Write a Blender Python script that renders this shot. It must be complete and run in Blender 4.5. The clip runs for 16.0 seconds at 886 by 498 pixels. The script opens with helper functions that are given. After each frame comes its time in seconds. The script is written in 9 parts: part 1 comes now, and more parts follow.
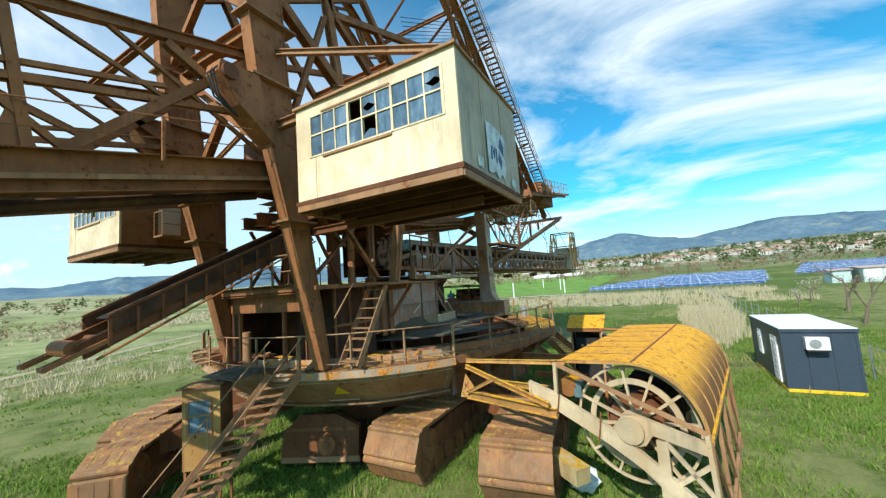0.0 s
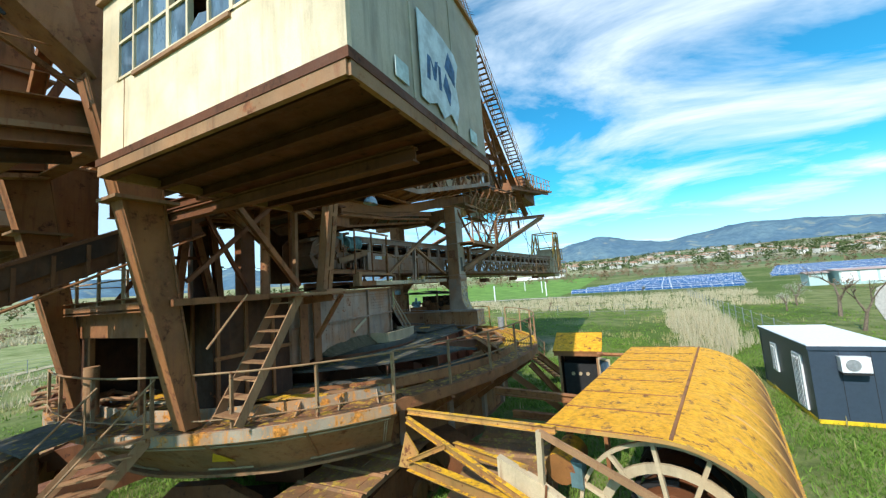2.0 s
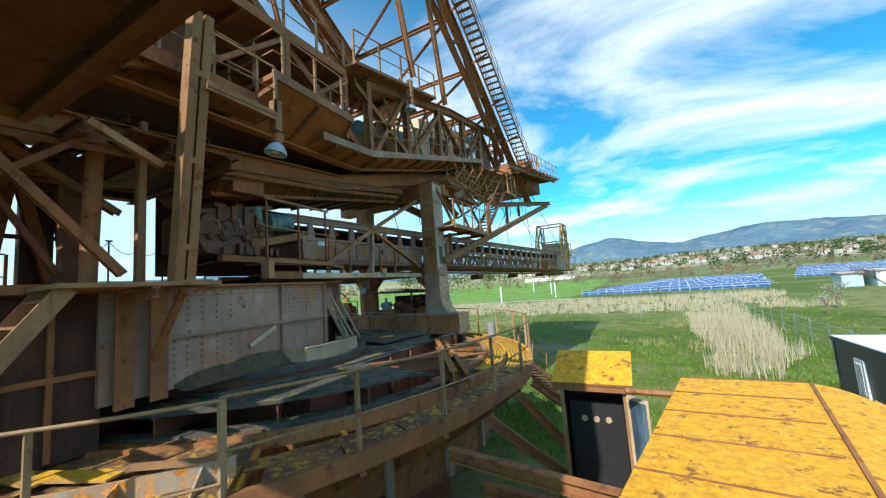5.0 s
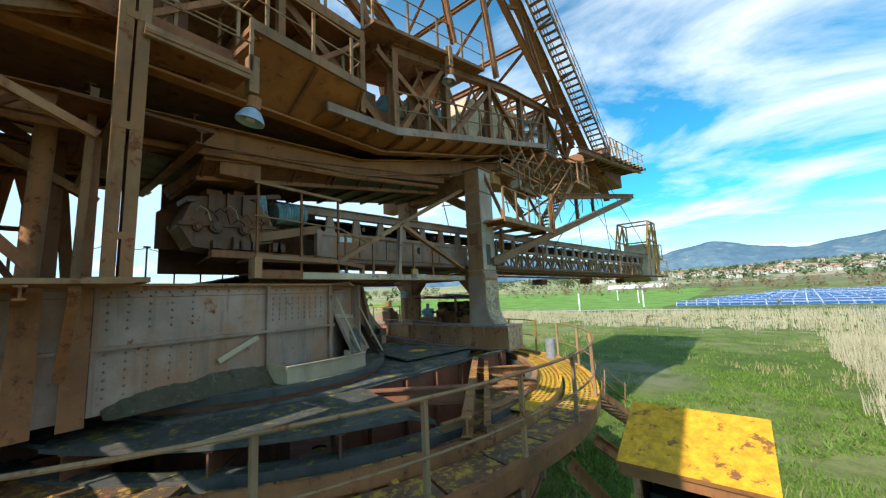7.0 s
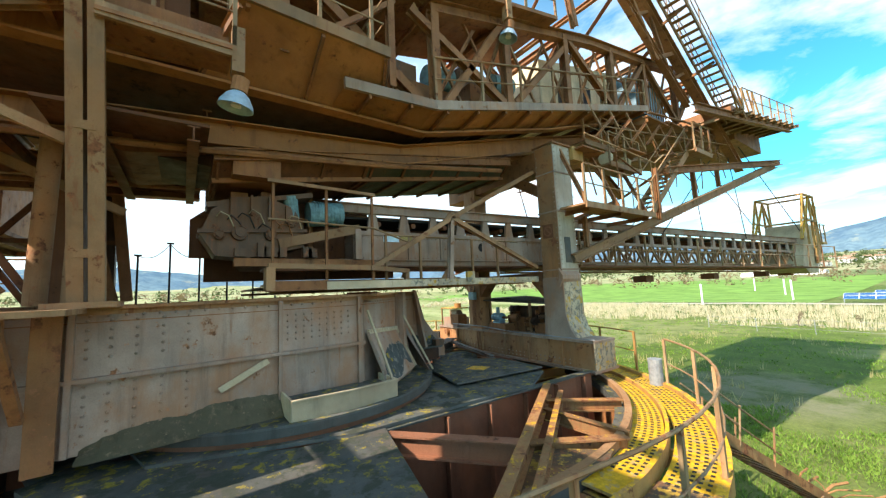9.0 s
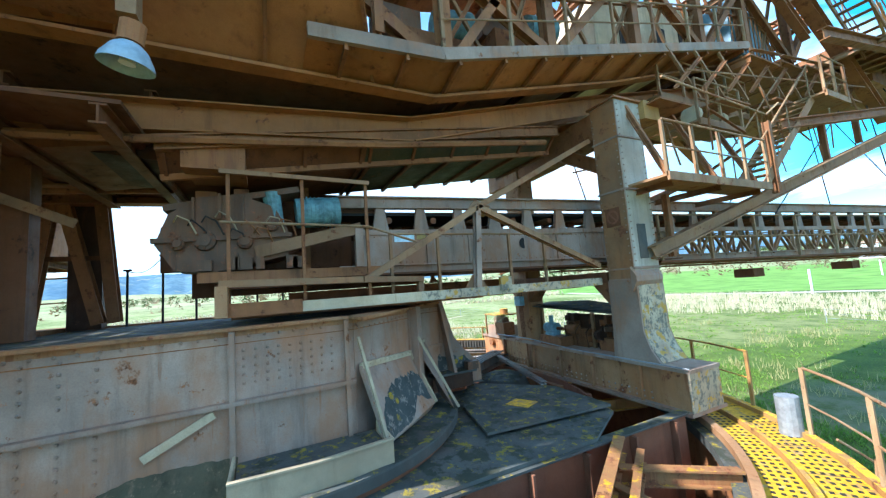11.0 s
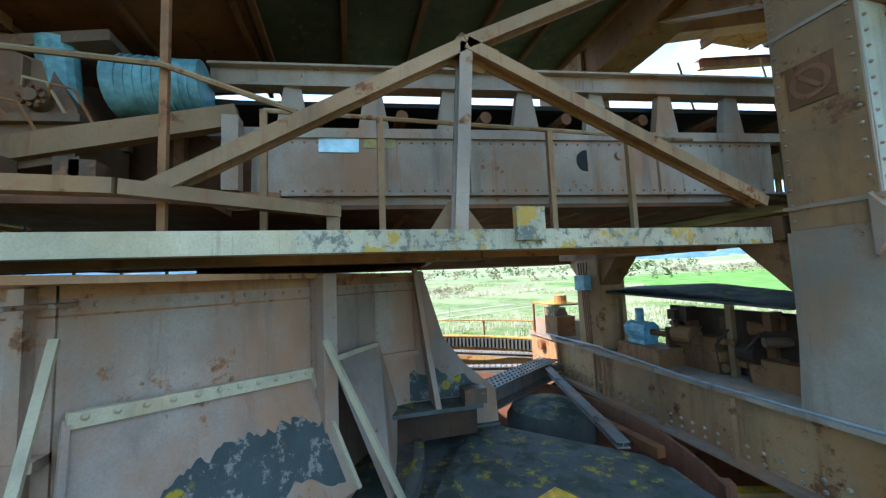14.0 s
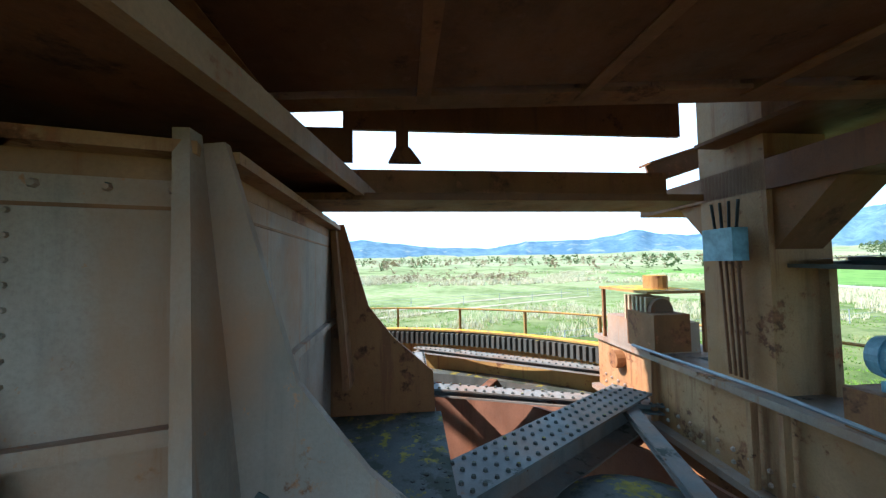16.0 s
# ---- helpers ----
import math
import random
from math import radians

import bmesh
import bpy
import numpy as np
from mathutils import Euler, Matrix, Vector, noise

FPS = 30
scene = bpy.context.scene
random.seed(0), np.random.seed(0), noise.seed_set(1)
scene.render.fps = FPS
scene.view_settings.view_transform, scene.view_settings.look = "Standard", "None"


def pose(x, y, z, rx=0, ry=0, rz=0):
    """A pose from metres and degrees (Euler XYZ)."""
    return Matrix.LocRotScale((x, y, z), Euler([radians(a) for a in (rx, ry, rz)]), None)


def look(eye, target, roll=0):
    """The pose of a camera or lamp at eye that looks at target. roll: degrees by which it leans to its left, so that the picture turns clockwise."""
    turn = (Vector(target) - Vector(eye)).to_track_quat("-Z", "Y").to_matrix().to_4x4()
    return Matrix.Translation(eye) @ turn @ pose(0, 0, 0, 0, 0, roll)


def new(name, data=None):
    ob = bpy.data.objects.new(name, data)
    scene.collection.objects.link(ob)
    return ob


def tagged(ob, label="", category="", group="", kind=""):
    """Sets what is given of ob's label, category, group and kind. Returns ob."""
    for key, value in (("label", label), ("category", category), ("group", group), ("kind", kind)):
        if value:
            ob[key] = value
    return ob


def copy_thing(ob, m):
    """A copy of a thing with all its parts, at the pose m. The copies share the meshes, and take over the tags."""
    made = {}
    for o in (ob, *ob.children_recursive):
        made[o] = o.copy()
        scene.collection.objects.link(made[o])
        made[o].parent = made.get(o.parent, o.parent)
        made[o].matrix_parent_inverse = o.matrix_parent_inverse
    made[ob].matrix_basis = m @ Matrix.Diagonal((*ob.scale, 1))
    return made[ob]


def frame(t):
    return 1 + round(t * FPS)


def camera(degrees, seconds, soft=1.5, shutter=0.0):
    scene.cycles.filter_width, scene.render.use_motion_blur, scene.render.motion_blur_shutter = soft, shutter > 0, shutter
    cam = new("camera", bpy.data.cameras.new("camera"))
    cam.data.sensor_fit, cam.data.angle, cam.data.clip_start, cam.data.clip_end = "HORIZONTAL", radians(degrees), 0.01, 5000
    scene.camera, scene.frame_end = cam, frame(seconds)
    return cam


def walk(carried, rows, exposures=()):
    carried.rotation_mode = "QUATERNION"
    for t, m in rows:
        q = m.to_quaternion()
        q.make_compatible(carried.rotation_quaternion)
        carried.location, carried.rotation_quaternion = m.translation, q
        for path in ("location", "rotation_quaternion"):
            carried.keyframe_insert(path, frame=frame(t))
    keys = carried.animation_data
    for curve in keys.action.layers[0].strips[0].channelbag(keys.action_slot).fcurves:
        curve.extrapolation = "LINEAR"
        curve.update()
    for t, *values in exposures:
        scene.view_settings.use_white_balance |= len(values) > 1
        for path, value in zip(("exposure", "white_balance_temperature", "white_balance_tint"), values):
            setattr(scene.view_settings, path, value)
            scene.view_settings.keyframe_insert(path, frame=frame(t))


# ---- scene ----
cam = camera(101.1, 16.0, soft=1.3)
METRES, EYE, TILT, LEAN, TURN = 22.0, 5.72, 0.0, 0.0, 29.0
ROWS = [
    (0.0, 0.0, 0.0, 0.0, 0.4, 5.48, 4.13),
    (0.5, 0.0115, 0.0469, 0.0047, -0.75, 5.49, 4.3),
    (1.0, 0.023, 0.087, 0.007, -1.92, 5.63, 4.43),
    (1.5, 0.0342, 0.1235, 0.0068, -2.25, 5.67, 4.33),
    (2.0, 0.0457, 0.1578, 0.0053, -2.31, 5.7, 4.24),
    (2.5, 0.0578, 0.1905, 0.0025, -2.26, 5.74, 4.24),
    (3.0, 0.0697, 0.222, -0.0014, -2.07, 5.84, 4.26),
    (3.5, 0.0818, 0.2522, -0.0053, -1.82, 5.89, 4.22),
    (4.0, 0.0937, 0.2816, -0.0082, -1.49, 5.95, 4.2),
    (6.5, 0.1502, 0.42, -0.0091, 5.45, 6.8, 3.44),
    (7.0, 0.1603, 0.4457, -0.0087, 10.81, 7.32, 2.55),
    (7.5, 0.168, 0.4697, -0.0057, 15.51, 7.34, 2.19),
    (8.0, 0.1737, 0.4921, 0.0, 19.99, 6.92, 2.42),
    (8.5, 0.1781, 0.514, 0.0052, 23.16, 6.68, 2.58),
    (9.0, 0.1813, 0.5355, 0.0098, 25.76, 6.27, 2.56),
    (11.5, 0.1587, 0.6581, 0.0243, 37.55, 5.94, 4.7),
    (12.0, 0.1478, 0.6845, 0.0245, 39.48, 5.99, 5.19),
    (12.5, 0.1366, 0.7115, 0.0205, 40.89, 5.97, 5.33),
    (13.0, 0.1261, 0.7398, 0.0167, 42.55, 5.82, 5.04),
    (13.5, 0.1156, 0.7699, 0.0124, 44.34, 5.54, 4.25),
    (14.0, 0.1042, 0.8006, 0.0046, 46.5, 4.69, 2.43),
    (14.5, 0.091, 0.8318, -0.0016, 49.05, 3.25, 0.34),
    (15.0, 0.0727, 0.8621, -0.0036, 51.71, 2.43, -0.21),
    (15.5, 0.0482, 0.8915, -0.0063, 53.28, 2.37, 0.37),
    (16.0, 0.0189, 0.9209, -0.0094, 55.04, 2.69, 0.91),
]
walk(cam, [(t, pose(0, 0, EYE, TILT, LEAN, TURN) @ pose(METRES * x, METRES * y, METRES * z, 90 + pitch, roll, yaw)) for t, x, y, z, yaw, pitch, roll in ROWS],
     exposures=[(0.0, 0.14, 6350, 10), (3.0, 0.2, 6050, 10), (4.2, 0.27, 6050, 10), (6.3, 0.24, 6500, 11), (7.0, 0.3, 6350, 11), (8.0, 0.7, 6700, 12), (9.2, 0.98, 7000, 14), (11.3, 1.2, 5400, 11), (13.0, 1.3, 5350, 11), (14.5, 1.25, 5550, 12), (16.0, 1.2, 5600, 12)])

# ---- sky and sun ----
SUN_EL, SUN_AZ = radians(41), radians(182)   # azimuth clockwise from +y
world = bpy.data.worlds.new("sky")
scene.world = world
world.use_nodes = True
wn, wl = world.node_tree.nodes, world.node_tree.links
wn.clear()
w_out = wn.new("ShaderNodeOutputWorld")
w_bg = wn.new("ShaderNodeBackground")
w_sky = wn.new("ShaderNodeTexSky")
w_sky.sky_type = "NISHITA"
w_sky.sun_disc = False
w_sky.sun_elevation, w_sky.sun_rotation = SUN_EL, SUN_AZ
w_sky.air_density, w_sky.dust_density, w_sky.ozone_density = 1.0, 0.6, 1.6
w_tc = wn.new("ShaderNodeTexCoord")
w_sep = wn.new("ShaderNodeSeparateXYZ")
wl.new(w_tc.outputs["Generated"], w_sep.inputs[0])
w_zz = wn.new("ShaderNodeMath")
w_zz.operation = "ADD"
w_zz.inputs[1].default_value = 0.16
wl.new(w_sep.outputs["Z"], w_zz.inputs[0])
w_dx = wn.new("ShaderNodeMath")
w_dx.operation = "DIVIDE"
w_dy = wn.new("ShaderNodeMath")
w_dy.operation = "DIVIDE"
for w_d, w_o in ((w_dx, "X"), (w_dy, "Y")):
    wl.new(w_sep.outputs[w_o], w_d.inputs[0])
    wl.new(w_zz.outputs[0], w_d.inputs[1])
w_cmb = wn.new("ShaderNodeCombineXYZ")
wl.new(w_dx.outputs[0], w_cmb.inputs["X"])
wl.new(w_dy.outputs[0], w_cmb.inputs["Y"])
w_map = wn.new("ShaderNodeMapping")
w_map.inputs["Rotation"].default_value = (0, 0, radians(-38))
w_map.inputs["Scale"].default_value = (0.8, 1.3, 1)
w_map.inputs["Location"].default_value = (0.65, 0.2, 0)
wl.new(w_cmb.outputs[0], w_map.inputs[0])
w_n1 = wn.new("ShaderNodeTexNoise")
w_n1.inputs["Scale"].default_value = 1.2
w_n1.inputs["Detail"].default_value = 7
w_n1.inputs["Roughness"].default_value = 0.6
w_n1.inputs["Distortion"].default_value = 0.45
wl.new(w_map.outputs[0], w_n1.inputs[0])
w_ramp = wn.new("ShaderNodeValToRGB")
w_ramp.color_ramp.elements[0].position, w_ramp.color_ramp.elements[0].color = 0.42, (0, 0, 0, 1)
w_ramp.color_ramp.elements[1].position, w_ramp.color_ramp.elements[1].color = 0.66, (1, 1, 1, 1)
wl.new(w_n1.outputs["Fac"], w_ramp.inputs[0])
w_mix = wn.new("ShaderNodeMixRGB")
# thin white veil low over the horizon
w_low = wn.new("ShaderNodeMapRange")
w_low.interpolation_type = "SMOOTHSTEP"
for w_k, w_v in (("From Min", 0.22), ("From Max", 0.0), ("To Min", 0.0), ("To Max", 0.78)):
    w_low.inputs[w_k].default_value = w_v
wl.new(w_sep.outputs["Z"], w_low.inputs["Value"])
w_max = wn.new("ShaderNodeMath")
w_max.operation = "MAXIMUM"
wl.new(w_ramp.outputs[0], w_max.inputs[0])
wl.new(w_low.outputs[0], w_max.inputs[1])
# added cloud bank in the west, standing in for overexposed white sky
w_bank = wn.new("ShaderNodeMapRange")
w_bank.interpolation_type = "SMOOTHSTEP"
for w_k, w_v in (("From Min", -0.2), ("From Max", -0.7), ("To Min", 0.0), ("To Max", 0.6)):
    w_bank.inputs[w_k].default_value = w_v
wl.new(w_sep.outputs["X"], w_bank.inputs["Value"])
w_high = wn.new("ShaderNodeMapRange")
w_high.interpolation_type = "SMOOTHSTEP"
for w_k, w_v in (("From Min", 0.75), ("From Max", 0.35), ("To Min", 0.0), ("To Max", 1.0)):
    w_high.inputs[w_k].default_value = w_v
wl.new(w_sep.outputs["Z"], w_high.inputs["Value"])
w_west = wn.new("ShaderNodeMath")
w_west.operation = "MULTIPLY"
wl.new(w_bank.outputs[0], w_west.inputs[0])
wl.new(w_high.outputs[0], w_west.inputs[1])
w_all = wn.new("ShaderNodeMath")
w_all.operation = "MAXIMUM"
wl.new(w_max.outputs[0], w_all.inputs[0])
wl.new(w_west.outputs[0], w_all.inputs[1])
wl.new(w_all.outputs[0], w_mix.inputs["Fac"])
w_gain = wn.new("ShaderNodeMixRGB")
w_gain.blend_type = "MULTIPLY"
w_gain.inputs["Fac"].default_value = 1
w_gain.inputs["Color2"].default_value = (0.40, 1.78, 2.0, 1)
wl.new(w_sky.outputs[0], w_gain.inputs["Color1"])
wl.new(w_gain.outputs[0], w_mix.inputs["Color1"])
w_mix.inputs["Color2"].default_value = (10.2, 11.3, 12.0, 1)
wl.new(w_mix.outputs[0], w_bg.inputs["Color"])
w_bg.inputs["Strength"].default_value = 0.092
wl.new(w_bg.outputs[0], w_out.inputs["Surface"])

sun_data = bpy.data.lights.new("sun", "SUN")
sun_data.energy, sun_data.angle, sun_data.color = 5.0, radians(0.53), (1.0, 0.93, 0.82)
sun = new("sun", sun_data)
sun.matrix_world = look((math.sin(SUN_AZ) * 60, math.cos(SUN_AZ) * 60, 60 * math.tan(SUN_EL)), (0, 0, 0))

# ---- materials ----
def node_mat(name):
    m = bpy.data.materials.new(name)
    m.use_nodes = True
    nt = m.node_tree
    return m, nt.nodes, nt.links, nt.nodes["Principled BSDF"]


def noise_at(n, l, scale, detail=5.0, rough=0.6, stretch=(1, 1, 1), seed=0.0):
    g = n.new("ShaderNodeNewGeometry")
    mp = n.new("ShaderNodeMapping")
    mp.inputs["Scale"].default_value = stretch
    mp.inputs["Location"].default_value = (seed, seed * 0.7, seed * 1.3)
    l.new(g.outputs["Position"], mp.inputs[0])
    t = n.new("ShaderNodeTexNoise")
    t.inputs["Scale"].default_value, t.inputs["Detail"].default_value = scale, detail
    t.inputs["Roughness"].default_value = rough
    l.new(mp.outputs[0], t.inputs["Vector"])
    return t.outputs["Fac"]


def ramp(n, l, src, lo, hi, a=0.0, b=1.0):
    r = n.new("ShaderNodeMapRange")
    r.inputs["From Min"].default_value, r.inputs["From Max"].default_value = lo, hi
    r.inputs["To Min"].default_value, r.inputs["To Max"].default_value = a, b
    r.interpolation_type = "SMOOTHSTEP"
    l.new(src, r.inputs["Value"])
    return r.outputs[0]


def mix(n, l, fac, a, b, mode="MIX"):
    x = n.new("ShaderNodeMixRGB")
    x.blend_type = mode
    for key, v in (("Fac", fac), ("Color1", a), ("Color2", b)):
        if isinstance(v, tuple):
            x.inputs[key].default_value = (*v, 1)
        elif isinstance(v, (int, float)):
            x.inputs[key].default_value = v
        else:
            l.new(v, x.inputs[key])
    return x.outputs[0]


def times(n, l, a, b):
    x = n.new("ShaderNodeMath")
    x.operation = "MULTIPLY"
    for i, v in enumerate((a, b)):
        if isinstance(v, (int, float)):
            x.inputs[i].default_value = v
        else:
            l.new(v, x.inputs[i])
    return x.outputs[0]


def bump(n, l, bsdf, height, strength, dist=0.01):
    b = n.new("ShaderNodeBump")
    b.inputs["Strength"].default_value, b.inputs["Distance"].default_value = strength, dist
    l.new(height, b.inputs["Height"])
    l.new(b.outputs[0], bsdf.inputs["Normal"])


def facing_up(n, l, lo=0.35, hi=0.8):
    g = n.new("ShaderNodeNewGeometry")
    s = n.new("ShaderNodeSeparateXYZ")
    l.new(g.outputs["Normal"], s.inputs[0])
    return ramp(n, l, s.outputs["Z"], lo, hi)


def steel(name, paint, rust=(0.17, 0.065, 0.028), amount=0.5, rough=0.72, lichen=0.0, lichen_colour=(0.62, 0.36, 0.02), moss=0.0, seed=0.0, stain=(0.40, 0.16, 0.05), stained=0.5):
    """Weathered painted steel: faded paint, rust blooms and runs, grime, lichen on what faces up."""
    m, n, l, b = node_mat(name)
    big = noise_at(n, l, 0.8, 5, 0.65, seed=seed)
    mid = noise_at(n, l, 3.2, 9, 0.7, seed=seed + 3)
    small = noise_at(n, l, 11, 8, 0.72, seed=seed + 5)
    fine = noise_at(n, l, 60, 6, 0.7, seed=seed + 7)
    run = noise_at(n, l, 7.0, 7, 0.7, (1, 1, 0.07), seed + 11)
    own = n.new("ShaderNodeObjectInfo").outputs["Random"]
    c = mix(n, l, ramp(n, l, big, 0.3, 0.7), tuple(v * 0.7 for v in paint), tuple(min(1, v * 1.2) for v in paint))
    c = mix(n, l, 1.0, c, mix(n, l, own, (0.78, 0.76, 0.74), (1.14, 1.13, 1.12)), "MULTIPLY")
    c = mix(n, l, ramp(n, l, fine, 0.35, 0.75, 0, 0.4), c, tuple(v * 0.5 for v in paint))
    # soft orange rust bleeding through
    soft = noise_at(n, l, 1.3, 6, 0.6, (1, 1, 0.6), seed + 53)
    c = mix(n, l, ramp(n, l, soft, 0.42, 0.68, 0, stained), c, stain)
    # dirt that ran down with the rain
    c = mix(n, l, ramp(n, l, noise_at(n, l, 4.0, 6, 0.65, (1, 1, 0.1), seed + 41), 0.5, 0.75, 0, 0.6), c, tuple(v * 0.33 for v in paint))
    t = 0.72 - 0.3 * amount
    c = mix(n, l, ramp(n, l, run, t - 0.03, t + 0.1, 0, 0.8), c, tuple(v * 1.35 for v in rust))
    r2 = mix(n, l, ramp(n, l, small, 0.3, 0.7), tuple(v * 0.4 for v in rust), tuple(v * 1.9 for v in rust))
    c = mix(n, l, ramp(n, l, mid, t, t + 0.06), c, r2)
    c = mix(n, l, ramp(n, l, small, t + 0.03, t + 0.07, 0, 0.85), c, r2)
    if lichen:
        spot = ramp(n, l, noise_at(n, l, 5.5, 9, 0.72, seed=seed + 19), 0.66 - 0.3 * lichen, 0.72 - 0.3 * lichen)
        col = mix(n, l, ramp(n, l, small, 0.3, 0.7), tuple(v * 0.55 for v in lichen_colour), lichen_colour)
        c = mix(n, l, times(n, l, spot, facing_up(n, l)), c, col)
    if moss:
        spot = ramp(n, l, noise_at(n, l, 2.6, 8, 0.7, seed=seed + 29), 0.68 - 0.3 * moss, 0.76 - 0.3 * moss)
        c = mix(n, l, times(n, l, spot, facing_up(n, l)), c, (0.045, 0.05, 0.035))
    l.new(c, b.inputs["Base Color"])
    l.new(ramp(n, l, mid, 0.3, 0.7, rough - 0.15, min(1, rough + 0.15)), b.inputs["Roughness"])
    b.inputs["Specular IOR Level"].default_value = 0.35
    bump(n, l, b, mix(n, l, 0.6, fine, small), 0.5, 0.008)
    return m


def plain(name, colour, rough=0.6, metal=0.0, vary=0.2, scale=8.0, spec=0.4):
    m, n, l, b = node_mat(name)
    f = noise_at(n, l, scale, 6, 0.65)
    c = mix(n, l, ramp(n, l, f, 0.3, 0.7), tuple(v * (1 - vary) for v in colour), tuple(min(1, v * (1 + vary)) for v in colour))
    l.new(c, b.inputs["Base Color"])
    b.inputs["Roughness"].default_value, b.inputs["Metallic"].default_value = rough, metal
    b.inputs["Specular IOR Level"].default_value = spec
    bump(n, l, b, f, 0.12, 0.004)
    return m


BROWN = steel("brown_rusted_steel", (0.29, 0.125, 0.048), amount=0.55, seed=1)
BEAM = steel("faded_beige_brown_steel", (0.35, 0.20, 0.10), amount=0.45, stain=(0.36, 0.16, 0.06), seed=2)
PINK = steel("faded_pink_beige_paint", (0.37, 0.272, 0.21), rust=(0.23, 0.095, 0.04), amount=0.38, moss=0.3, stain=(0.36, 0.165, 0.075), stained=0.8, seed=3)
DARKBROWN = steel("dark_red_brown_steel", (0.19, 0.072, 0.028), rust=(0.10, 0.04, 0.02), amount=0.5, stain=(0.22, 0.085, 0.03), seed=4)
CREAM = steel("cream_yellow_paint", (0.80, 0.66, 0.44), rust=(0.45, 0.24, 0.08), amount=0.12, rough=0.55, stain=(0.62, 0.42, 0.2), stained=0.25, seed=5)
# the cabin cream again, with the shaded side's grey-beige put into the colour
CREAM_SHADED = steel("cream_paint_shaded_tone", (0.56, 0.50, 0.38), rust=(0.3, 0.17, 0.08), amount=0.12, rough=0.6, stain=(0.5, 0.38, 0.25), stained=0.3, seed=6)
LICHEN = steel("lichen_covered_sheet", (0.30, 0.13, 0.035), amount=0.5, stained=0.3, lichen=0.93, lichen_colour=(0.88, 0.43, 0.022), seed=7)
YELLOWISH = steel("lichen_spotted_beam", (0.50, 0.29, 0.09), amount=0.45, lichen=0.75, lichen_colour=(0.85, 0.47, 0.02), seed=8)
DECK = steel("dark_mossy_deck_plate", (0.092, 0.098, 0.09), rust=(0.10, 0.06, 0.03), amount=0.25, lichen=0.4, lichen_colour=(0.34, 0.26, 0.03), moss=0.6, rough=0.85, stained=0.08, seed=9)
REDPLATE = steel("red_brown_plate", (0.24, 0.10, 0.055), rust=(0.14, 0.05, 0.025), amount=0.35, stain=(0.26, 0.09, 0.035), moss=0.25, seed=10)
TRACK = steel("brown_track_plate", (0.27, 0.15, 0.075), rust=(0.2, 0.09, 0.04), amount=0.5, lichen=0.42, lichen_colour=(0.5, 0.33, 0.06), seed=11)
RUSTYBEAM = steel("rusty_lichen_beam", (0.32, 0.17, 0.07), amount=0.6, lichen=0.35, lichen_colour=(0.7, 0.38, 0.02), seed=61)
RAIL = steel("rusty_rail_tube", (0.36, 0.24, 0.13), amount=0.5, seed=12)
MACHINE = steel("grimy_machine_paint", (0.155, 0.092, 0.057), amount=0.5, stain=(0.26, 0.12, 0.05), rough=0.6, seed=13)
WHITEBEAM = steel("whitish_weathered_paint", (0.58, 0.47, 0.31), amount=0.25, stain=(0.45, 0.28, 0.13), stained=0.5, seed=14)
BLUE = plain("pale_blue_motor_paint", (0.19, 0.34, 0.42), 0.5, vary=0.3)
TEAL = plain("faded_teal_motor_paint", (0.17, 0.31, 0.33), 0.55, vary=0.35)
BLACK = plain("black_rubber", (0.02, 0.02, 0.02), 0.75)
SLATE = plain("slate_grey_sandwich_panel", (0.040, 0.058, 0.085), 0.45, vary=0.08)
WHITE = plain("white_paint", (0.78, 0.79, 0.80), 0.4, vary=0.05)
SAFETY = plain("yellow_base_paint", (0.75, 0.50, 0.02), 0.5, vary=0.15)
GALV = plain("galvanised_steel", (0.30, 0.31, 0.32), 0.55, metal=0.3)
# near-black: the deep shade of covered parts put into the base colour
SHADEDARK = steel("shade_darkened_sheet", (0.055, 0.026, 0.015), rust=(0.09, 0.035, 0.015), amount=0.35, stained=0.15, seed=71)


def glass_mat(name, tint, rough=0.08):
    m, n, l, b = node_mat(name)
    b.inputs["Base Color"].default_value = (*tint, 1)
    b.inputs["Roughness"].default_value = rough
    b.inputs["Specular IOR Level"].default_value = 0.8
    f = noise_at(n, l, 3, 6, 0.7, (1, 1, 0.3))
    c = mix(n, l, ramp(n, l, f, 0.35, 0.7), tint, tuple(v * 2.6 + 0.02 for v in tint))
    l.new(c, b.inputs["Base Color"])
    l.new(ramp(n, l, f, 0.35, 0.7, rough, 0.35), b.inputs["Roughness"])
    return m


GLASS = glass_mat("dusty_window_glass", (0.05, 0.085, 0.12))
SOLAR = plain("blue_solar_cell", (0.012, 0.085, 0.24), 0.5, vary=0.2, scale=1.5, spec=0.15)

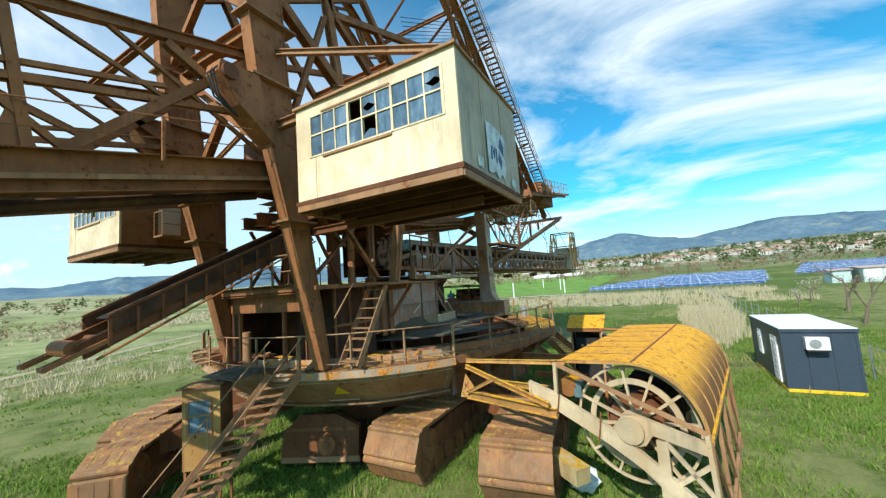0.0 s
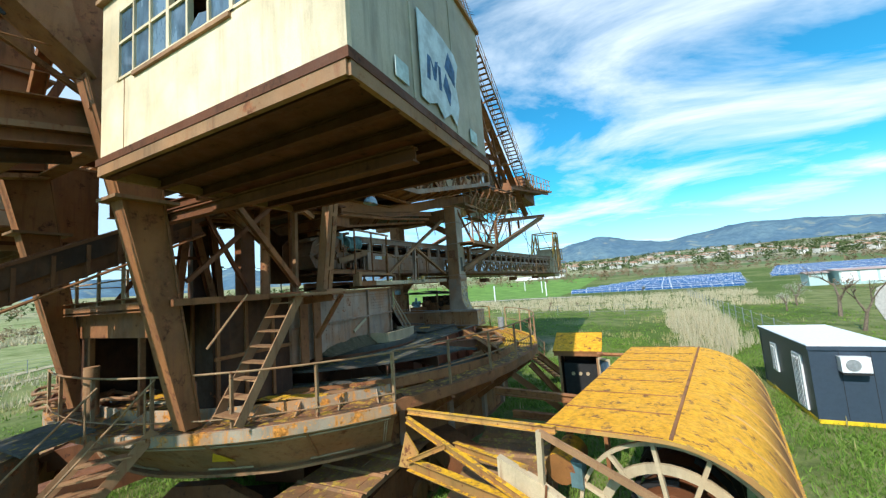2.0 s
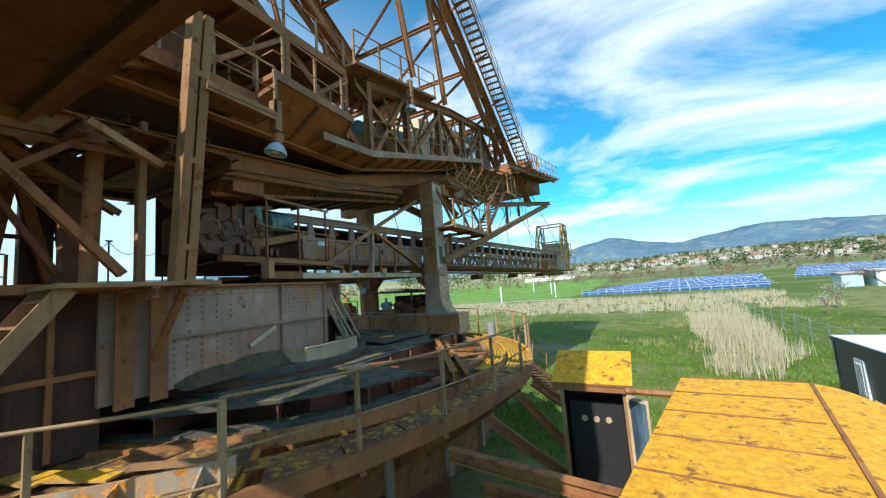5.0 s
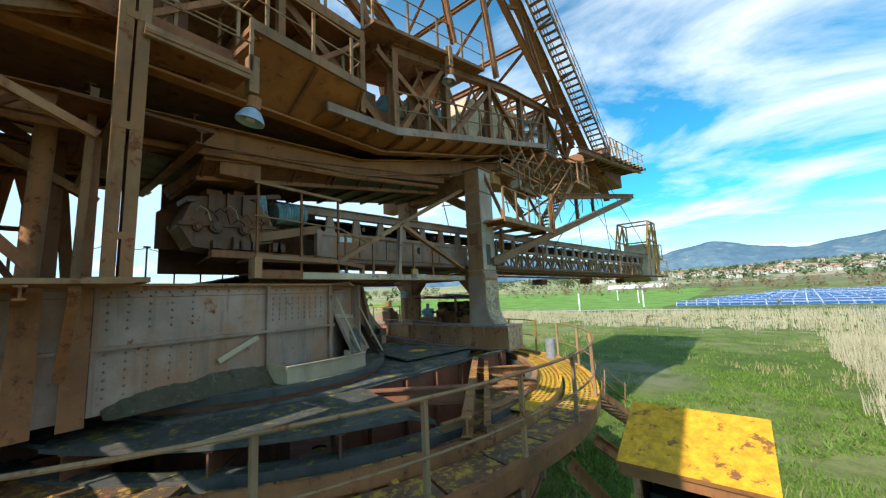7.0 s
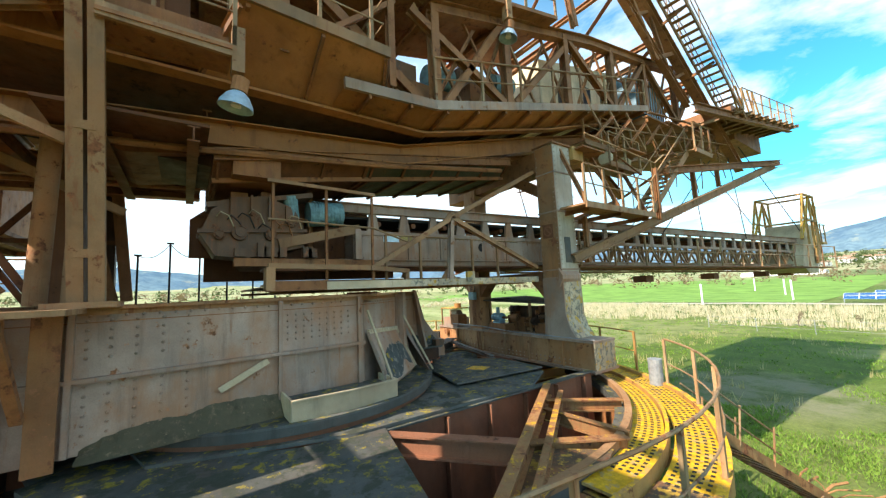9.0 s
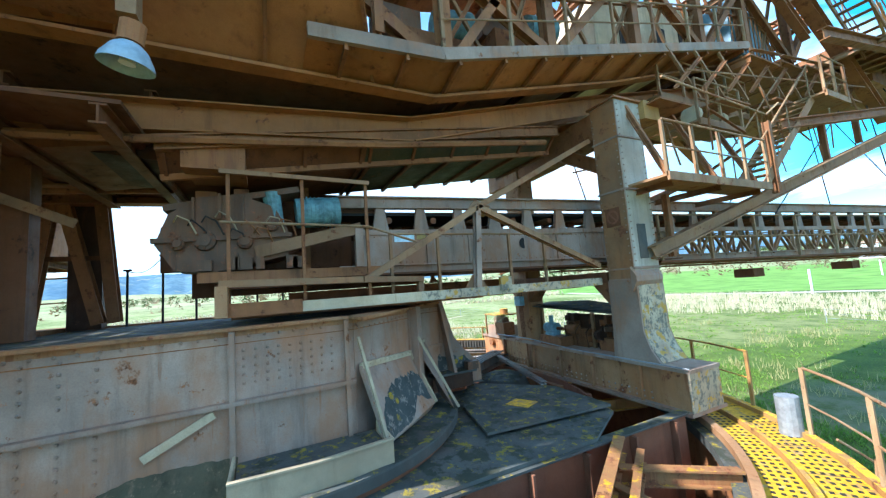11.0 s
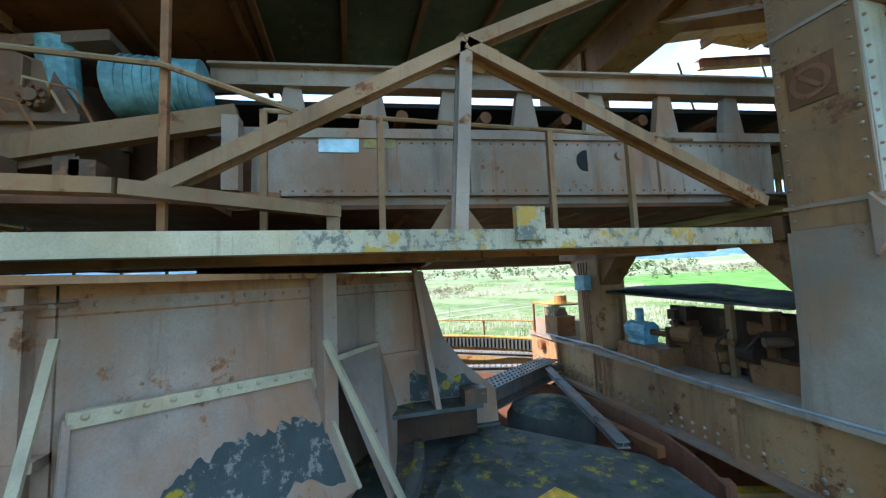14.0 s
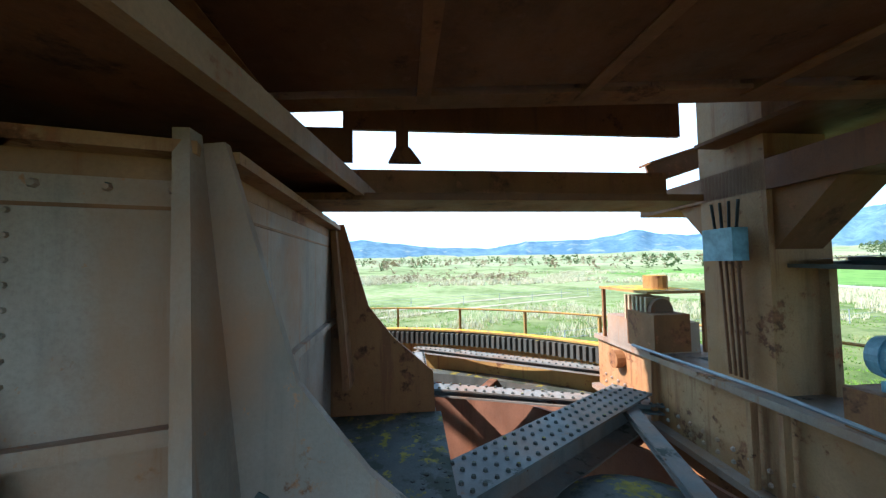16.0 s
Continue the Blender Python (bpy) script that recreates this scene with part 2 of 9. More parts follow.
# ---- building helpers ----
class Geo:
    """Collects solids in world metres; part() turns them into one mesh object."""

    def __init__(self):
        self.v, self.f = [], []

    def add(self, verts, faces):
        o = len(self.v)
        self.v += [tuple(p) for p in verts]
        self.f += [tuple(i + o for i in q) for q in faces]
        return self

    def box(self, x0, x1, y0, y1, z0, z1):
        v = [(x, y, z) for z in (z0, z1) for x, y in ((x0, y0), (x1, y0), (x1, y1), (x0, y1))]
        return self.add(v, [(3, 2, 1, 0), (4, 5, 6, 7), (0, 1, 5, 4), (1, 2, 6, 5), (2, 3, 7, 6), (3, 0, 4, 7)])

    def sweep(self, p, q, prof, up=(0, 0, 1)):
        """A closed profile (side, up) carried from p to q."""
        p, q = Vector(p), Vector(q)
        d = (q - p).normalized()
        u = Vector(up)
        if abs(d.dot(u)) > 0.97:
            u = Vector((0, 1, 0))
        s = d.cross(u).normalized()
        u = s.cross(d)
        k = len(prof)
        v = [e + s * a + u * b for e in (p, q) for a, b in prof]
        f = [(i, (i + 1) % k, k + (i + 1) % k, k + i) for i in range(k)]
        return self.add(v, f + [tuple(range(k))[::-1], tuple(range(k, 2 * k))])

    def beam(self, p, q, w, h, up=(0, 0, 1)):
        return self.sweep(p, q, [(-w / 2, -h / 2), (w / 2, -h / 2), (w / 2, h / 2), (-w / 2, h / 2)], up)

    def ibeam(self, p, q, w, h, up=(0, 0, 1), t=0.025):
        a, b, c = w / 2, h / 2, min(t, h / 3)
        d = min(c / 2, w / 6)
        return self.sweep(p, q, [(-a, -b), (a, -b), (a, -b + c), (d, -b + c), (d, b - c), (a, b - c), (a, b), (-a, b), (-a, b - c), (-d, b - c), (-d, -b + c), (-a, -b + c)], up)

    def beam_off(self, p, q, w, h, up, ds, du):
        return self.sweep(p, q, [(ds - w / 2, du - h / 2), (ds + w / 2, du - h / 2), (ds + w / 2, du + h / 2), (ds - w / 2, du + h / 2)], up)

    def angle(self, p, q, w, t=0.012, up=(0, 0, 1)):
        return self.sweep(p, q, [(0, 0), (w, 0), (w, t), (t, t), (t, w), (0, w)], up)

    def cyl(self, p, q, r, n=10, r2=None):
        p, q = Vector(p), Vector(q)
        d = (q - p).normalized()
        a = d.orthogonal().normalized()
        b = d.cross(a)
        r2 = r if r2 is None else r2
        v = [e + (a * math.cos(2 * math.pi * i / n) + b * math.sin(2 * math.pi * i / n)) * rr for e, rr in ((p, r), (q, r2)) for i in range(n)]
        f = [(i, (i + 1) % n, n + (i + 1) % n, n + i) for i in range(n)]
        return self.add(v, f + [tuple(range(n))[::-1], tuple(range(n, 2 * n))])

    def rope(self, pts, prof, closed=False, up=(0, 0, 1)):
        """A profile (side, up) carried along a bent line, one skin."""
        pts = [Vector(p) for p in pts]
        k, m = len(prof), len(pts)
        v = []
        for i, p in enumerate(pts):
            a = pts[i - 1] if i or closed else p
            b = pts[(i + 1) % m] if i < m - 1 or closed else p
            d = (b - a).normalized()
            u = Vector(up)
            if abs(d.dot(u)) > 0.97:
                u = Vector((0.3, 1, 0)).normalized()
            s = d.cross(u).normalized()
            u = s.cross(d)
            v += [p + s * x + u * y for x, y in prof]
        f = [(i % m * k + j, i % m * k + (j + 1) % k, (i + 1) % m * k + (j + 1) % k, (i + 1) % m * k + j) for i in range(m if closed else m - 1) for j in range(k)]
        if not closed:
            f += [tuple(range(k))[::-1], tuple(range((m - 1) * k, m * k))]
        return self.add(v, f)

    def tube(self, pts, r, n=6):
        return self.rope(pts, [(r * math.cos(2 * math.pi * i / n), r * math.sin(2 * math.pi * i / n)) for i in range(n)])

    def strip(self, pts, w, h, closed=False, up=(0, 0, 1)):
        return self.rope(pts, [(-w / 2, -h / 2), (w / 2, -h / 2), (w / 2, h / 2), (-w / 2, h / 2)], closed, up)

    def prism(self, poly, axis, a, b):
        """A polygon in the plane across axis, from a to b along it. x: (y, z); y: (x, z); z: (x, y)."""
        put = {"x": lambda u, w, s: (s, u, w), "y": lambda u, w, s: (u, s, w), "z": lambda u, w, s: (u, w, s)}[axis]
        k = len(poly)
        v = [put(u, w, s) for s in (a, b) for u, w in poly]
        f = [(i, (i + 1) % k, k + (i + 1) % k, k + i) for i in range(k)]
        return self.add(v, f + [tuple(range(k))[::-1], tuple(range(k, 2 * k))])

    def ring(self, c, prof, a0, a1, n):
        """A closed profile (radius, z) turned round c from a0 to a1 degrees."""
        k, full = len(prof), abs(a1 - a0) >= 359.9
        m = n if full else n + 1
        v = []
        for i in range(m):
            t = radians(a0 + (a1 - a0) * i / n)
            v += [(c[0] + r * math.cos(t), c[1] + r * math.sin(t), z) for r, z in prof]
        f = [(i % m * k + j, (i + 1) % m * k + j, (i + 1) % m * k + (j + 1) % k, i % m * k + (j + 1) % k) for i in range(n) for j in range(k)]
        if not full:
            f += [tuple(range(k))[::-1], tuple(range((m - 1) * k, m * k))]
        return self.add(v, f)

    def bend(self, prof, radius, a0, a1, n):
        """A closed profile (offset, z) carried round the slewing ring along a radius that changes with the angle."""
        k, v = len(prof), []
        for i in range(n + 1):
            a = a0 + (a1 - a0) * i / n
            v += [on_ring(radius(a) + r, a, z) for r, z in prof]
        f = [(i * k + j, (i + 1) * k + j, (i + 1) * k + (j + 1) % k, i * k + (j + 1) % k) for i in range(n) for j in range(k)]
        return self.add(v, f + [tuple(range(k))[::-1], tuple(range(n * k, n * k + k))])

    def mesh(self, name, mat, smooth=False):
        me = bpy.data.meshes.new(name)
        me.from_pydata(self.v, [], self.f)
        bm = bmesh.new()
        bm.from_mesh(me)
        bmesh.ops.recalc_face_normals(bm, faces=bm.faces[:])
        bm.to_mesh(me)
        bm.free()
        me.materials.append(mat)
        if smooth:
            me.shade_smooth()
            me.set_sharp_from_angle(angle=radians(38))
        return me

    def part(self, name, mat, parent=None, label="", smooth=False):
        return under(new(name, self.mesh(name, mat, smooth)), parent, label)


def under(ob, parent, label=""):
    if parent is not None:
        ob.parent = parent
        ob.matrix_parent_inverse = parent.matrix_basis.inverted()
    return tagged(ob, label)


def thing(name, at, label, category, group="", kind=""):
    e = new(name)
    e.empty_display_size = 0.3
    e.location = at
    return tagged(e, label, category, group, kind)


def lerp(p, q, t):
    return tuple(a + (b - a) * t for a, b in zip(p, q))


def bolt_rows(parent, mat, pts, axis, r=0.022, h=0.02):
    """Rivet heads along a plate, one joined part."""
    g = Geo()
    for p in pts:
        q = [*p]
        q["xyz".index(axis[1])] += h if axis[0] == "+" else -h
        g.cyl(p, q, r, 6, r * 0.6)
    return tagged(g.part("rivets", mat, parent), kind="stuff")


def railing(parent, pts, height=1.0, every=1.5, mid=(0.5,), toe=0.0, mat=None, r=0.022, closed=False):
    """Tube handrail along pts (feet), with a post at most every so many metres."""
    mat = mat or RAIL
    up = Vector((0, 0, height))
    pts = [Vector(p) for p in pts]
    for level in (1.0, *mid):
        Geo().tube([p + up * level for p in pts], r if level == 1 else r * 0.75).part("handrail" if level == 1 else "midrail", mat, parent)
    lengths = [(q - p).length for p, q in zip(pts, pts[1:])]
    k = max(1, round(sum(lengths) / every))
    feet = []
    for i in range(k + 1):
        d, j = sum(lengths) * i / k, 0
        while j < len(lengths) - 1 and d > lengths[j]:
            d, j = d - lengths[j], j + 1
        feet.append(pts[j].lerp(pts[j + 1], min(1.0, d / lengths[j])))
    for p in feet:
        Geo().angle(p, p + up, 0.055, 0.01).part("post", mat, parent)
    if toe:
        for p, q in zip(pts, pts[1:]):
            Geo().beam(p + Vector((0, 0, toe / 2)), q + Vector((0, 0, toe / 2)), 0.008, toe).part("toe_board", mat, parent)


def lattice(parent, a0, a1, b0, b1, n, w, mat, name="brace", posts=True, zig=True):
    """Web members between chord a0-a1 and chord b0-b1."""
    for i in range(n + 1):
        p, q = lerp(a0, a1, i / n), lerp(b0, b1, i / n)
        if posts:
            Geo().ibeam(p, q, w, w, (0, 1, 0.01), 0.015).part("post", mat, parent)
        if zig and i < n:
            q2 = lerp(b0, b1, (i + 1) / n) if i % 2 == 0 else q
            p2 = p if i % 2 == 0 else lerp(a0, a1, (i + 1) / n)
            Geo().ibeam(p2, q2, w, w, (0, 1, 0.01), 0.015).part(name, mat, parent)


def stairs(parent, foot, head, width, side, n, mat, rail=True):
    """A steel flight: two stringers and single treads. side: unit vector across."""
    foot, head, s = Vector(foot), Vector(head), Vector(side)
    for k in (-1, 1):
        Geo().beam(foot + s * k * width / 2, head + s * k * width / 2, 0.03, 0.2).part("stringer", mat, parent)
    run = Vector((head.x - foot.x, head.y - foot.y, 0)).normalized()
    for i in range(n):
        c = foot.lerp(head, (i + 0.5) / n)
        g = Geo().beam(c - s * width * 0.48, c + s * width * 0.48, 0.24, 0.03)
        g.part("tread", mat, parent)
    if rail:
        for k in (-1, 1):
            up = Vector((0, 0, 0.95))
            a, b = foot + s * k * width / 2, head + s * k * width / 2
            Geo().tube([a + up, b + up], 0.02).part("handrail", RAIL, parent)
            for t in (0.05, 0.5, 0.95):
                Geo().cyl(a.lerp(b, t), a.lerp(b, t) + up, 0.018, 6).part("post", RAIL, parent)

# ---- ground, distance ----
def ground_height(x, y):
    r = math.hypot(x, y)
    z = 0.024 * max(0.0, r - 170) if r < 900 else 0.024 * 730 + 0.03 * (r - 900)
    # the slope on which the town lies
    z += 0.02 * min(1300.0, max(0.0, r - 650)) * max(0.0, 1 - (abs(math.degrees(math.atan2(x, y)) - 8) / 38) ** 2)
    z += 0.18 * (noise.noise((x * 0.05, y * 0.05, 3)) - 0.1) * min(1, max(0, (math.hypot(x + 8, y - 16) - 16) / 25))
    return z + 5.0 * max(0.0, r - 500) / 500 * noise.noise((x * 0.002, y * 0.002, 9))


def grass_mat():
    m, n, l, b = node_mat("meadow_grass")
    big = noise_at(n, l, 0.045, 5, 0.6, seed=4)
    mid = noise_at(n, l, 0.5, 7, 0.7, seed=6)
    fine = noise_at(n, l, 9, 6, 0.75, seed=8)
    c = mix(n, l, ramp(n, l, mid, 0.3, 0.72), (0.045, 0.085, 0.012), (0.14, 0.21, 0.03))
    c = mix(n, l, ramp(n, l, fine, 0.25, 0.8), mix(n, l, 0.75, c, (0.02, 0.04, 0.008)), mix(n, l, 0.3, c, (0.24, 0.30, 0.05)))
    dry = ramp(n, l, big, 0.42, 0.6)
    c = mix(n, l, times(n, l, dry, ramp(n, l, mid, 0.3, 0.6, 0.05, 0.5)), c, (0.30, 0.28, 0.13))
    bare = ramp(n, l, noise_at(n, l, 0.22, 6, 0.65, (1, 0.5, 1), 13), 0.62, 0.7)
    c = mix(n, l, times(n, l, bare, 0.25), c, (0.30, 0.24, 0.15))
    # tilled and fallow fields out on the plain
    pos = n.new("ShaderNodeNewGeometry").outputs["Position"]
    cell = n.new("ShaderNodeTexVoronoi")
    cell.inputs["Scale"].default_value = 0.011
    l.new(pos, cell.inputs["Vector"])
    tone = n.new("ShaderNodeSeparateColor")
    l.new(cell.outputs["Color"], tone.inputs[0])
    field = mix(n, l, ramp(n, l, tone.outputs[0], 0.3, 0.75), (0.10, 0.16, 0.05), (0.36, 0.30, 0.19))
    field = mix(n, l, ramp(n, l, tone.outputs[1], 0.55, 0.85), field, (0.20, 0.17, 0.11))
    field = mix(n, l, ramp(n, l, noise_at(n, l, 0.05, 6, 0.7, seed=91), 0.4, 0.7, 0, 0.6), field, (0.14, 0.15, 0.08))
    far = n.new("ShaderNodeVectorMath")
    far.operation = "LENGTH"
    l.new(pos, far.inputs[0])
    c = mix(n, l, ramp(n, l, far.outputs["Value"], 240, 420), c, field)
    # dry pasture on the west side, overexposed wash put into its pale colour
    xyz = n.new("ShaderNodeSeparateXYZ")
    l.new(pos, xyz.inputs[0])
    west = times(n, l, ramp(n, l, xyz.outputs[0], -26, -75), ramp(n, l, noise_at(n, l, 0.06, 6, 0.65, (0.5, 1, 1), 57), 0.36, 0.6, 0.12, 0.68))
    c = mix(n, l, west, c, mix(n, l, ramp(n, l, mid, 0.3, 0.7), (0.24, 0.29, 0.10), (0.44, 0.43, 0.24)))
    # trampled bare ground beyond the walkway
    pad = n.new("ShaderNodeVectorMath")
    pad.operation = "DISTANCE"
    pad.inputs[1].default_value = (-8.8, 37.0, 0)
    l.new(pos, pad.inputs[0])
    worn = times(n, l, ramp(n, l, pad.outputs["Value"], 5.5, 3.0), ramp(n, l, mid, 0.35, 0.6, 0.1, 0.75))
    c = mix(n, l, worn, c, (0.19, 0.18, 0.12))
    l.new(c, b.inputs["Base Color"])
    b.inputs["Roughness"].default_value, b.inputs["Specular IOR Level"].default_value = 0.9, 0.15
    bump(n, l, b, fine, 0.6, 0.08)
    return m


def make_ground():
    rad = [0.0] + [3.0 * 1.085 ** i for i in range(88)]
    rad = [r for r in rad if r < 3900]
    k = 144
    v, f = [(0, 0, 0)], []
    for r in rad[1:]:
        for i in range(k):
            a = 2 * math.pi * i / k
            x, y = r * math.sin(a), r * math.cos(a)
            v.append((x, y, ground_height(x, y)))
    f += [(0, 1 + (i + 1) % k, 1 + i) for i in range(k)]
    for j in range(len(rad) - 2):
        a, c = 1 + j * k, 1 + (j + 1) * k
        f += [(a + i, a + (i + 1) % k, c + (i + 1) % k, c + i) for i in range(k)]
    g = Geo().add(v, f)
    tagged(g.part("ground", grass_mat(), None, smooth=True), "uneven green meadow with dry and bare patches", "ground", kind="structure")


make_ground()


def make_mountains():
    """Two ridges round the plain, blue with distance haze put into the colour."""
    m, n, l, b = node_mat("haze_tinted_hills")
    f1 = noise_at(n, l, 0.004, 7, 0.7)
    # air haze over the distance, mixed in as blue base colour
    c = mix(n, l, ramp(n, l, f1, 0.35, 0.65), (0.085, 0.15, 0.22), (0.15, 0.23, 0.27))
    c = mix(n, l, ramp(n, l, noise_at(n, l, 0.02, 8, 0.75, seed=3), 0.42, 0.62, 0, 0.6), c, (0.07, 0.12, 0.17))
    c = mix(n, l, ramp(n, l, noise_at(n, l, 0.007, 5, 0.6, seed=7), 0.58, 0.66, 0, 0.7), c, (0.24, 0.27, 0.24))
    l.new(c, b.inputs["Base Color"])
    b.inputs["Roughness"].default_value, b.inputs["Specular IOR Level"].default_value = 1, 0
    az = [-180, -140, -96, -86, -77, -71, -62, -56, -50, -42, -33, -24, -14, -8, -3.4, 1, 5.2, 10, 14, 17, 20, 25, 32, 60, 110, 180]
    el = [2.6, 3.2, 4.2, 3.1, 2.7, 3.6, 3.6, 4.6, 3.6, 4.6, 5.6, 5.0, 3.4, 4.3, 5.5, 4.5, 3.7, 4.6, 5.0, 4.7, 4.5, 3.9, 3.6, 3.0, 3.4, 2.6]
    k = 720
    for name, dist, gain, depth in (("hill_ridge", 3700, 1.0, 900),):
        v, f = [], []
        for i in range(k):
            a = -180 + 360 * i / k
            e = float(np.interp(a, az, el)) * gain + 0.22 * noise.noise((a * 0.35, dist * 0.01, 1)) + 0.1 * noise.noise((a * 1.3, 5, 1))
            h = math.tan(radians(e)) * dist
            for t, s in ((0, 0.0), (0.35, 0.42), (0.7, 0.8), (1.0, 1.0), (1.3, 0.55)):
                r = dist - depth * (1 - t)
                hh = h * s + (1 - s) * 60 + (h * (0.13 * noise.noise((a * 0.6, t * 6, 2)) + 0.05 * noise.noise((a * 1.9, t * 9, 4))) if 0 < t < 1 else 0)
                v.append((r * math.sin(radians(a)), r * math.cos(radians(a)), hh * r / dist if s < 1 else h))
        for i in range(k):
            for j in range(4):
                f.append((i * 5 + j, (i + 1) % k * 5 + j, (i + 1) % k * 5 + j + 1, i * 5 + j + 1))
        tagged(Geo().add(v, f).part(name, m, None, smooth=True), "wooded hills beyond the plain, distance haze put in as blue", "hills", kind="structure")


make_mountains()


def make_container():
    x0, x1, y0, y1 = 4.7, 7.12, 21.3, 26.7
    c = thing("site_container", ((x0 + x1) / 2, (y0 + y1) / 2, 0), "slate grey site office container with white roof standing on grass", "container")
    Geo().box(x0, x1, y0, y1, 0.02, 0.16).part("base_frame", SAFETY, c, "yellow painted base frame")
    Geo().box(x0 + 0.02, x1 - 0.02, y0 + 0.02, y1 - 0.02, 0.16, 2.55).part("body", SLATE, c)
    for x in (x0, x1 - 0.09):
        for y in (y0, y1 - 0.09):
            Geo().box(x, x + 0.09, y, y + 0.09, 0.16, 2.56).part("corner_post", SLATE, c)
    Geo().box(x0 - 0.04, x1 + 0.04, y0 - 0.04, y1 + 0.04, 2.56, 2.70).part("roof_rim", SLATE, c)
    Geo().box(x0 - 0.02, x1 + 0.02, y0 - 0.02, y1 + 0.02, 2.70, 2.73).part("roof", WHITE, c, "bright white flat roof")
    for x in (x0 + 0.8, x0 + 1.6):
        Geo().box(x, x + 0.015, y0 + 0.012, y0 + 0.02, 0.2, 2.54).part("panel_joint", BLACK, c)
    ac = Geo().box(5.42, 6.17, y0 - 0.3, y0 - 0.02, 1.87, 2.38).part("air_conditioner", WHITE, c, "white air conditioning unit")
    Geo().cyl((5.72, y0 - 0.33, 2.12), (5.72, y0 - 0.295, 2.12), 0.19, 20).part("fan_grille", GALV, ac)
    Geo().box(5.44, 6.15, y0 - 0.32, y0 - 0.02, 1.79, 1.86).part("bracket", BLACK, ac)
    for ya, yb, za, zb in ((22.0, 22.8, 0.25, 2.25), (24.6, 25.2, 1.0, 2.2)):
        w = Geo().box(x0 - 0.045, x0 + 0.02, ya, yb, za, zb).part("door" if za < 0.5 else "window", WHITE, c, "white framed opening")
        Geo().box(x0 - 0.055, x0 - 0.04, ya + 0.09, yb - 0.09, za + 0.1, zb - 0.1).part("pane", GLASS, w)
        for i in range(5):
            yy = ya + 0.12 + (yb - ya - 0.24) * i / 4
            Geo().box(x0 - 0.07, x0 - 0.056, yy - 0.01, yy + 0.01, za + 0.1, zb - 0.1).part("bar", WHITE, w)


make_container()


def solar_row(xa, xb, y, ya_skew, rows=2):
    """One long tilted table of panels on posts, faces to -y."""
    k = int((xb - xa) / 2.05)
    zg = ground_height((xa + xb) / 2, y)
    t = thing("solar_table", ((xa + xb) / 2, y, zg), "long row of tilted blue solar panels on posts", "solar panels", "solar field")
    Geo().beam((xa, y + 1.2, zg + 1.4), (xb, y + 1.2 + ya_skew, zg + 1.4), 0.1, 0.1).part("purlin", GALV, t)
    for i in range(0, k + 1, 4):
        x = xa + i * 2.05
        yy = y + ya_skew * (x - xa) / (xb - xa)
        Geo().box(x - 0.06, x + 0.06, yy + 1.2, yy + 1.32, ground_height(x, yy) - 0.2, zg + 1.5).part("post", GALV, t)
    for i in range(k):
        for j in range(rows):
            o = new("panel", SOLAR_MESH)
            x = xa + (i + 0.5) * 2.05
            o.matrix_basis = pose(x, y + ya_skew * (x - xa) / (xb - xa) + 0.55 + j * 1.02, zg + 1.0 + j * 0.52, 27)
            under(o, t)


SOLAR_MESH = Geo().box(-0.99, 0.99, -0.55, 0.55, -0.02, 0.02).mesh("panel", SOLAR)
SOLAR_MESH.materials.append(plain("panel_frame", (0.8, 0.82, 0.85), 0.4))
_g = bmesh.new()
_g.from_mesh(SOLAR_MESH)
_g.faces.ensure_lookup_table()
_top = max(_g.faces, key=lambda f: f.calc_center_median().z)
for _f in bmesh.ops.inset_region(_g, faces=[_top], thickness=0.06, depth=-0.006)["faces"]:
    _f.material_index = 1
_g.to_mesh(SOLAR_MESH)
_g.free()
for _k in range(8):
    solar_row(-15.5 + 3.0 * _k, 25 + 2.2 * _k, 114 + 11 * _k, -4)
for _k in range(6):
    solar_row(42 + 4 * _k, 110 + 6 * _k, 160 + 13 * _k, -4)

# ---- plants, fields, town ----
def blades(name, mat, spots, height, width, per, lean, label, category, seed):
    """Many upright blades, three-cornered, in one mesh."""
    rng = np.random.default_rng(seed)
    k = len(spots) * per
    base = np.repeat(np.array(spots), per, axis=0)
    base[:, :2] += rng.normal(0, 0.16, (k, 2))
    h = rng.uniform(*height, k)
    w = rng.uniform(*width, k)
    a = rng.uniform(0, 2 * np.pi, k)
    d = np.stack([np.cos(a), np.sin(a)], 1)
    tip = rng.normal(0, lean, (k, 2)) * h[:, None]
    v = np.zeros((k, 3, 3))
    v[:, 0, :2] = base[:, :2] - d * w[:, None] / 2
    v[:, 1, :2] = base[:, :2] + d * w[:, None] / 2
    v[:, 2, :2] = base[:, :2] + tip
    v[:, 0, 2] = v[:, 1, 2] = base[:, 2] - 0.03
    v[:, 2, 2] = base[:, 2] + h
    me = bpy.data.meshes.new(name)
    me.from_pydata(v.reshape(-1, 3).tolist(), [], np.arange(3 * k).reshape(-1, 3).tolist())
    me.materials.append(mat)
    return tagged(new(name, me), label, category, kind="stuff")


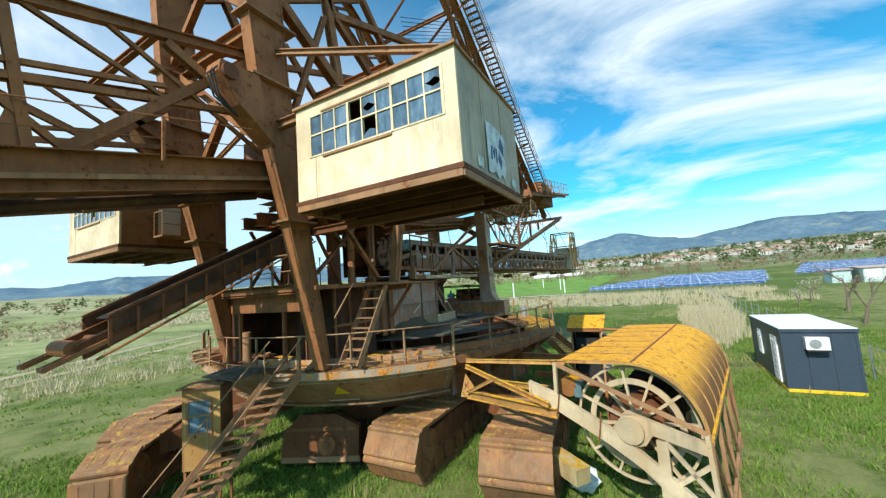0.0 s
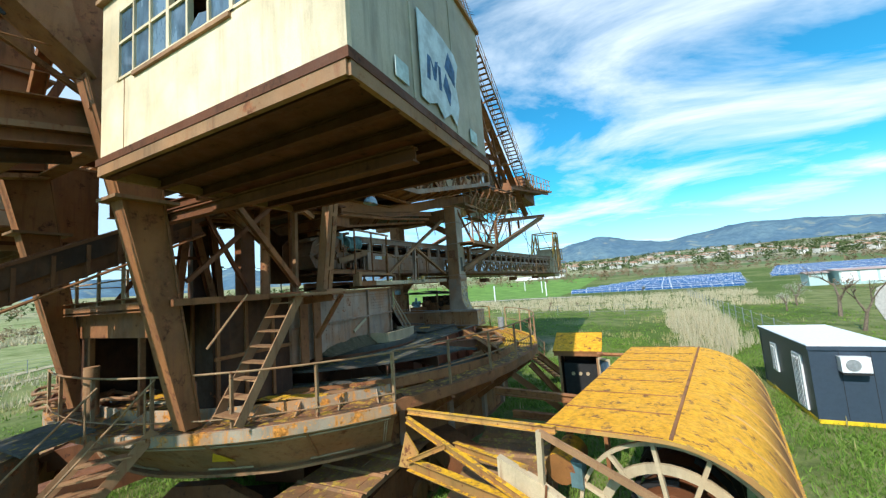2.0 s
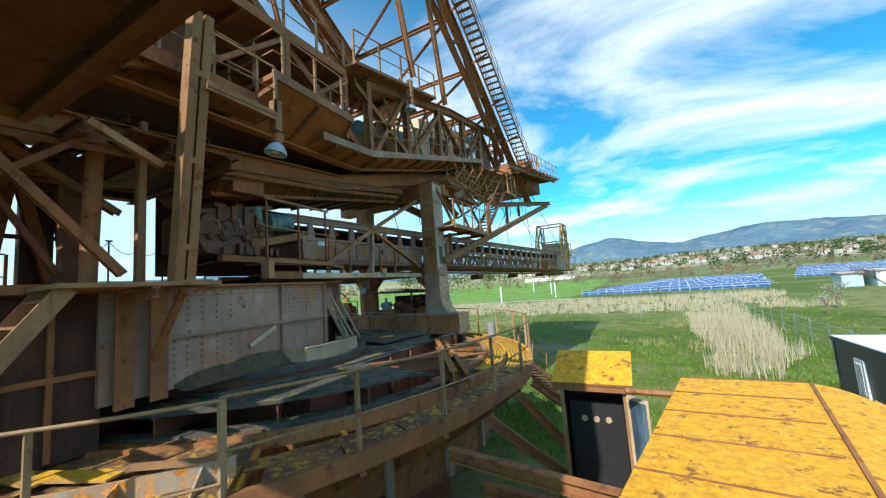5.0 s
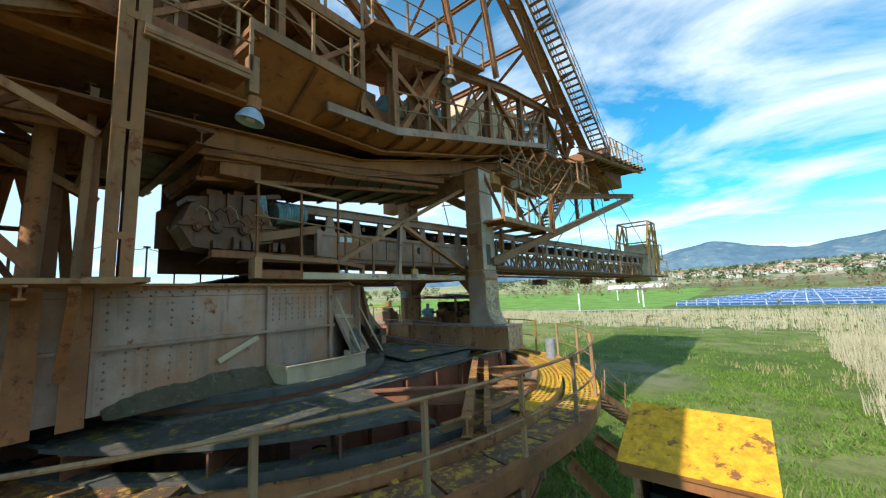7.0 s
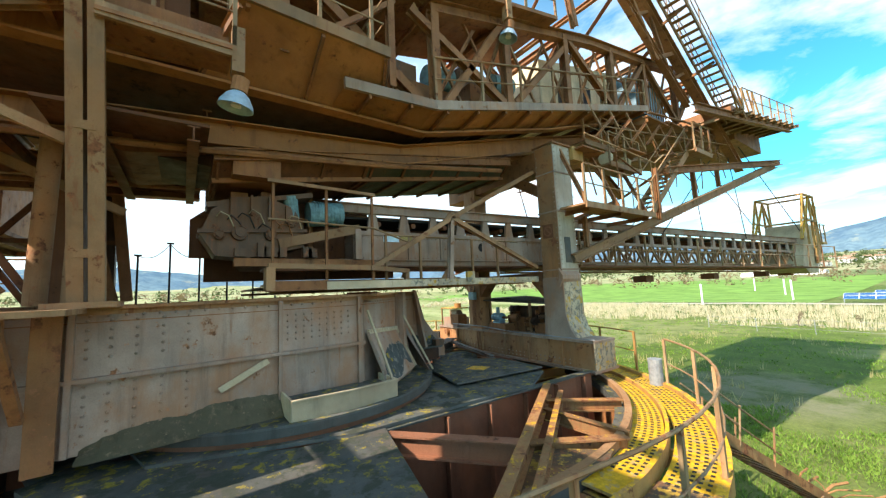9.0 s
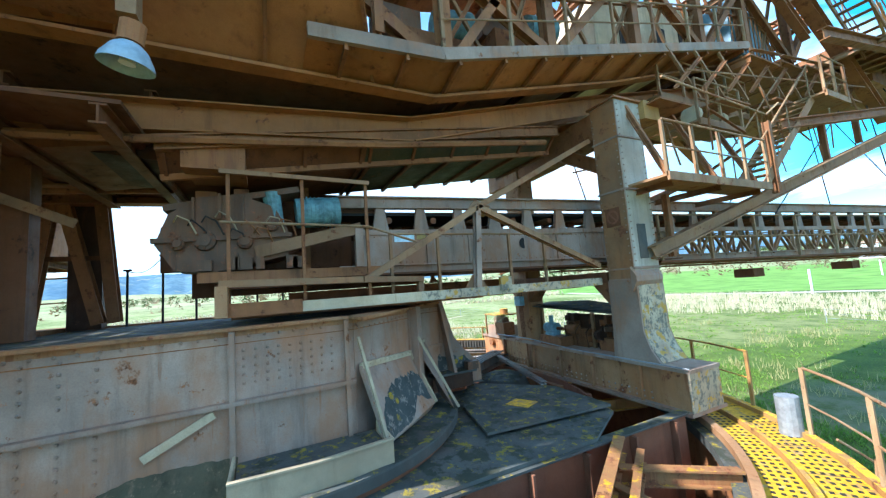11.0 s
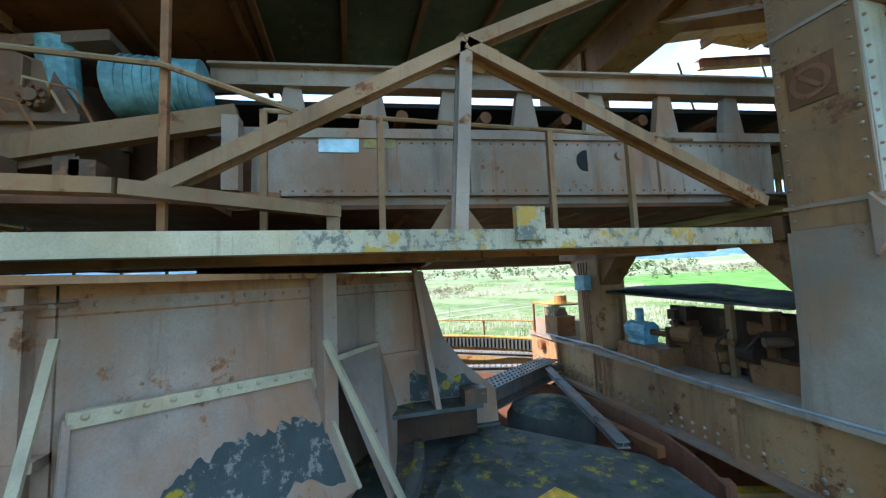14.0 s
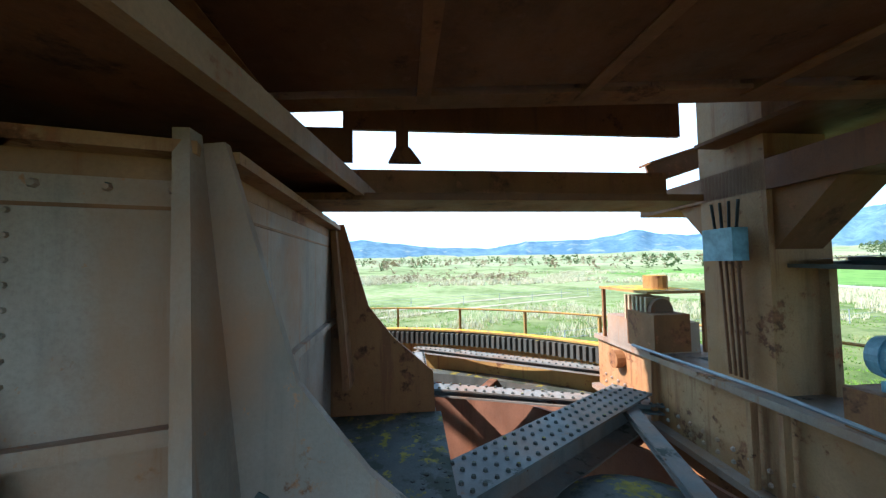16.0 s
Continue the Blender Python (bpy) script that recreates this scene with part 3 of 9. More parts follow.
def leaf_mat(name, a, b, thin=0.25):
    m, n, l, p = node_mat(name)
    g = n.new("ShaderNodeNewGeometry")
    c = mix(n, l, g.outputs["Random Per Island"], a, b)
    c = mix(n, l, ramp(n, l, noise_at(n, l, 0.35, 4, 0.6), 0.35, 0.65), c, mix(n, l, 0.45, c, b))
    l.new(c, p.inputs["Base Color"])
    p.inputs["Roughness"].default_value, p.inputs["Specular IOR Level"].default_value = 0.8, 0.15
    p.inputs["Transmission Weight"].default_value = 0.0
    t = n.new("ShaderNodeBsdfTranslucent")
    l.new(c, t.inputs["Color"])
    x = n.new("ShaderNodeMixShader")
    x.inputs[0].default_value = thin
    l.new(p.outputs[0], x.inputs[1])
    l.new(t.outputs[0], x.inputs[2])
    l.new(x.outputs[0], n["Material Output"].inputs["Surface"])
    return m


def spread(n, seed, test, box):
    rng = np.random.default_rng(seed)
    out = []
    for x, y in rng.uniform((box[0], box[2]), (box[1], box[3]), (n, 2)):
        if test(x, y):
            out.append((x, y, ground_height(x, y)))
    return out


REED = leaf_mat("dry_pale_reed", (0.38, 0.32, 0.19), (0.66, 0.58, 0.40))
WEED = leaf_mat("fresh_green_weed", (0.07, 0.145, 0.02), (0.22, 0.34, 0.06))
STRAW = leaf_mat("straw_grass", (0.22, 0.22, 0.07), (0.48, 0.42, 0.20))


def wob(x, y, s=0.08):
    return noise.noise((x * s, y * s, 17))


def in_reeds(x, y):
    belt = 66 + 7 * wob(x, y) < y < 101 + 6 * wob(x, y, 0.05) and x < 20 + 4 * wob(x, y)
    tongue = 31 < y < 72 and 2.4 + 0.045 * (y - 35) + 1.2 * wob(x, y, 0.2) < x < 5.2 + 0.12 * (y - 30) + 1.5 * wob(x, y, 0.2) and not (4.0 < x < 8 and y < 28)
    return belt or tongue


blades("dry_reeds", REED, spread(9000, 5, lambda x, y: in_reeds(x, y) and y > 60 and wob(x, y, 0.3) > -0.22, (-70, 24, 58, 110)), (0.35, 1.2), (0.04, 0.11), 5, 0.14, "belt of pale dry reeds across the meadow", "reeds", 1)
blades("dry_reeds", REED, spread(2100, 6, lambda x, y: in_reeds(x, y) and y <= 60, (1, 14, 30, 61)), (0.4, 1.25), (0.02, 0.06), 8, 0.14, "tongue of pale dry reeds beside the site container", "reeds", 2)


def near_grass(x, y):
    if 4.5 < x < 7.3 and 21 < y < 27 or math.hypot(x + 8.8, y - 37) < 3.6 + 2 * wob(x, y, 0.4):
        return False
    return wob(x, y, 0.25) > -0.15


blades("meadow_weeds", WEED, spread(24000, 8, near_grass, (-24, 16, 3, 40)), (0.05, 0.16), (0.02, 0.06), 7, 0.5, "dense low green weeds in the meadow", "grass", 3)
blades("meadow_weeds", WEED, spread(11000, 9, near_grass, (-62, 20, -2, 75)), (0.06, 0.18), (0.05, 0.14), 5, 0.5, "low green weeds farther out in the meadow", "grass", 4)
blades("meadow_weeds", WEED, spread(15000, 31, lambda x, y: near_grass(x, y) or wob(x, y, 0.6) > -0.1, (-20, 13, 1, 26)), (0.07, 0.24), (0.02, 0.055), 7, 0.55, "tall fresh grass round the machine", "grass", 33)
blades("leafy_weeds", WEED, spread(5200, 14, lambda x, y: near_grass(x, y) and wob(x + 9, y, 0.45) > 0.02, (-14, 16, 2, 36)), (0.08, 0.24), (0.035, 0.09), 11, 0.8, "leafy green weeds in clumps near the machine", "weeds", 6)
blades("dry_reeds", REED, spread(2600, 21, lambda x, y: -56 + 6 * wob(x, y) < x < -36 + 5 * wob(x, y, 0.12) and wob(x, y, 0.13) > -0.22, (-62, -30, 2, 62)), (0.3, 0.8), (0.05, 0.12), 6, 0.3, "pale dry grass belt in the open meadow", "reeds", 7)
blades("dry_reeds", REED, spread(5200, 22, lambda x, y: wob(x, y, 0.035) > -0.12, (-200, -108, -50, 130)), (0.5, 1.1), (0.25, 0.55), 6, 0.3, "pale dry grass on the far rise of the meadow", "reeds", 8)
blades("straw_tufts", STRAW, spread(2600, 10, lambda x, y: wob(x + 40, y, 0.16) > 0.12 or (-9.5 < x < 1 and 5 < y < 13 and wob(x, y, 0.7) > 0.05), (-55, 14, 2, 60)), (0.2, 0.55), (0.025, 0.06), 8, 0.3, "dry straw-coloured grass tufts", "grass", 5)


def tree(x, y, h, seed, crown, mat, label, bare=False, spread_r=0.35):
    """Tapered trunk, forking limbs, and a crown of many leaf faces."""
    rnd = random.Random(seed)
    z0 = ground_height(x, y) - 0.1
    t = thing("tree" if h > 2.6 else "shrub", (x, y, z0), label, "tree" if h > 2.6 else "shrub")
    tips = []
    trunk = Geo()

    def limb(p, d, length, r, level):
        q = p + d * length
        trunk.cyl(p, q, r, 6, r * 0.62)
        if level == 0:
            tips.append(q)
            return
        for _ in range(rnd.choice((2, 3, 3))):
            e = (d + Vector((rnd.gauss(0, 0.55), rnd.gauss(0, 0.55), rnd.uniform(0.0, 0.5)))).normalized()
            limb(p.lerp(q, rnd.uniform(0.65, 1)), e, length * rnd.uniform(0.6, 0.8), r * 0.58, level - 1)
            tips.append(q)
    limb(Vector((x, y, z0)), Vector((rnd.gauss(0, 0.08), rnd.gauss(0, 0.08), 1)).normalized(), h * 0.33, h * 0.025 + 0.02, 4 if bare else 3)
    trunk.part("trunk", BARK, t)
    g = Geo()
    for q in tips:
        for _ in range(crown):
            c = q + Vector((rnd.gauss(0, h * 0.055), rnd.gauss(0, h * 0.055), rnd.gauss(0, h * 0.045)))
            a, b = Vector((rnd.gauss(0, 1), rnd.gauss(0, 1), rnd.gauss(0, 1))).normalized(), Vector((rnd.gauss(0, 1), rnd.gauss(0, 1), rnd.gauss(0, 1))).normalized()
            s = h * rnd.uniform(0.008, 0.02) + 0.015
            g.add([c - a * s, c + b * s, c + a * s], [(0, 1, 2)])
    if crown:
        tagged(g.part("crown", mat, t), kind="stuff")
    return t


BARK = plain("grey_brown_bark", (0.16, 0.12, 0.085), 0.9, vary=0.4)
BLOSSOM = leaf_mat("white_blossom", (0.50, 0.46, 0.40), (0.72, 0.68, 0.62))
OLIVE = leaf_mat("dull_green_leaf", (0.035, 0.06, 0.02), (0.11, 0.14, 0.05))
TWIG = leaf_mat("brown_twig", (0.16, 0.11, 0.06), (0.30, 0.22, 0.13))
tree(17.2, 52.5, 6.5, 1, 1, TWIG, "bare gnarled tree in the meadow behind the container", True)
tree(14.9, 43.0, 5.0, 2, 1, TWIG, "slim bare tree beside the gravel road", True)
tree(18.3, 66, 4.2, 3, 5, BLOSSOM, "small tree in white blossom")
tree(15.5, 60, 3.2, 4, 4, BLOSSOM, "low shrub in white blossom")
tree(-13.3, 69, 2.5, 5, 5, TWIG, "leafless brown bush at the edge of the reeds")
tree(-9.0, 72, 1.8, 6, 5, TWIG, "leafless brown bush at the edge of the reeds")
tree(2.2, 108, 3.0, 7, 6, OLIVE, "dark bush before the solar field")
tree(9, 33, 1.6, 9, 6, TWIG, "leafless scrub beside the container")


def strip_on_ground(name, pts, w, mat, label, category, dz=0.05):
    v, f = [], []
    fine = []
    for p, q in zip(pts, pts[1:]):
        k = max(2, int(math.dist(p, q) / 4))
        fine += [lerp(p, q, i / k) for i in range(k)]
    fine.append(pts[-1])
    for i, p in enumerate(fine):
        a, b = fine[max(0, i - 1)], fine[min(len(fine) - 1, i + 1)]
        d = Vector((b[0] - a[0], b[1] - a[1])).normalized()
        for s in (-1, -0.33, 0.33, 1):
            ww = w / 2 * (1 + 0.2 * noise.noise((i * 0.3, s, 2)))
            x, y = p[0] - d.y * s * ww, p[1] + d.x * s * ww
            v.append((x, y, ground_height(x, y) + dz))
    for i in range(len(fine) - 1):
        f += [(i * 4 + j, i * 4 + j + 1, i * 4 + 5 + j, i * 4 + 4 + j) for j in range(3)]
    return tagged(Geo().add(v, f).part(name, mat, None, smooth=True), label, category, kind="structure")


GRAVEL = plain("pale_gravel", (0.46, 0.42, 0.35), 0.95, vary=0.3, scale=3, spec=0.1)
EARTH = plain("trodden_earth", (0.36, 0.31, 0.20), 0.95, vary=0.35, scale=1.5, spec=0.1)
strip_on_ground("road", [(17.5, 40), (19.5, 48), (25, 62), (37, 90), (60, 130)], 2.4, GRAVEL, "pale gravel road past the container", "road", 0.07)
strip_on_ground("road", [(-10, 109), (-30, 108), (-60, 104), (-110, 118)], 4.0, GRAVEL, "pale dirt road before the green field", "road", 0.12)
strip_on_ground("path", [(-44, -6), (-46, 8.7), (-50, 15), (-57, 27), (-70, 50)], 1.3, EARTH, "trodden wheel track in the meadow", "path")
strip_on_ground("path", [(-49, -6), (-52, 9), (-57, 17), (-65, 28), (-78, 50)], 1.5, EARTH, "trodden wheel track in the meadow", "path")


def crop_field():
    m = plain("young_green_crop", (0.14, 0.25, 0.05), 0.9, vary=0.3, scale=0.15, spec=0.1)
    v, f = [], []
    xs, ys = np.linspace(-190, -19, 30), np.linspace(112, 300, 24)
    for y in ys:
        for x in xs:
            v.append((x, y, ground_height(x, y) + 0.12))
    k = len(xs)
    f = [(j * k + i, j * k + i + 1, (j + 1) * k + i + 1, (j + 1) * k + i) for j in range(len(ys) - 1) for i in range(k - 1)]
    tagged(Geo().add(v, f).part("crop_field", m, None, smooth=True), "bright green young crop field beyond the reeds", "field", kind="structure")


crop_field()
for _x, _y in ((-35, 104), (-31, 150), (-44, 175), (-24, 122)):
    _p = thing("white_post", (_x, _y, ground_height(_x, _y)), "tall white post standing in the field", "post", "posts in the field")
    Geo().beam((_x, _y, ground_height(_x, _y)), (_x, _y, ground_height(_x, _y) + 4.5), 0.28, 0.28, (1, 0, 0)).part("shaft", WHITE, _p)


def scrub_band(n, seed, test, box, size, mat, label):
    """Hedges and far woods: clouds of leaf faces standing on the ground, one mesh."""
    rng = random.Random(seed)
    v, f = [], []
    for _ in range(n):
        x, y = rng.uniform(box[0], box[1]), rng.uniform(box[2], box[3])
        if not test(x, y):
            continue
        z, s = ground_height(x, y), rng.uniform(*size)
        for _ in range(26):
            a, u = rng.uniform(0, 6.28), rng.random()
            r = s * 0.55 * math.sqrt(rng.random()) * (1.1 - 0.6 * u)
            c = Vector((x + r * math.cos(a), y + r * math.sin(a), z + s * u))
            e = [Vector((rng.gauss(0, 1), rng.gauss(0, 1), rng.gauss(0, 0.8))) * s * 0.13 for _ in range(3)]
            k = len(v)
            v += [tuple(c + q) for q in e]
            f.append((k, k + 1, k + 2))
    tagged(Geo().add(v, f).part("scrub", mat, None), label, "trees", kind="stuff")


def dist_band(a0, a1, r0, r1):
    def test(x, y):
        return a0 < math.degrees(math.atan2(x, y)) < a1 and r0 < math.hypot(x, y) < r1
    return test


scrub_band(700, 1, dist_band(-40, 30, 230, 420), (-240, 260, 150, 420), (2, 5), TWIG, "brown leafless scrub beyond the solar field")
scrub_band(2600, 2, dist_band(-35, 38, 420, 1900), (-1000, 1100, 350, 1900), (5, 13), OLIVE, "scattered dark trees among the far houses")
scrub_band(380, 3, dist_band(-110, -40, 220, 900), (-900, -120, -300, 700), (4, 10), OLIVE, "far dark hedges and trees at the edge of the plain")
scrub_band(420, 5, dist_band(-110, -40, 220, 900), (-900, -120, -300, 700), (3, 8), TWIG, "far pale leafless trees at the edge of the plain")
scrub_band(300, 4, dist_band(-88, -66, 130, 210), (-220, -100, -10, 90), (1, 2.5), TWIG, "dry brush at the edge of the meadow")


def make_town():
    rnd = random.Random(21)
    wall = leaf_mat("light_render", (0.45, 0.41, 0.35), (0.72, 0.70, 0.66), 0.0)
    tile = plain("terracotta_tile", (0.38, 0.22, 0.14), 0.85, vary=0.3, scale=0.5)
    pane = plain("dark_window", (0.05, 0.06, 0.07), 0.3)
    kinds = []
    for w, d, h in ((9, 8, 4.6), (11, 9, 6), (16, 9, 5.2)):
        kinds.append((Geo().box(-w / 2, w / 2, -d / 2, d / 2, -3, h).mesh("wall", wall),
                      Geo().prism([(-d / 2 - 0.6, h), (d / 2 + 0.6, h), (0, h + d * 0.2)], "x", -w / 2 - 0.6, w / 2 + 0.6).mesh("roof", tile),
                      Geo().box(-0.6, 0.6, -0.05, 0.05, -0.8, 0.8).mesh("window", pane), w, d, h))
    for i in range(170):
        a, r = radians(rnd.gauss(1, 10) if i % 3 else rnd.uniform(-18, 34)), rnd.uniform(640, 1150) if i % 2 else rnd.uniform(800, 1700)
        x, y = r * math.sin(a), r * math.cos(a)
        wm, rm, pm, w, d, h = rnd.choice(kinds)
        m = pose(x, y, ground_height(x, y), 0, 0, rnd.uniform(-50, 50))
        t = thing("house", (x, y, ground_height(x, y)), "far house with light walls and a low tiled roof", "house", "houses of the town")
        for name, me in (("wall", wm), ("roof", rm)):
            o = new(name, me)
            o.matrix_basis = m
            under(o, t)
        for k in range(3):
            for z in (1.6, 3.9):
                o = new("window", pm)
                o.matrix_basis = m @ Matrix.Translation((w * (k - 1) * 0.3, -d / 2 - 0.02, z))
                under(o, t)
    for x, y, w, d, h in ((42, 109, 8.5, 6, 2.9), (35.2, 110, 3.0, 4, 2.6)):
        t = thing("shed", (x, y, ground_height(x, y)), "pale green sheet shed beside the gravel road", "shed")
        z = ground_height(x, y)
        Geo().box(x - w / 2, x + w / 2, y - d / 2, y + d / 2, z - 0.2, z + h).part("wall", plain("pale_green_sheet", (0.42, 0.55, 0.54), 0.6), t)
        Geo().prism([(y - d / 2 - 0.4, z + h), (y + d / 2 + 0.4, z + h), (y, z + h + 0.35)], "x", x - w / 2 - 0.4, x + w / 2 + 0.4).part("roof", plain("faded_red_sheet", (0.42, 0.30, 0.27), 0.8), t)
        for k in range(3 if w > 5 else 0):
            xx = x - w / 2 + w * (k + 0.5) / 3
            Geo().box(xx - 1.2, xx + 1.2, y - d / 2 - 0.06, y - d / 2, z + 0.6, z + 2.8).part("window", WHITE, t)
    for x, y, w in ((-75, 360, 45),):
        t = thing("greenhouse", (x, y, ground_height(x, y)), "low whitish plastic greenhouse tunnel in the plain", "greenhouse")
        z = ground_height(x, y)
        Geo().prism([(y + 6 * math.cos(radians(20 * i)), z + 3 * math.sin(radians(20 * i))) for i in range(10)], "x", x - w / 2, x + w / 2).part("tunnel", WHITE, t, smooth=True)


make_town()


def fence_line(pts, every, h, label):
    t = thing("wire_fence", (*pts[0], ground_height(*pts[0])), label, "fence")
    for p, q in zip(pts, pts[1:]):
        k = max(1, int(math.dist(p, q) / every))
        for i in range(k):
            x, y = lerp(p, q, i / k)
            z = ground_height(x, y)
            Geo().cyl((x, y, z - 0.1), (x, y, z + h), 0.035, 6).part("post", GALV, t)
        for s in (0.35, 0.65, 0.97):
            Geo().tube([(*p, ground_height(*p) + h * s), (*q, ground_height(*q) + h * s)], 0.012, 4).part("wire", GALV, t)


fence_line([(8.2, 15), (8.4, 30), (9.0, 60), (10, 95)], 3.0, 1.6, "wire fence on thin posts through the reeds")
fence_line([(-20, 63), (3, 60)], 4.0, 1.4, "wire fence on thin posts across the meadow")
fence_line([(-52, 4), (-60, 26), (-72, 55)], 6.0, 1.4, "wire fence on thin posts along the track")
fence_line([(-30, 20), (-34, 36), (-38, 60)], 3.5, 1.3, "old fence on thin posts behind the machine")

# ---- lower machine: crawlers, ring frame, front platform ----
CX, CY = -11.3, 16.2      # middle of the slewing ring



def on_ring(r, deg, z):
    return (CX + r * math.cos(radians(deg)), CY + r * math.sin(radians(deg)), z)


def rim(a):
    """Radius of the outer edge: wide at the front platform, drawing in round the flank."""
    return float(np.interp(a, [-131, -83, -63, -47, -38, -31, -20, -10, 20, 240], [9.2, 9.12, 8.8, 8.35, 8.02, 7.8, 7.58, 7.42, 7.34, 7.34]))


SHOE = Geo().prism([(-0.41, -0.10), (0.41, -0.10), (0.40, -0.02), (0.36, 0.02), (0.30, 0.045), (0.24, 0.0), (-0.36, -0.005), (-0.40, -0.03)], "y", -0.85, 0.85)
for _y in (-0.55, -0.1, 0.35):
    SHOE.box(-0.30, 0.16, _y, _y + 0.02, -0.01, 0.008)
SHOE = SHOE.mesh("shoe", TRACK)


def crawler(cx, cy, deg, length=6.0, r=0.95, width=1.7, label="brown steel crawler track standing in grass"):
    """One crawler: an endless belt of shoes on a frame with idlers and rollers. Its long axis is local x."""
    m = pose(cx, cy, 0, 0, 0, deg)
    t = thing("crawler", (cx, cy, 0), label, "crawler", "crawlers of the machine")
    half = length / 2 - r
    path = 2 * 2 * half + 2 * math.pi * r
    k = round(path / 0.83)
    for i in range(k):
        s = i * path / k
        if s < 2 * half:
            p, a = (-half + s, 2 * r), 0
        elif s < 2 * half + math.pi * r:
            a = -(s - 2 * half) / r
            p = (half - r * math.sin(a), r + r * math.cos(a))
        elif s < 4 * half + math.pi * r:
            p, a = (half - (s - 2 * half - math.pi * r), 0), math.pi
        else:
            a = math.pi - (s - 4 * half - math.pi * r) / r
            p = (-half - r * math.sin(a), r + r * math.cos(a))
        o = new("shoe", SHOE)
        o.matrix_basis = m @ Matrix.Translation((p[0], 0, p[1] + 0.05)) @ Matrix.Rotation(-a, 4, "Y") @ Matrix.Translation((0, 0, 0.04)) @ Matrix.Diagonal((1, width / 1.7, 1, 1))
        under(o, t)

    def loc(g):
        g.v = [tuple(m @ Vector(p)) for p in g.v]
        return g
    w = width / 2
    poly = [(-half - 0.5, r * 0.55), (half + 0.5, r * 0.55), (half + 0.35, r * 1.5), (0.6, r * 1.75), (-0.6, r * 1.75), (-half - 0.35, r * 1.5)]
    for s in (-1, 1):
        loc(Geo().prism(poly, "y", s * (w - 0.18), s * (w - 0.3))).part("side_frame", DARKBROWN, t)
    loc(Geo().box(-half - 0.2, half + 0.2, -w + 0.3, w - 0.3, r * 0.7, r * 1.4)).part("frame_core", DARKBROWN, t)
    for x in (-half, half):
        loc(Geo().cyl((x, -w + 0.12, r), (x, w - 0.12, r), r - 0.08, 20)).part("idler_wheel", BROWN, t, smooth=True)
        loc(Geo().cyl((x, -w - 0.02, r), (x, w + 0.02, r), 0.2, 14)).part("axle_cap", BROWN, t)
    n = 5
    for i in range(n):
        x = -half + 0.55 + (2 * half - 1.1) * i / (n - 1)
        loc(Geo().cyl((x, -w + 0.05, 0.38), (x, w - 0.05, 0.38), 0.3, 14)).part("road_roller", BROWN, t)
    return t


crawler(-14.75, 5.85, -47, 4.5, 0.78, 1.3, "brown steel crawler track turned outwards, standing in grass")
crawler(-17.3, 7.4, -56, 4.4, 0.8, 1.25, "brown steel crawler track turned outwards, standing in grass")
crawler(-7.15, 11.55, 91, 5.6, 0.76, 1.85)
crawler(-3.75, 11.75, 97, 5.6, 0.76, 1.85)
crawler(-12.6, 25.0, 90, 5.6, 0.76, 1.75)
crawler(-10.2, 25.0, 90, 5.6, 0.76, 1.75)


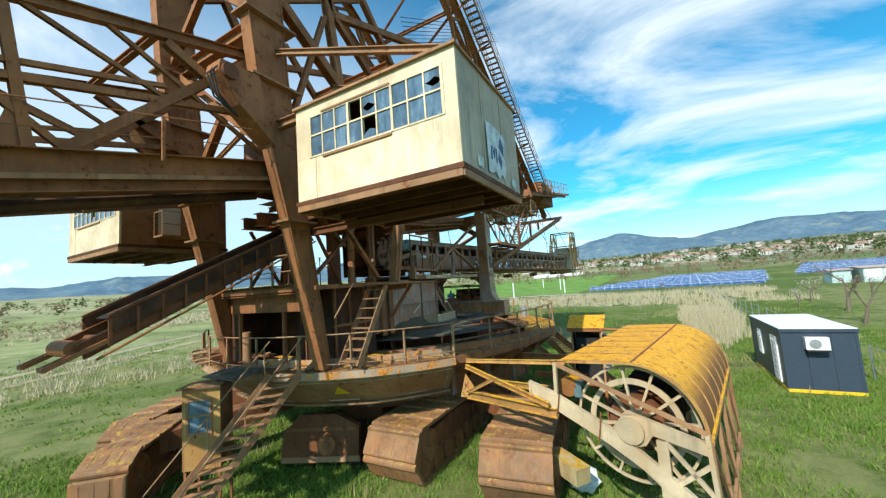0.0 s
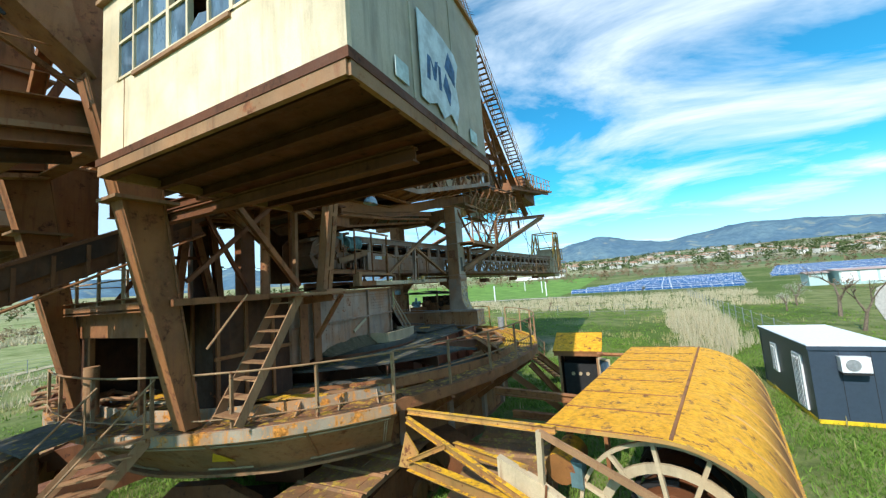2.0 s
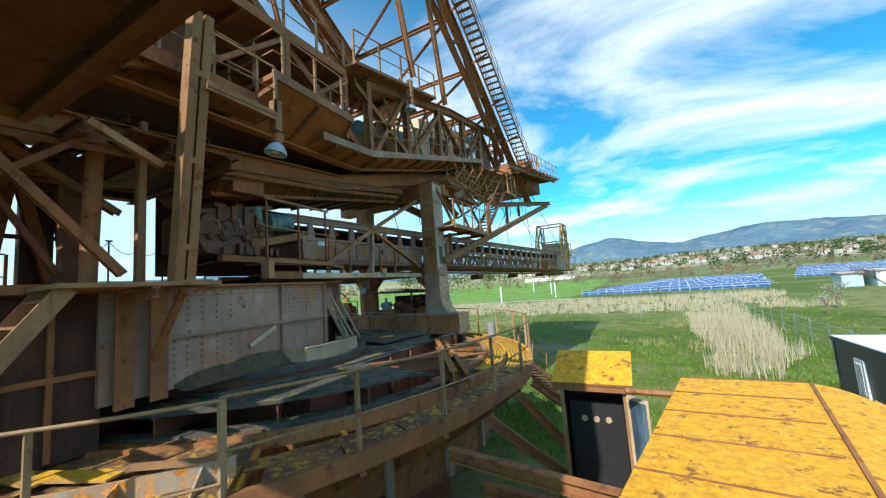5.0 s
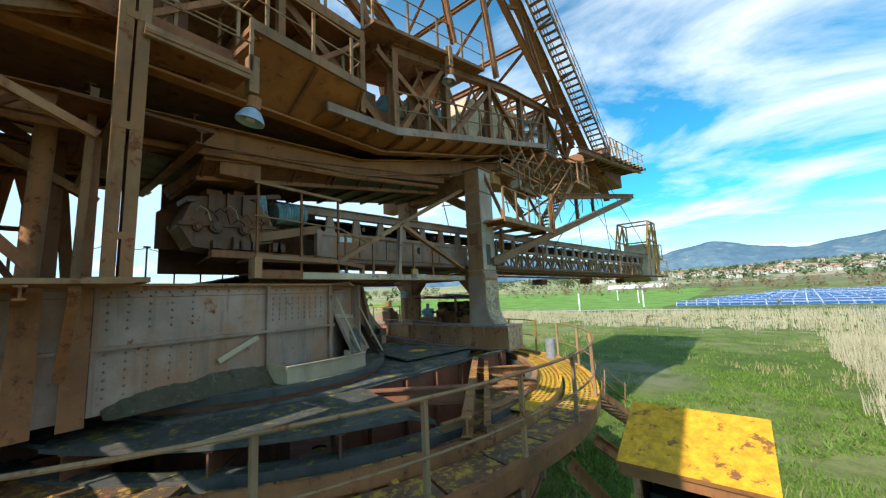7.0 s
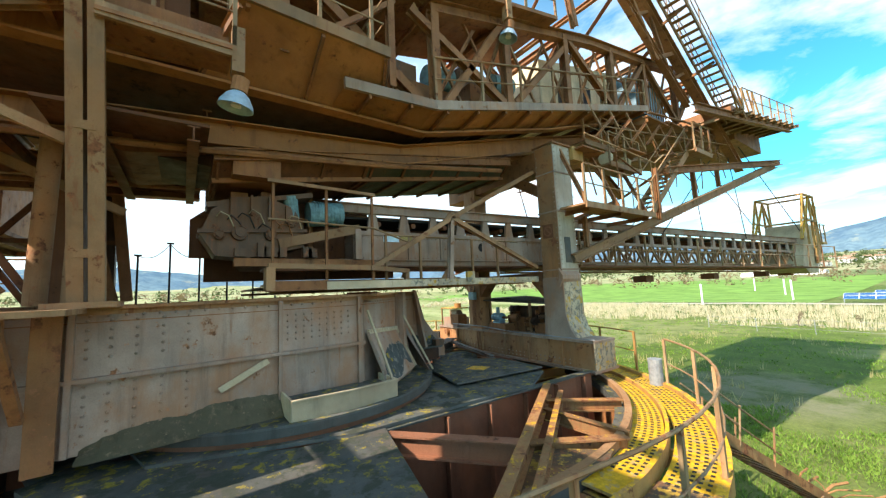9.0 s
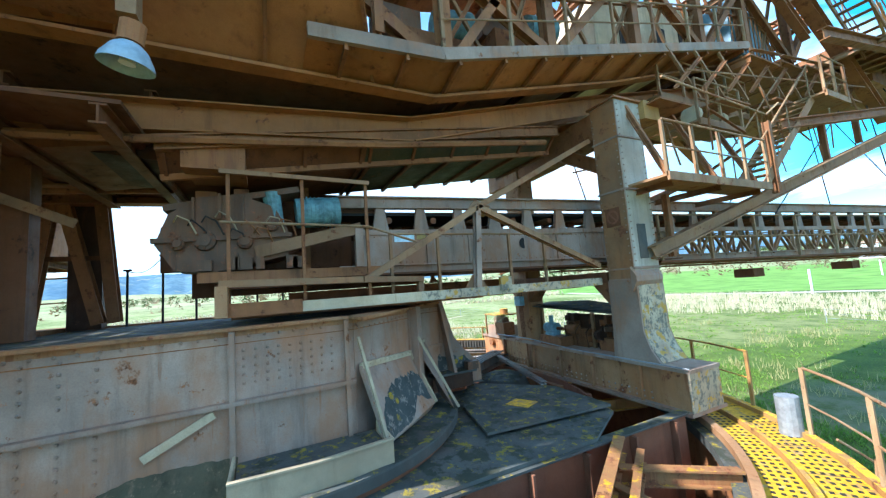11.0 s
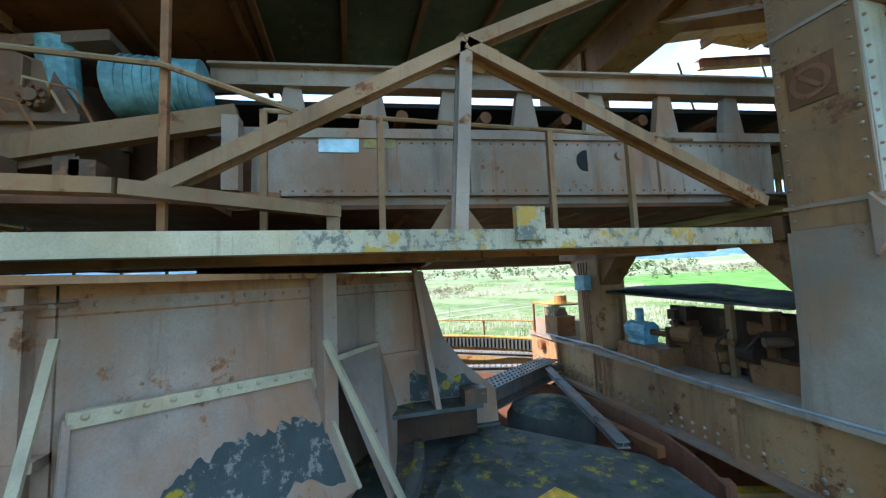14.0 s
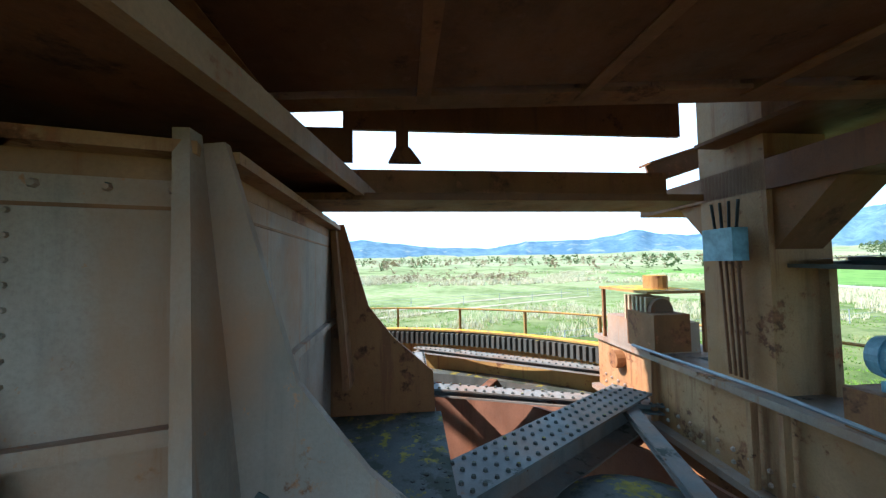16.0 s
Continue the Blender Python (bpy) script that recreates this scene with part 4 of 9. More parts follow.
def make_ring_frame():
    t = thing("ring_frame", (CX, CY, 0), "rusty circular undercarriage frame with open spokes and lichen-yellow walkway", "machine frame")
    c = (CX, CY)
    Geo().ring(c, [(5.9, 1.5), (5.96, 1.5), (5.96, 3.3), (5.9, 3.3)], 0, 360, 72).part("outer_wall", BROWN, t)
    Geo().ring(c, [(4.16, 1.6), (4.2, 1.6), (4.2, 3.78), (4.16, 3.78)], 62, 322, 50).part("inner_wall", REDPLATE, t, "red-brown inner ring wall")
    Geo().ring(c, [(0.2, 1.45), (6.0, 1.45), (6.0, 1.52), (0.2, 1.52)], 0, 360, 60).part("floor_plate", REDPLATE, t)
    Geo().ring(c, [(5.72, 3.3), (6.02, 3.3), (6.02, 3.46), (5.72, 3.46)], 0, 360, 90).part("rail_ring", DECK, t)
    Geo().ring(c, [(6.52, 3.28), (6.58, 3.28), (6.58, 3.52), (6.52, 3.52)], 0, 270, 70).part("curb_ring", YELLOWISH, t)
    Geo().ring(c, [(6.52, 3.28), (6.58, 3.28), (6.58, 3.52), (6.52, 3.52)], -90, 0, 24).part("curb_ring", BROWN, t)
    for a0, a1, mat in ((-46, 8, BROWN), (8, 240, YELLOWISH)):
        Geo().bend([(-0.12, 3.22), (0.0, 3.22), (0.0, 3.46), (-0.12, 3.46)], rim, a0, a1, 40).part("edge_ring", mat, t)
    # rack with teeth, one toothed crown on a low ring wall
    Geo().ring(c, [(6.08, 3.4), (6.14, 3.4), (6.14, 3.94), (6.08, 3.94)], 60, 250, 80).part("rack_wall", YELLOWISH, t)
    g = Geo().ring(c, [(6.08, 3.94), (6.2, 3.94), (6.2, 4.2), (6.08, 4.2)], 60, 250, 80)
    for i in range(190):
        a = 60 + i
        p, q = on_ring(6.03, a, 3.95), on_ring(6.03, a, 4.17)
        g.beam(p, q, 0.05, 0.1, (math.cos(radians(a)), math.sin(radians(a)), 0))
    g.part("toothed_rack", DECK, t, "dark toothed rack ring")
    Geo().ring(c, [(6.06, 4.2), (6.24, 4.2), (6.24, 4.23), (6.06, 4.23)], 60, 250, 80).part("rack_cap", YELLOWISH, t)
    for i in range(26):
        a = -46 + i * 11
        Geo().beam(on_ring(5.95, a, 2.2), on_ring(rim(a) - 0.08, a, 3.2), 0.09, 0.16).part("bracket", BROWN, t)
        Geo().beam(on_ring(5.98, a, 3.27), on_ring(rim(a) - 0.06, a, 3.27), 0.08, 0.1).part("bearer", YELLOWISH, t)
    for a in (70, 95, 120, 145, 170, 200, 230, 255, 275):
        Geo().ibeam(on_ring(4.2, a, 3.3), on_ring(5.74, a, 3.34), 0.14, 0.26).part("spoke", YELLOWISH if a < 100 else REDPLATE, t)
    # straight flank wall of the inner box, with ribs and a pale cross beam
    Geo().box(-7.66, -7.62, 14.4, 20.3, 1.52, 3.8).part("flank_wall", REDPLATE, t, "red-brown box wall beside the opening")
    for i in range(6):
        y = 15.0 + 0.98 * i
        Geo().box(-7.62, -7.5, y - 0.02, y + 0.02, 1.55, 3.76).part("wall_rib", REDPLATE, t)
    Geo().box(-7.72, -7.54, 14.4, 20.3, 3.8, 3.83).part("wall_flange", DECK, t)
    Geo().ibeam((-7.6, 14.72, 3.66), (-5.85, 16.05, 3.7), 0.2, 0.3).part("cross_beam", REDPLATE, t, "red-brown riveted cross beam")
    # yellow frame of the outer bay: long beam, spokes and a plated corner
    Geo().ibeam((-7.55, 18.6, 3.72), (-4.86, 14.5, 3.72), 0.15, 0.26).part("bay_beam", RUSTYBEAM, t)
    Geo().ibeam((-7.25, 18.65, 3.66), (-4.62, 14.65, 3.66), 0.1, 0.2).part("bay_beam", RUSTYBEAM, t)
    for p, q, w in (((-7.2, 18.1, 3.58), (-6.4, 19.4, 3.5), 0.16), ((-6.95, 17.75, 3.56), (-5.5, 18.0, 3.48), 0.12), ((-6.1, 16.35, 3.58), (-5.4, 17.75, 3.5), 0.18), ((-5.9, 16.0, 3.5), (-5.3, 15.2, 3.45), 0.14)):
        Geo().ibeam(p, q, w, 0.22).part("spoke", RUSTYBEAM, t)
    Geo().prism([(-6.1, 16.5), (-5.72, 15.88), (-5.0, 14.85), (-5.28, 15.9), (-5.2, 16.9), (-5.35, 17.3)], "z", 3.52, 3.56).part("corner_plate", RUSTDECK, t, "black and yellow lichened corner plate")
    Geo().ring(c, [(5.9, 3.46), (6.02, 3.46), (6.02, 3.58), (5.9, 3.58)], -14, 60, 40).part("bay_rim", BEAM, t, "pale curved rim beam")
    Geo().ring(c, [(6.02, 3.40), (6.5, 3.40), (6.5, 3.44), (6.02, 3.44)], 2, 60, 30).part("grating_band", GRATE, t, "lichen-yellow perforated band")
    for i in range(24):
        a = i * 15 + 4
        if 62 < a < 322:
            Geo().beam(on_ring(4.24, a, 1.6), on_ring(4.24, a, 3.76), 0.12, 0.1, (math.cos(radians(a)), math.sin(radians(a)), 0)).part("wall_rib", REDPLATE, t)
        Geo().beam(on_ring(6.0, a, 1.5), on_ring(6.0, a, 3.28), 0.16, 0.14, (math.cos(radians(a)), math.sin(radians(a)), 0)).part("wall_rib", PINK, t)
    Geo().ring(c, [(4.3, 3.16), (6.04, 3.16), (6.04, 3.2), (4.3, 3.2)], 132, 226, 40).part("bay_floor", REDPLATE, t, "orange-red floor plates of the rear bays")
    # dark top plates
    Geo().prism([(-7.6, 14.4), (-7.6, 18.2), (-8.22, 19.3), (-9.6, 19.55), (-10.6, 18.8), (-11.05, 18.1), (-11.05, 16.0), (-9.5, 11.6), (-8.4, 11.9)], "z", 3.84, 3.89).part("top_plate", DECK, t)
    Geo().ring(c, [(3.2, 3.84), (4.34, 3.84), (4.34, 3.90), (3.2, 3.90)], 222, 300, 24).part("top_plate", DECK, t)
    Geo().prism([(-7.62, 14.84), (-5.15, 14.2)] + [on_ring(6.05, -20 - 5 * i, 0)[:2] for i in range(10)] + [(-9.3, 11.2), (-8.35, 12.4), (-7.75, 13.6)], "z", 3.79, 3.85).part("sector_plate", DECK, t, "dark mossy sector plate with light slots")
    Geo().ring(c, [(4.3, 3.76), (5.9, 3.76), (5.9, 3.82), (4.3, 3.82)], -120, -66, 20).part("sector_plate", DECK, t)
    for a in (-78, -62, -44, -29):
        Geo().ibeam(on_ring(4.2, a, 3.6), on_ring(6.0, a, 3.6), 0.12, 0.34).part("sector_beam", REDPLATE, t)
    Geo().prism([(-11.15, 18.05), (-9.7, 19.35), (-8.25, 19.3), (-8.47, 16.9), (-9.76, 17.2)], "z", 3.95, 3.99).part("loose_plate", DECK, t, "dark plate with yellow lichen")
    Geo().prism([(-9.5, 18.2), (-9.1, 18.4), (-8.95, 18.05), (-9.35, 17.85)], "z", 3.99, 4.0).part("patch_plate", YELLOWISH, t)
    # bolted chequer beams inside the ring
    for p, q, w in (((-11.72, 18.0, 3.95), (-13.35, 20.42, 3.95), 0.42), ((-11.8, 18.1, 3.945), (-15.5, 18.12, 3.945), 0.2), ((-14.15, 18.2, 3.84), (-13.1, 20.9, 3.84), 0.22), ((-17.0, 18.15, 3.72), (-14.4, 21.7, 3.72), 0.26)):
        deep = 0.34 if w > 0.3 else 0.1
        p, q = (*p[:2], p[2] + 0.17 - deep / 2), (*q[:2], q[2] + 0.17 - deep / 2)
        b = Geo().ibeam(p, q, w, deep, t=0.02).part("chequer_beam", MACHINE if w < 0.2 else CHEQUER, t, "bolted grey-white flange beam")
        k = int((Vector(q) - Vector(p)).length / 0.11)
        sd = (Vector(q) - Vector(p)).cross(Vector((0, 0, 1))).normalized()
        for i in range(k):
            for s in (-0.38, -0.13, 0.13, 0.38):
                e = Vector(lerp(p, q, (i + 0.5) / k)) + sd * w * s + Vector((0, 0, deep / 2))
                if w > 0.3 or abs(s) > 0.2:
                    Geo().cyl(e, e + Vector((0, 0, 0.018)), 0.02, 6, 0.015).part("bolt", DECK, b)
    Geo().ring((-11.8, 19.5), [(0.02, 3.9), (0.35, 3.87), (0.58, 3.79), (0.66, 3.66), (0.68, 3.4), (0.02, 3.4)], 0, 360, 30).part("dome_cover", DECK, t, smooth=True)
    Geo().ibeam((-13.5, 20.3, 4.05), (-9.9, 19.25, 4.02), 0.14, 0.07, t=0.012).part("loose_channel", CHEQUER, t, "loose pale channel bar")
    Geo().beam((-12.2, 19.9, 3.7), (-10.2, 20.0, 3.7), 0.12, 0.12).part("cross_channel", BROWN, t)
    # walkway plates, side by side
    for i in range(24):
        a = -44 + i * 7.6
        g = Geo().bend([(-0.7, 3.34), (-0.13, 3.34), (-0.13, 3.38), (-0.7, 3.38)], rim, a + 0.15, a + 7.45, 4)
        g.part("walkway_plate", GRATE if a > 6 else RUSTDECK, t, "lichen-yellow perforated walkway plate" if a > 6 else "")
        Geo().bend([(6.04, 3.30), (6.5, 3.30), (6.5, 3.34), (6.04, 3.34)], lambda _: 0.0, a + 0.15, a + 7.45, 4).part("gutter_plate", RUSTDECK, t)
    # wider deck between gutter and walkway where the rim swings out
    Geo().bend([(6.6, 3.315), (6.95, 3.315), (6.95, 3.335), (6.6, 3.335)], lambda a: max(0.0, 0.5 * (rim(a) - 7.4)), -46, 10, 20).part("flank_deck", RUSTDECK, t)
    # grating slots, dark, cut across the walkway
    g = Geo()
    for a in np.arange(8.0, 58.0, 1.1):
        for r in (6.1, 6.2, 6.3, 6.4):
            g.beam(on_ring(r, a, 3.4425), on_ring(r + 0.05, a, 3.4425), 0.05, 0.004)
        for r in (6.72, 6.82, 6.92, 7.02, 7.12):
            g.beam(on_ring(r, a, 3.3825), on_ring(r + 0.05, a, 3.3825), 0.055, 0.004)
    tagged(g.part("grating_slot", BLACK, t), kind="stuff")
    railing(t, [on_ring(rim(a) - 0.04, a, 3.46) for a in range(-46, 54, 5)], 1.04, 1.5, mid=(0.45,))
    railing(t, [on_ring(7.3, a, 3.46) for a in range(60, 232, 8)], 1.05, 1.5, mat=YELLOWISH)
    Geo().cyl(on_ring(7.15, 51, 3.38), on_ring(7.15, 51, 4.0), 0.16, 14).part("bollard", GALV, t)
    for a in (-75, -15, 45, 105, 165, 225):
        g = Geo().beam(on_ring(4.9, a, 0.85), on_ring(4.9, a, 1.5), 1.5, 1.5, (math.cos(radians(a)), math.sin(radians(a)), 0))
        g.part("bogie_block", DARKBROWN, t)
    for x, y in ((-14.7, 6.0), (-18.6, 7.6), (-7.15, 11.55), (-3.75, 11.75), (-12.6, 25.0), (-10.2, 25.0)):
        Geo().beam((x, y, 1.2), lerp((x, y, 1.45), (CX, CY, 1.75), 0.45), 0.7, 0.6).part("axle_arm", DARKBROWN, t)
    return t


KERB = steel("orange_lichened_edge", (0.42, 0.35, 0.26), rust=(0.42, 0.17, 0.03), amount=0.6, rough=0.85, stain=(0.5, 0.2, 0.03), stained=0.6, seed=81)
RUSTDECK = steel("rust_streaked_deck", (0.12, 0.08, 0.05), amount=0.55, lichen=0.5, lichen_colour=(0.55, 0.33, 0.05), seed=16)
GRATE = steel("lichen_grating", (0.42, 0.30, 0.12), amount=0.35, lichen=0.85, lichen_colour=(0.76, 0.43, 0.015), seed=15)
CHEQUER = steel("grey_bolted_beam", (0.26, 0.25, 0.23), amount=0.35, stained=0.4, moss=0.35, seed=83)
ring_frame = make_ring_frame()


def make_front_platform():
    t = thing("front_platform", (-8.5, 8.0, 0), "rusty curved front platform with sloping skirt, chequer edge and handrail", "platform")
    c = (CX, CY)
    a0, a1 = -131, -46
    Geo().bend([(-2.2, 3.40), (0.0, 3.40), (0.0, 3.45), (-2.2, 3.45)], rim, a0, a1, 34).part("deck_plate", RUSTDECK, t)
    Geo().ring(c, [(6.0, 3.38), (7.4, 3.38), (7.4, 3.42), (6.0, 3.42)], a0, a1, 34).part("deck_plate", RUSTDECK, t)
    Geo().bend([(-1.06, 2.25), (-1.02, 2.25), (0.0, 3.24), (-0.04, 3.24)], rim, -108, a1, 24).part("skirt", BEAM, t, "sloping beige skirt plate")
    for a in (-100, -85, -70, -58):
        Geo().beam(on_ring(rim(a) - 1.0, a, 2.27), on_ring(rim(a) + 0.02, a, 3.22), 0.05, 0.03).part("skirt_strip", BEAM, t)
    Geo().bend([(-0.04, 3.22), (0.1, 3.22), (0.1, 3.42), (-0.04, 3.42)], rim, a0, a1, 34).part("edge_beam", KERB, t, "lichen-stained edge beam")
    Geo().bend([(-1.13, 2.19), (-0.88, 2.19), (-0.88, 2.25), (-1.13, 2.25)], rim, -108, a1, 24).part("lower_flange", BEAM, t)
    Geo().bend([(-0.6, 3.45), (-0.56, 3.45), (-0.56, 3.68), (-0.6, 3.68)], rim, -112, a1, 26).part("kerb_plate", KERB, t, "orange-lichened kerb plate")
    for i in range(12):
        a = -110 + 5.6 * i
        p, q = on_ring(rim(a) - 0.56, a, 0), on_ring(rim(a) - 0.12, a, 0)
        s = Vector((-math.sin(radians(a)), math.cos(radians(a)), 0)) * 0.012
        v = [Vector((p[0], p[1], 3.45)), Vector((q[0], q[1], 3.45)), Vector((p[0], p[1], 3.66))]
        Geo().add([tuple(e - s) for e in v] + [tuple(e + s) for e in v], [(0, 1, 2), (5, 4, 3), (0, 1, 4, 3), (1, 2, 5, 4), (2, 0, 3, 5)]).part("gusset", KERB, t)
    # two rows of pale rivet heads below the edge, one strip down the skirt
    g = Geo()
    for k in range(230):
        for row in (3.17, 3.08, 2.36):
            if row < 3 and k % 60 > 26:
                continue
            a = -104 + 0.25 * k
            rr = rim(a) - 1.005 + (row - 2.25) * 1.03
            p, q = Vector(on_ring(rr, a, row)), Vector(on_ring(rr + 0.018, a, row - 0.012))
            g.cyl(p, q, 0.024, 5, 0.016)
    for k in range(12):
        for da in (0.0, 0.35):
            row = 2.35 + 0.065 * k
            rr = rim(-47.5) - 1.005 + (row - 2.25) * 1.03
            g.cyl(Vector(on_ring(rr, -47.5 + da, row)), Vector(on_ring(rr + 0.018, -47.5 + da, row - 0.012)), 0.016, 5, 0.011)
    tagged(g.part("rivets", WHITEBEAM, t), kind="stuff")
    # radial end plate, dark inside
    Geo().add([on_ring(6.6, a1, 2.25), on_ring(rim(a1) - 1.04, a1, 2.25), on_ring(rim(a1) + 0.02, a1, 3.3), on_ring(6.6, a1, 3.4)], [(0, 1, 2, 3)]).part("end_plate", BROWN, t)
    railing(t, [on_ring(rim(a) + 0.02, a, 3.44) for a in range(a1, -112, -6)], 1.04, 1.6, mid=(0.18,))
    railing(t, [on_ring(rim(a) + 0.02, a, 3.44) for a in range(-118, -132, -6)], 1.02, 1.0)
    # loose planks and sheets on the deck
    rnd = random.Random(4)
    for i in range(9):
        a = -106 + 6.5 * i + rnd.uniform(-2, 2)
        r = rim(a) - rnd.uniform(0.95, 2.0)
        pos = on_ring(r, a, 3.47 + 0.01 * i)
        d = Vector((-math.sin(radians(a)), math.cos(radians(a)), 0)).lerp(Vector((rnd.uniform(-1, 1), rnd.uniform(-1, 1), 0)), 0.25).normalized() * rnd.uniform(0.35, 0.9)
        Geo().beam(tuple(Vector(pos) - d), tuple(Vector(pos) + d), rnd.uniform(0.12, 0.34), 0.03).part("loose_sheet", rnd.choice((YELLOWISH, BEAM, WHITEBEAM)), t)
    wedge = Geo().add([on_ring(rim(-72) - 1.08, -72, 2.62), on_ring(rim(-72) - 0.61, -72, 2.62), on_ring(rim(-70) - 0.6, -68.5, 2.62)] + [on_ring(rim(-70) - 0.28, -70.2, 2.92)], [(0, 1, 3), (1, 2, 3), (0, 2, 3), (0, 1, 2)])
    wedge.part("paint_triangle", SAFETY, t)
    return t


make_front_platform()


def make_cable_heap():
    t = thing("cable_heap", (-14, 7.4, 3.5), "heap of coiled dirty cables and hoses on the front platform", "cables")
    rnd = random.Random(7)
    for i in range(9):
        cx, cy, r = -14.0 + rnd.uniform(-1.3, 1.6), 8.0 + rnd.uniform(-0.4, 0.6), rnd.uniform(0.35, 0.8)
        pts = [(cx + r * math.cos(k * 0.5) * (1 + 0.15 * math.sin(k)), cy + 0.6 * r * math.sin(k * 0.5), 3.52 + 0.04 * i + 0.05 * math.sin(k * 1.3)) for k in range(15)]
        Geo().tube(pts, 0.045, 6).part("coil", rnd.choice((BEAM, YELLOWISH, DARKBROWN)), t)


make_cable_heap()


def make_bogie():
    """Bogie frame with a wheel, in the shade under the front platform."""
    t = thing("bogie", (-10.0, 8.8, 0), "dark rusty bogie frame with a round wheel below the platform", "bogie")
    g = Geo().prism([(-1.35, 0.25), (1.3, 0.25), (1.35, 1.35), (0.6, 1.75), (-0.6, 1.75), (-1.2, 1.2)], "y", -0.12, 0.12)
    m = pose(-10.0, 8.8, 0, 0, 0, 24)

    def put(g, name, mat):
        g.v = [tuple(m @ Vector(p)) for p in g.v]
        g.part(name, mat, t)
    put(g, "side_frame", DARKBROWN)
    put(Geo().cyl((0.3, -0.3, 0.85), (0.3, -0.12, 0.85), 0.3, 20), "wheel", BROWN)
    put(Geo().cyl((0.3, -0.34, 0.85), (0.3, -0.3, 0.85), 0.12, 14), "hub", BROWN)
    put(Geo().beam((-1.3, -0.15, 0.35), (1.35, -0.15, 0.35), 0.06, 0.16), "lower_rail", BEAM)
    put(Geo().beam((-1.1, -0.15, 1.3), (1.3, -0.15, 1.3), 0.06, 0.1), "upper_rail", BROWN)
    # near-black core, the platform's shade put into its colour
    put(Geo().box(-1.3, 1.3, 0.12, 0.9, 0.0, 1.2), "core", SHADEDARK)


make_bogie()


def make_lower_stair():
    t = thing("ground_stair", (-9.7, 6, 0), "rusty bent steel stair from the ground to the front platform", "stair")
    foot, head = (-10.35, 4.2, 0.15), (-9.35, 7.1, 3.5)
    d = Vector((head[0] - foot[0], head[1] - foot[1], 0)).normalized()
    stairs(t, foot, head, 0.85, (0.62, 0.785, 0), 16, BEAM)
    h = thing("switch_hut", (-10.3, 5.8, 0), "rusty steel switch hut with a small window below the platform", "hut")
    x0, x1, y0, y1, z0, z1 = -11.08, -10.15, 5.2, 6.0, 1.35, 3.42
    wx0, wx1, wz0, wz1 = -10.92, -10.4, 2.3, 3.1
    for a, b, c, e in ((x0, x1, z0, wz0), (x0, x1, wz1, z1), (x0, wx0, wz0, wz1), (wx1, x1, wz0, wz1)):
        Geo().box(a, b, y0, y0 + 0.04, c, e).part("front_panel", YELLOWISH, h)
    Geo().box(x0, x0 + 0.04, y0 + 0.04, y1, z0, z1).part("side_panel", BROWN, h)
    Geo().box(x1 - 0.04, x1, y0 + 0.04, y1, z0, z1).part("side_panel", RUSTDECK, h)
    Geo().box(x0, x1, y1 - 0.04, y1, z0, z1).part("back_panel", BROWN, h)
    Geo().box(x0 - 0.1, x1 + 0.05, y0 - 0.1, y1, z1, z1 + 0.05).part("roof", RUSTDECK, h)
    w = Geo()
    for a, b, c, e in ((wx0 - 0.06, wx0, wz0 - 0.06, wz1 + 0.06), (wx1, wx1 + 0.06, wz0 - 0.06, wz1 + 0.06), (wx0, wx1, wz0 - 0.06, wz0), (wx0, wx1, wz1, wz1 + 0.06), (wx0, wx1, 2.70, 2.75)):
        w.box(a, b, y0 - 0.03, y0 + 0.02, c, e)
    w = w.part("window_frame", BEAM, h, "cream window frame")
    for c, e in ((wz0, 2.70), (2.75, wz1)):
        Geo().box(wx0, wx1, y0 + 0.0, y0 + 0.008, c, e).part("pane", GLASS, w)
    for x in (x0 + 0.02, x1 - 0.08):
        for y in (y0 + 0.02, y1 - 0.08):
            Geo().box(x, x + 0.06, y, y + 0.06, 0, z0).part("leg", BROWN, h)
    turn = pose(x0, y0, 0, 0, 0, 38) @ pose(-x0, -y0, 0)
    for ob in h.children_recursive:
        ob.data.transform(turn)
    r = Geo().prism([(5.95, 3.52), (6.9, 3.6), (6.9, 3.64), (5.95, 3.56)], "x", -11.6, -10.0).part("lean_to_sheet", DECK, h, "dark sagging sheet over the hut")


make_lower_stair()


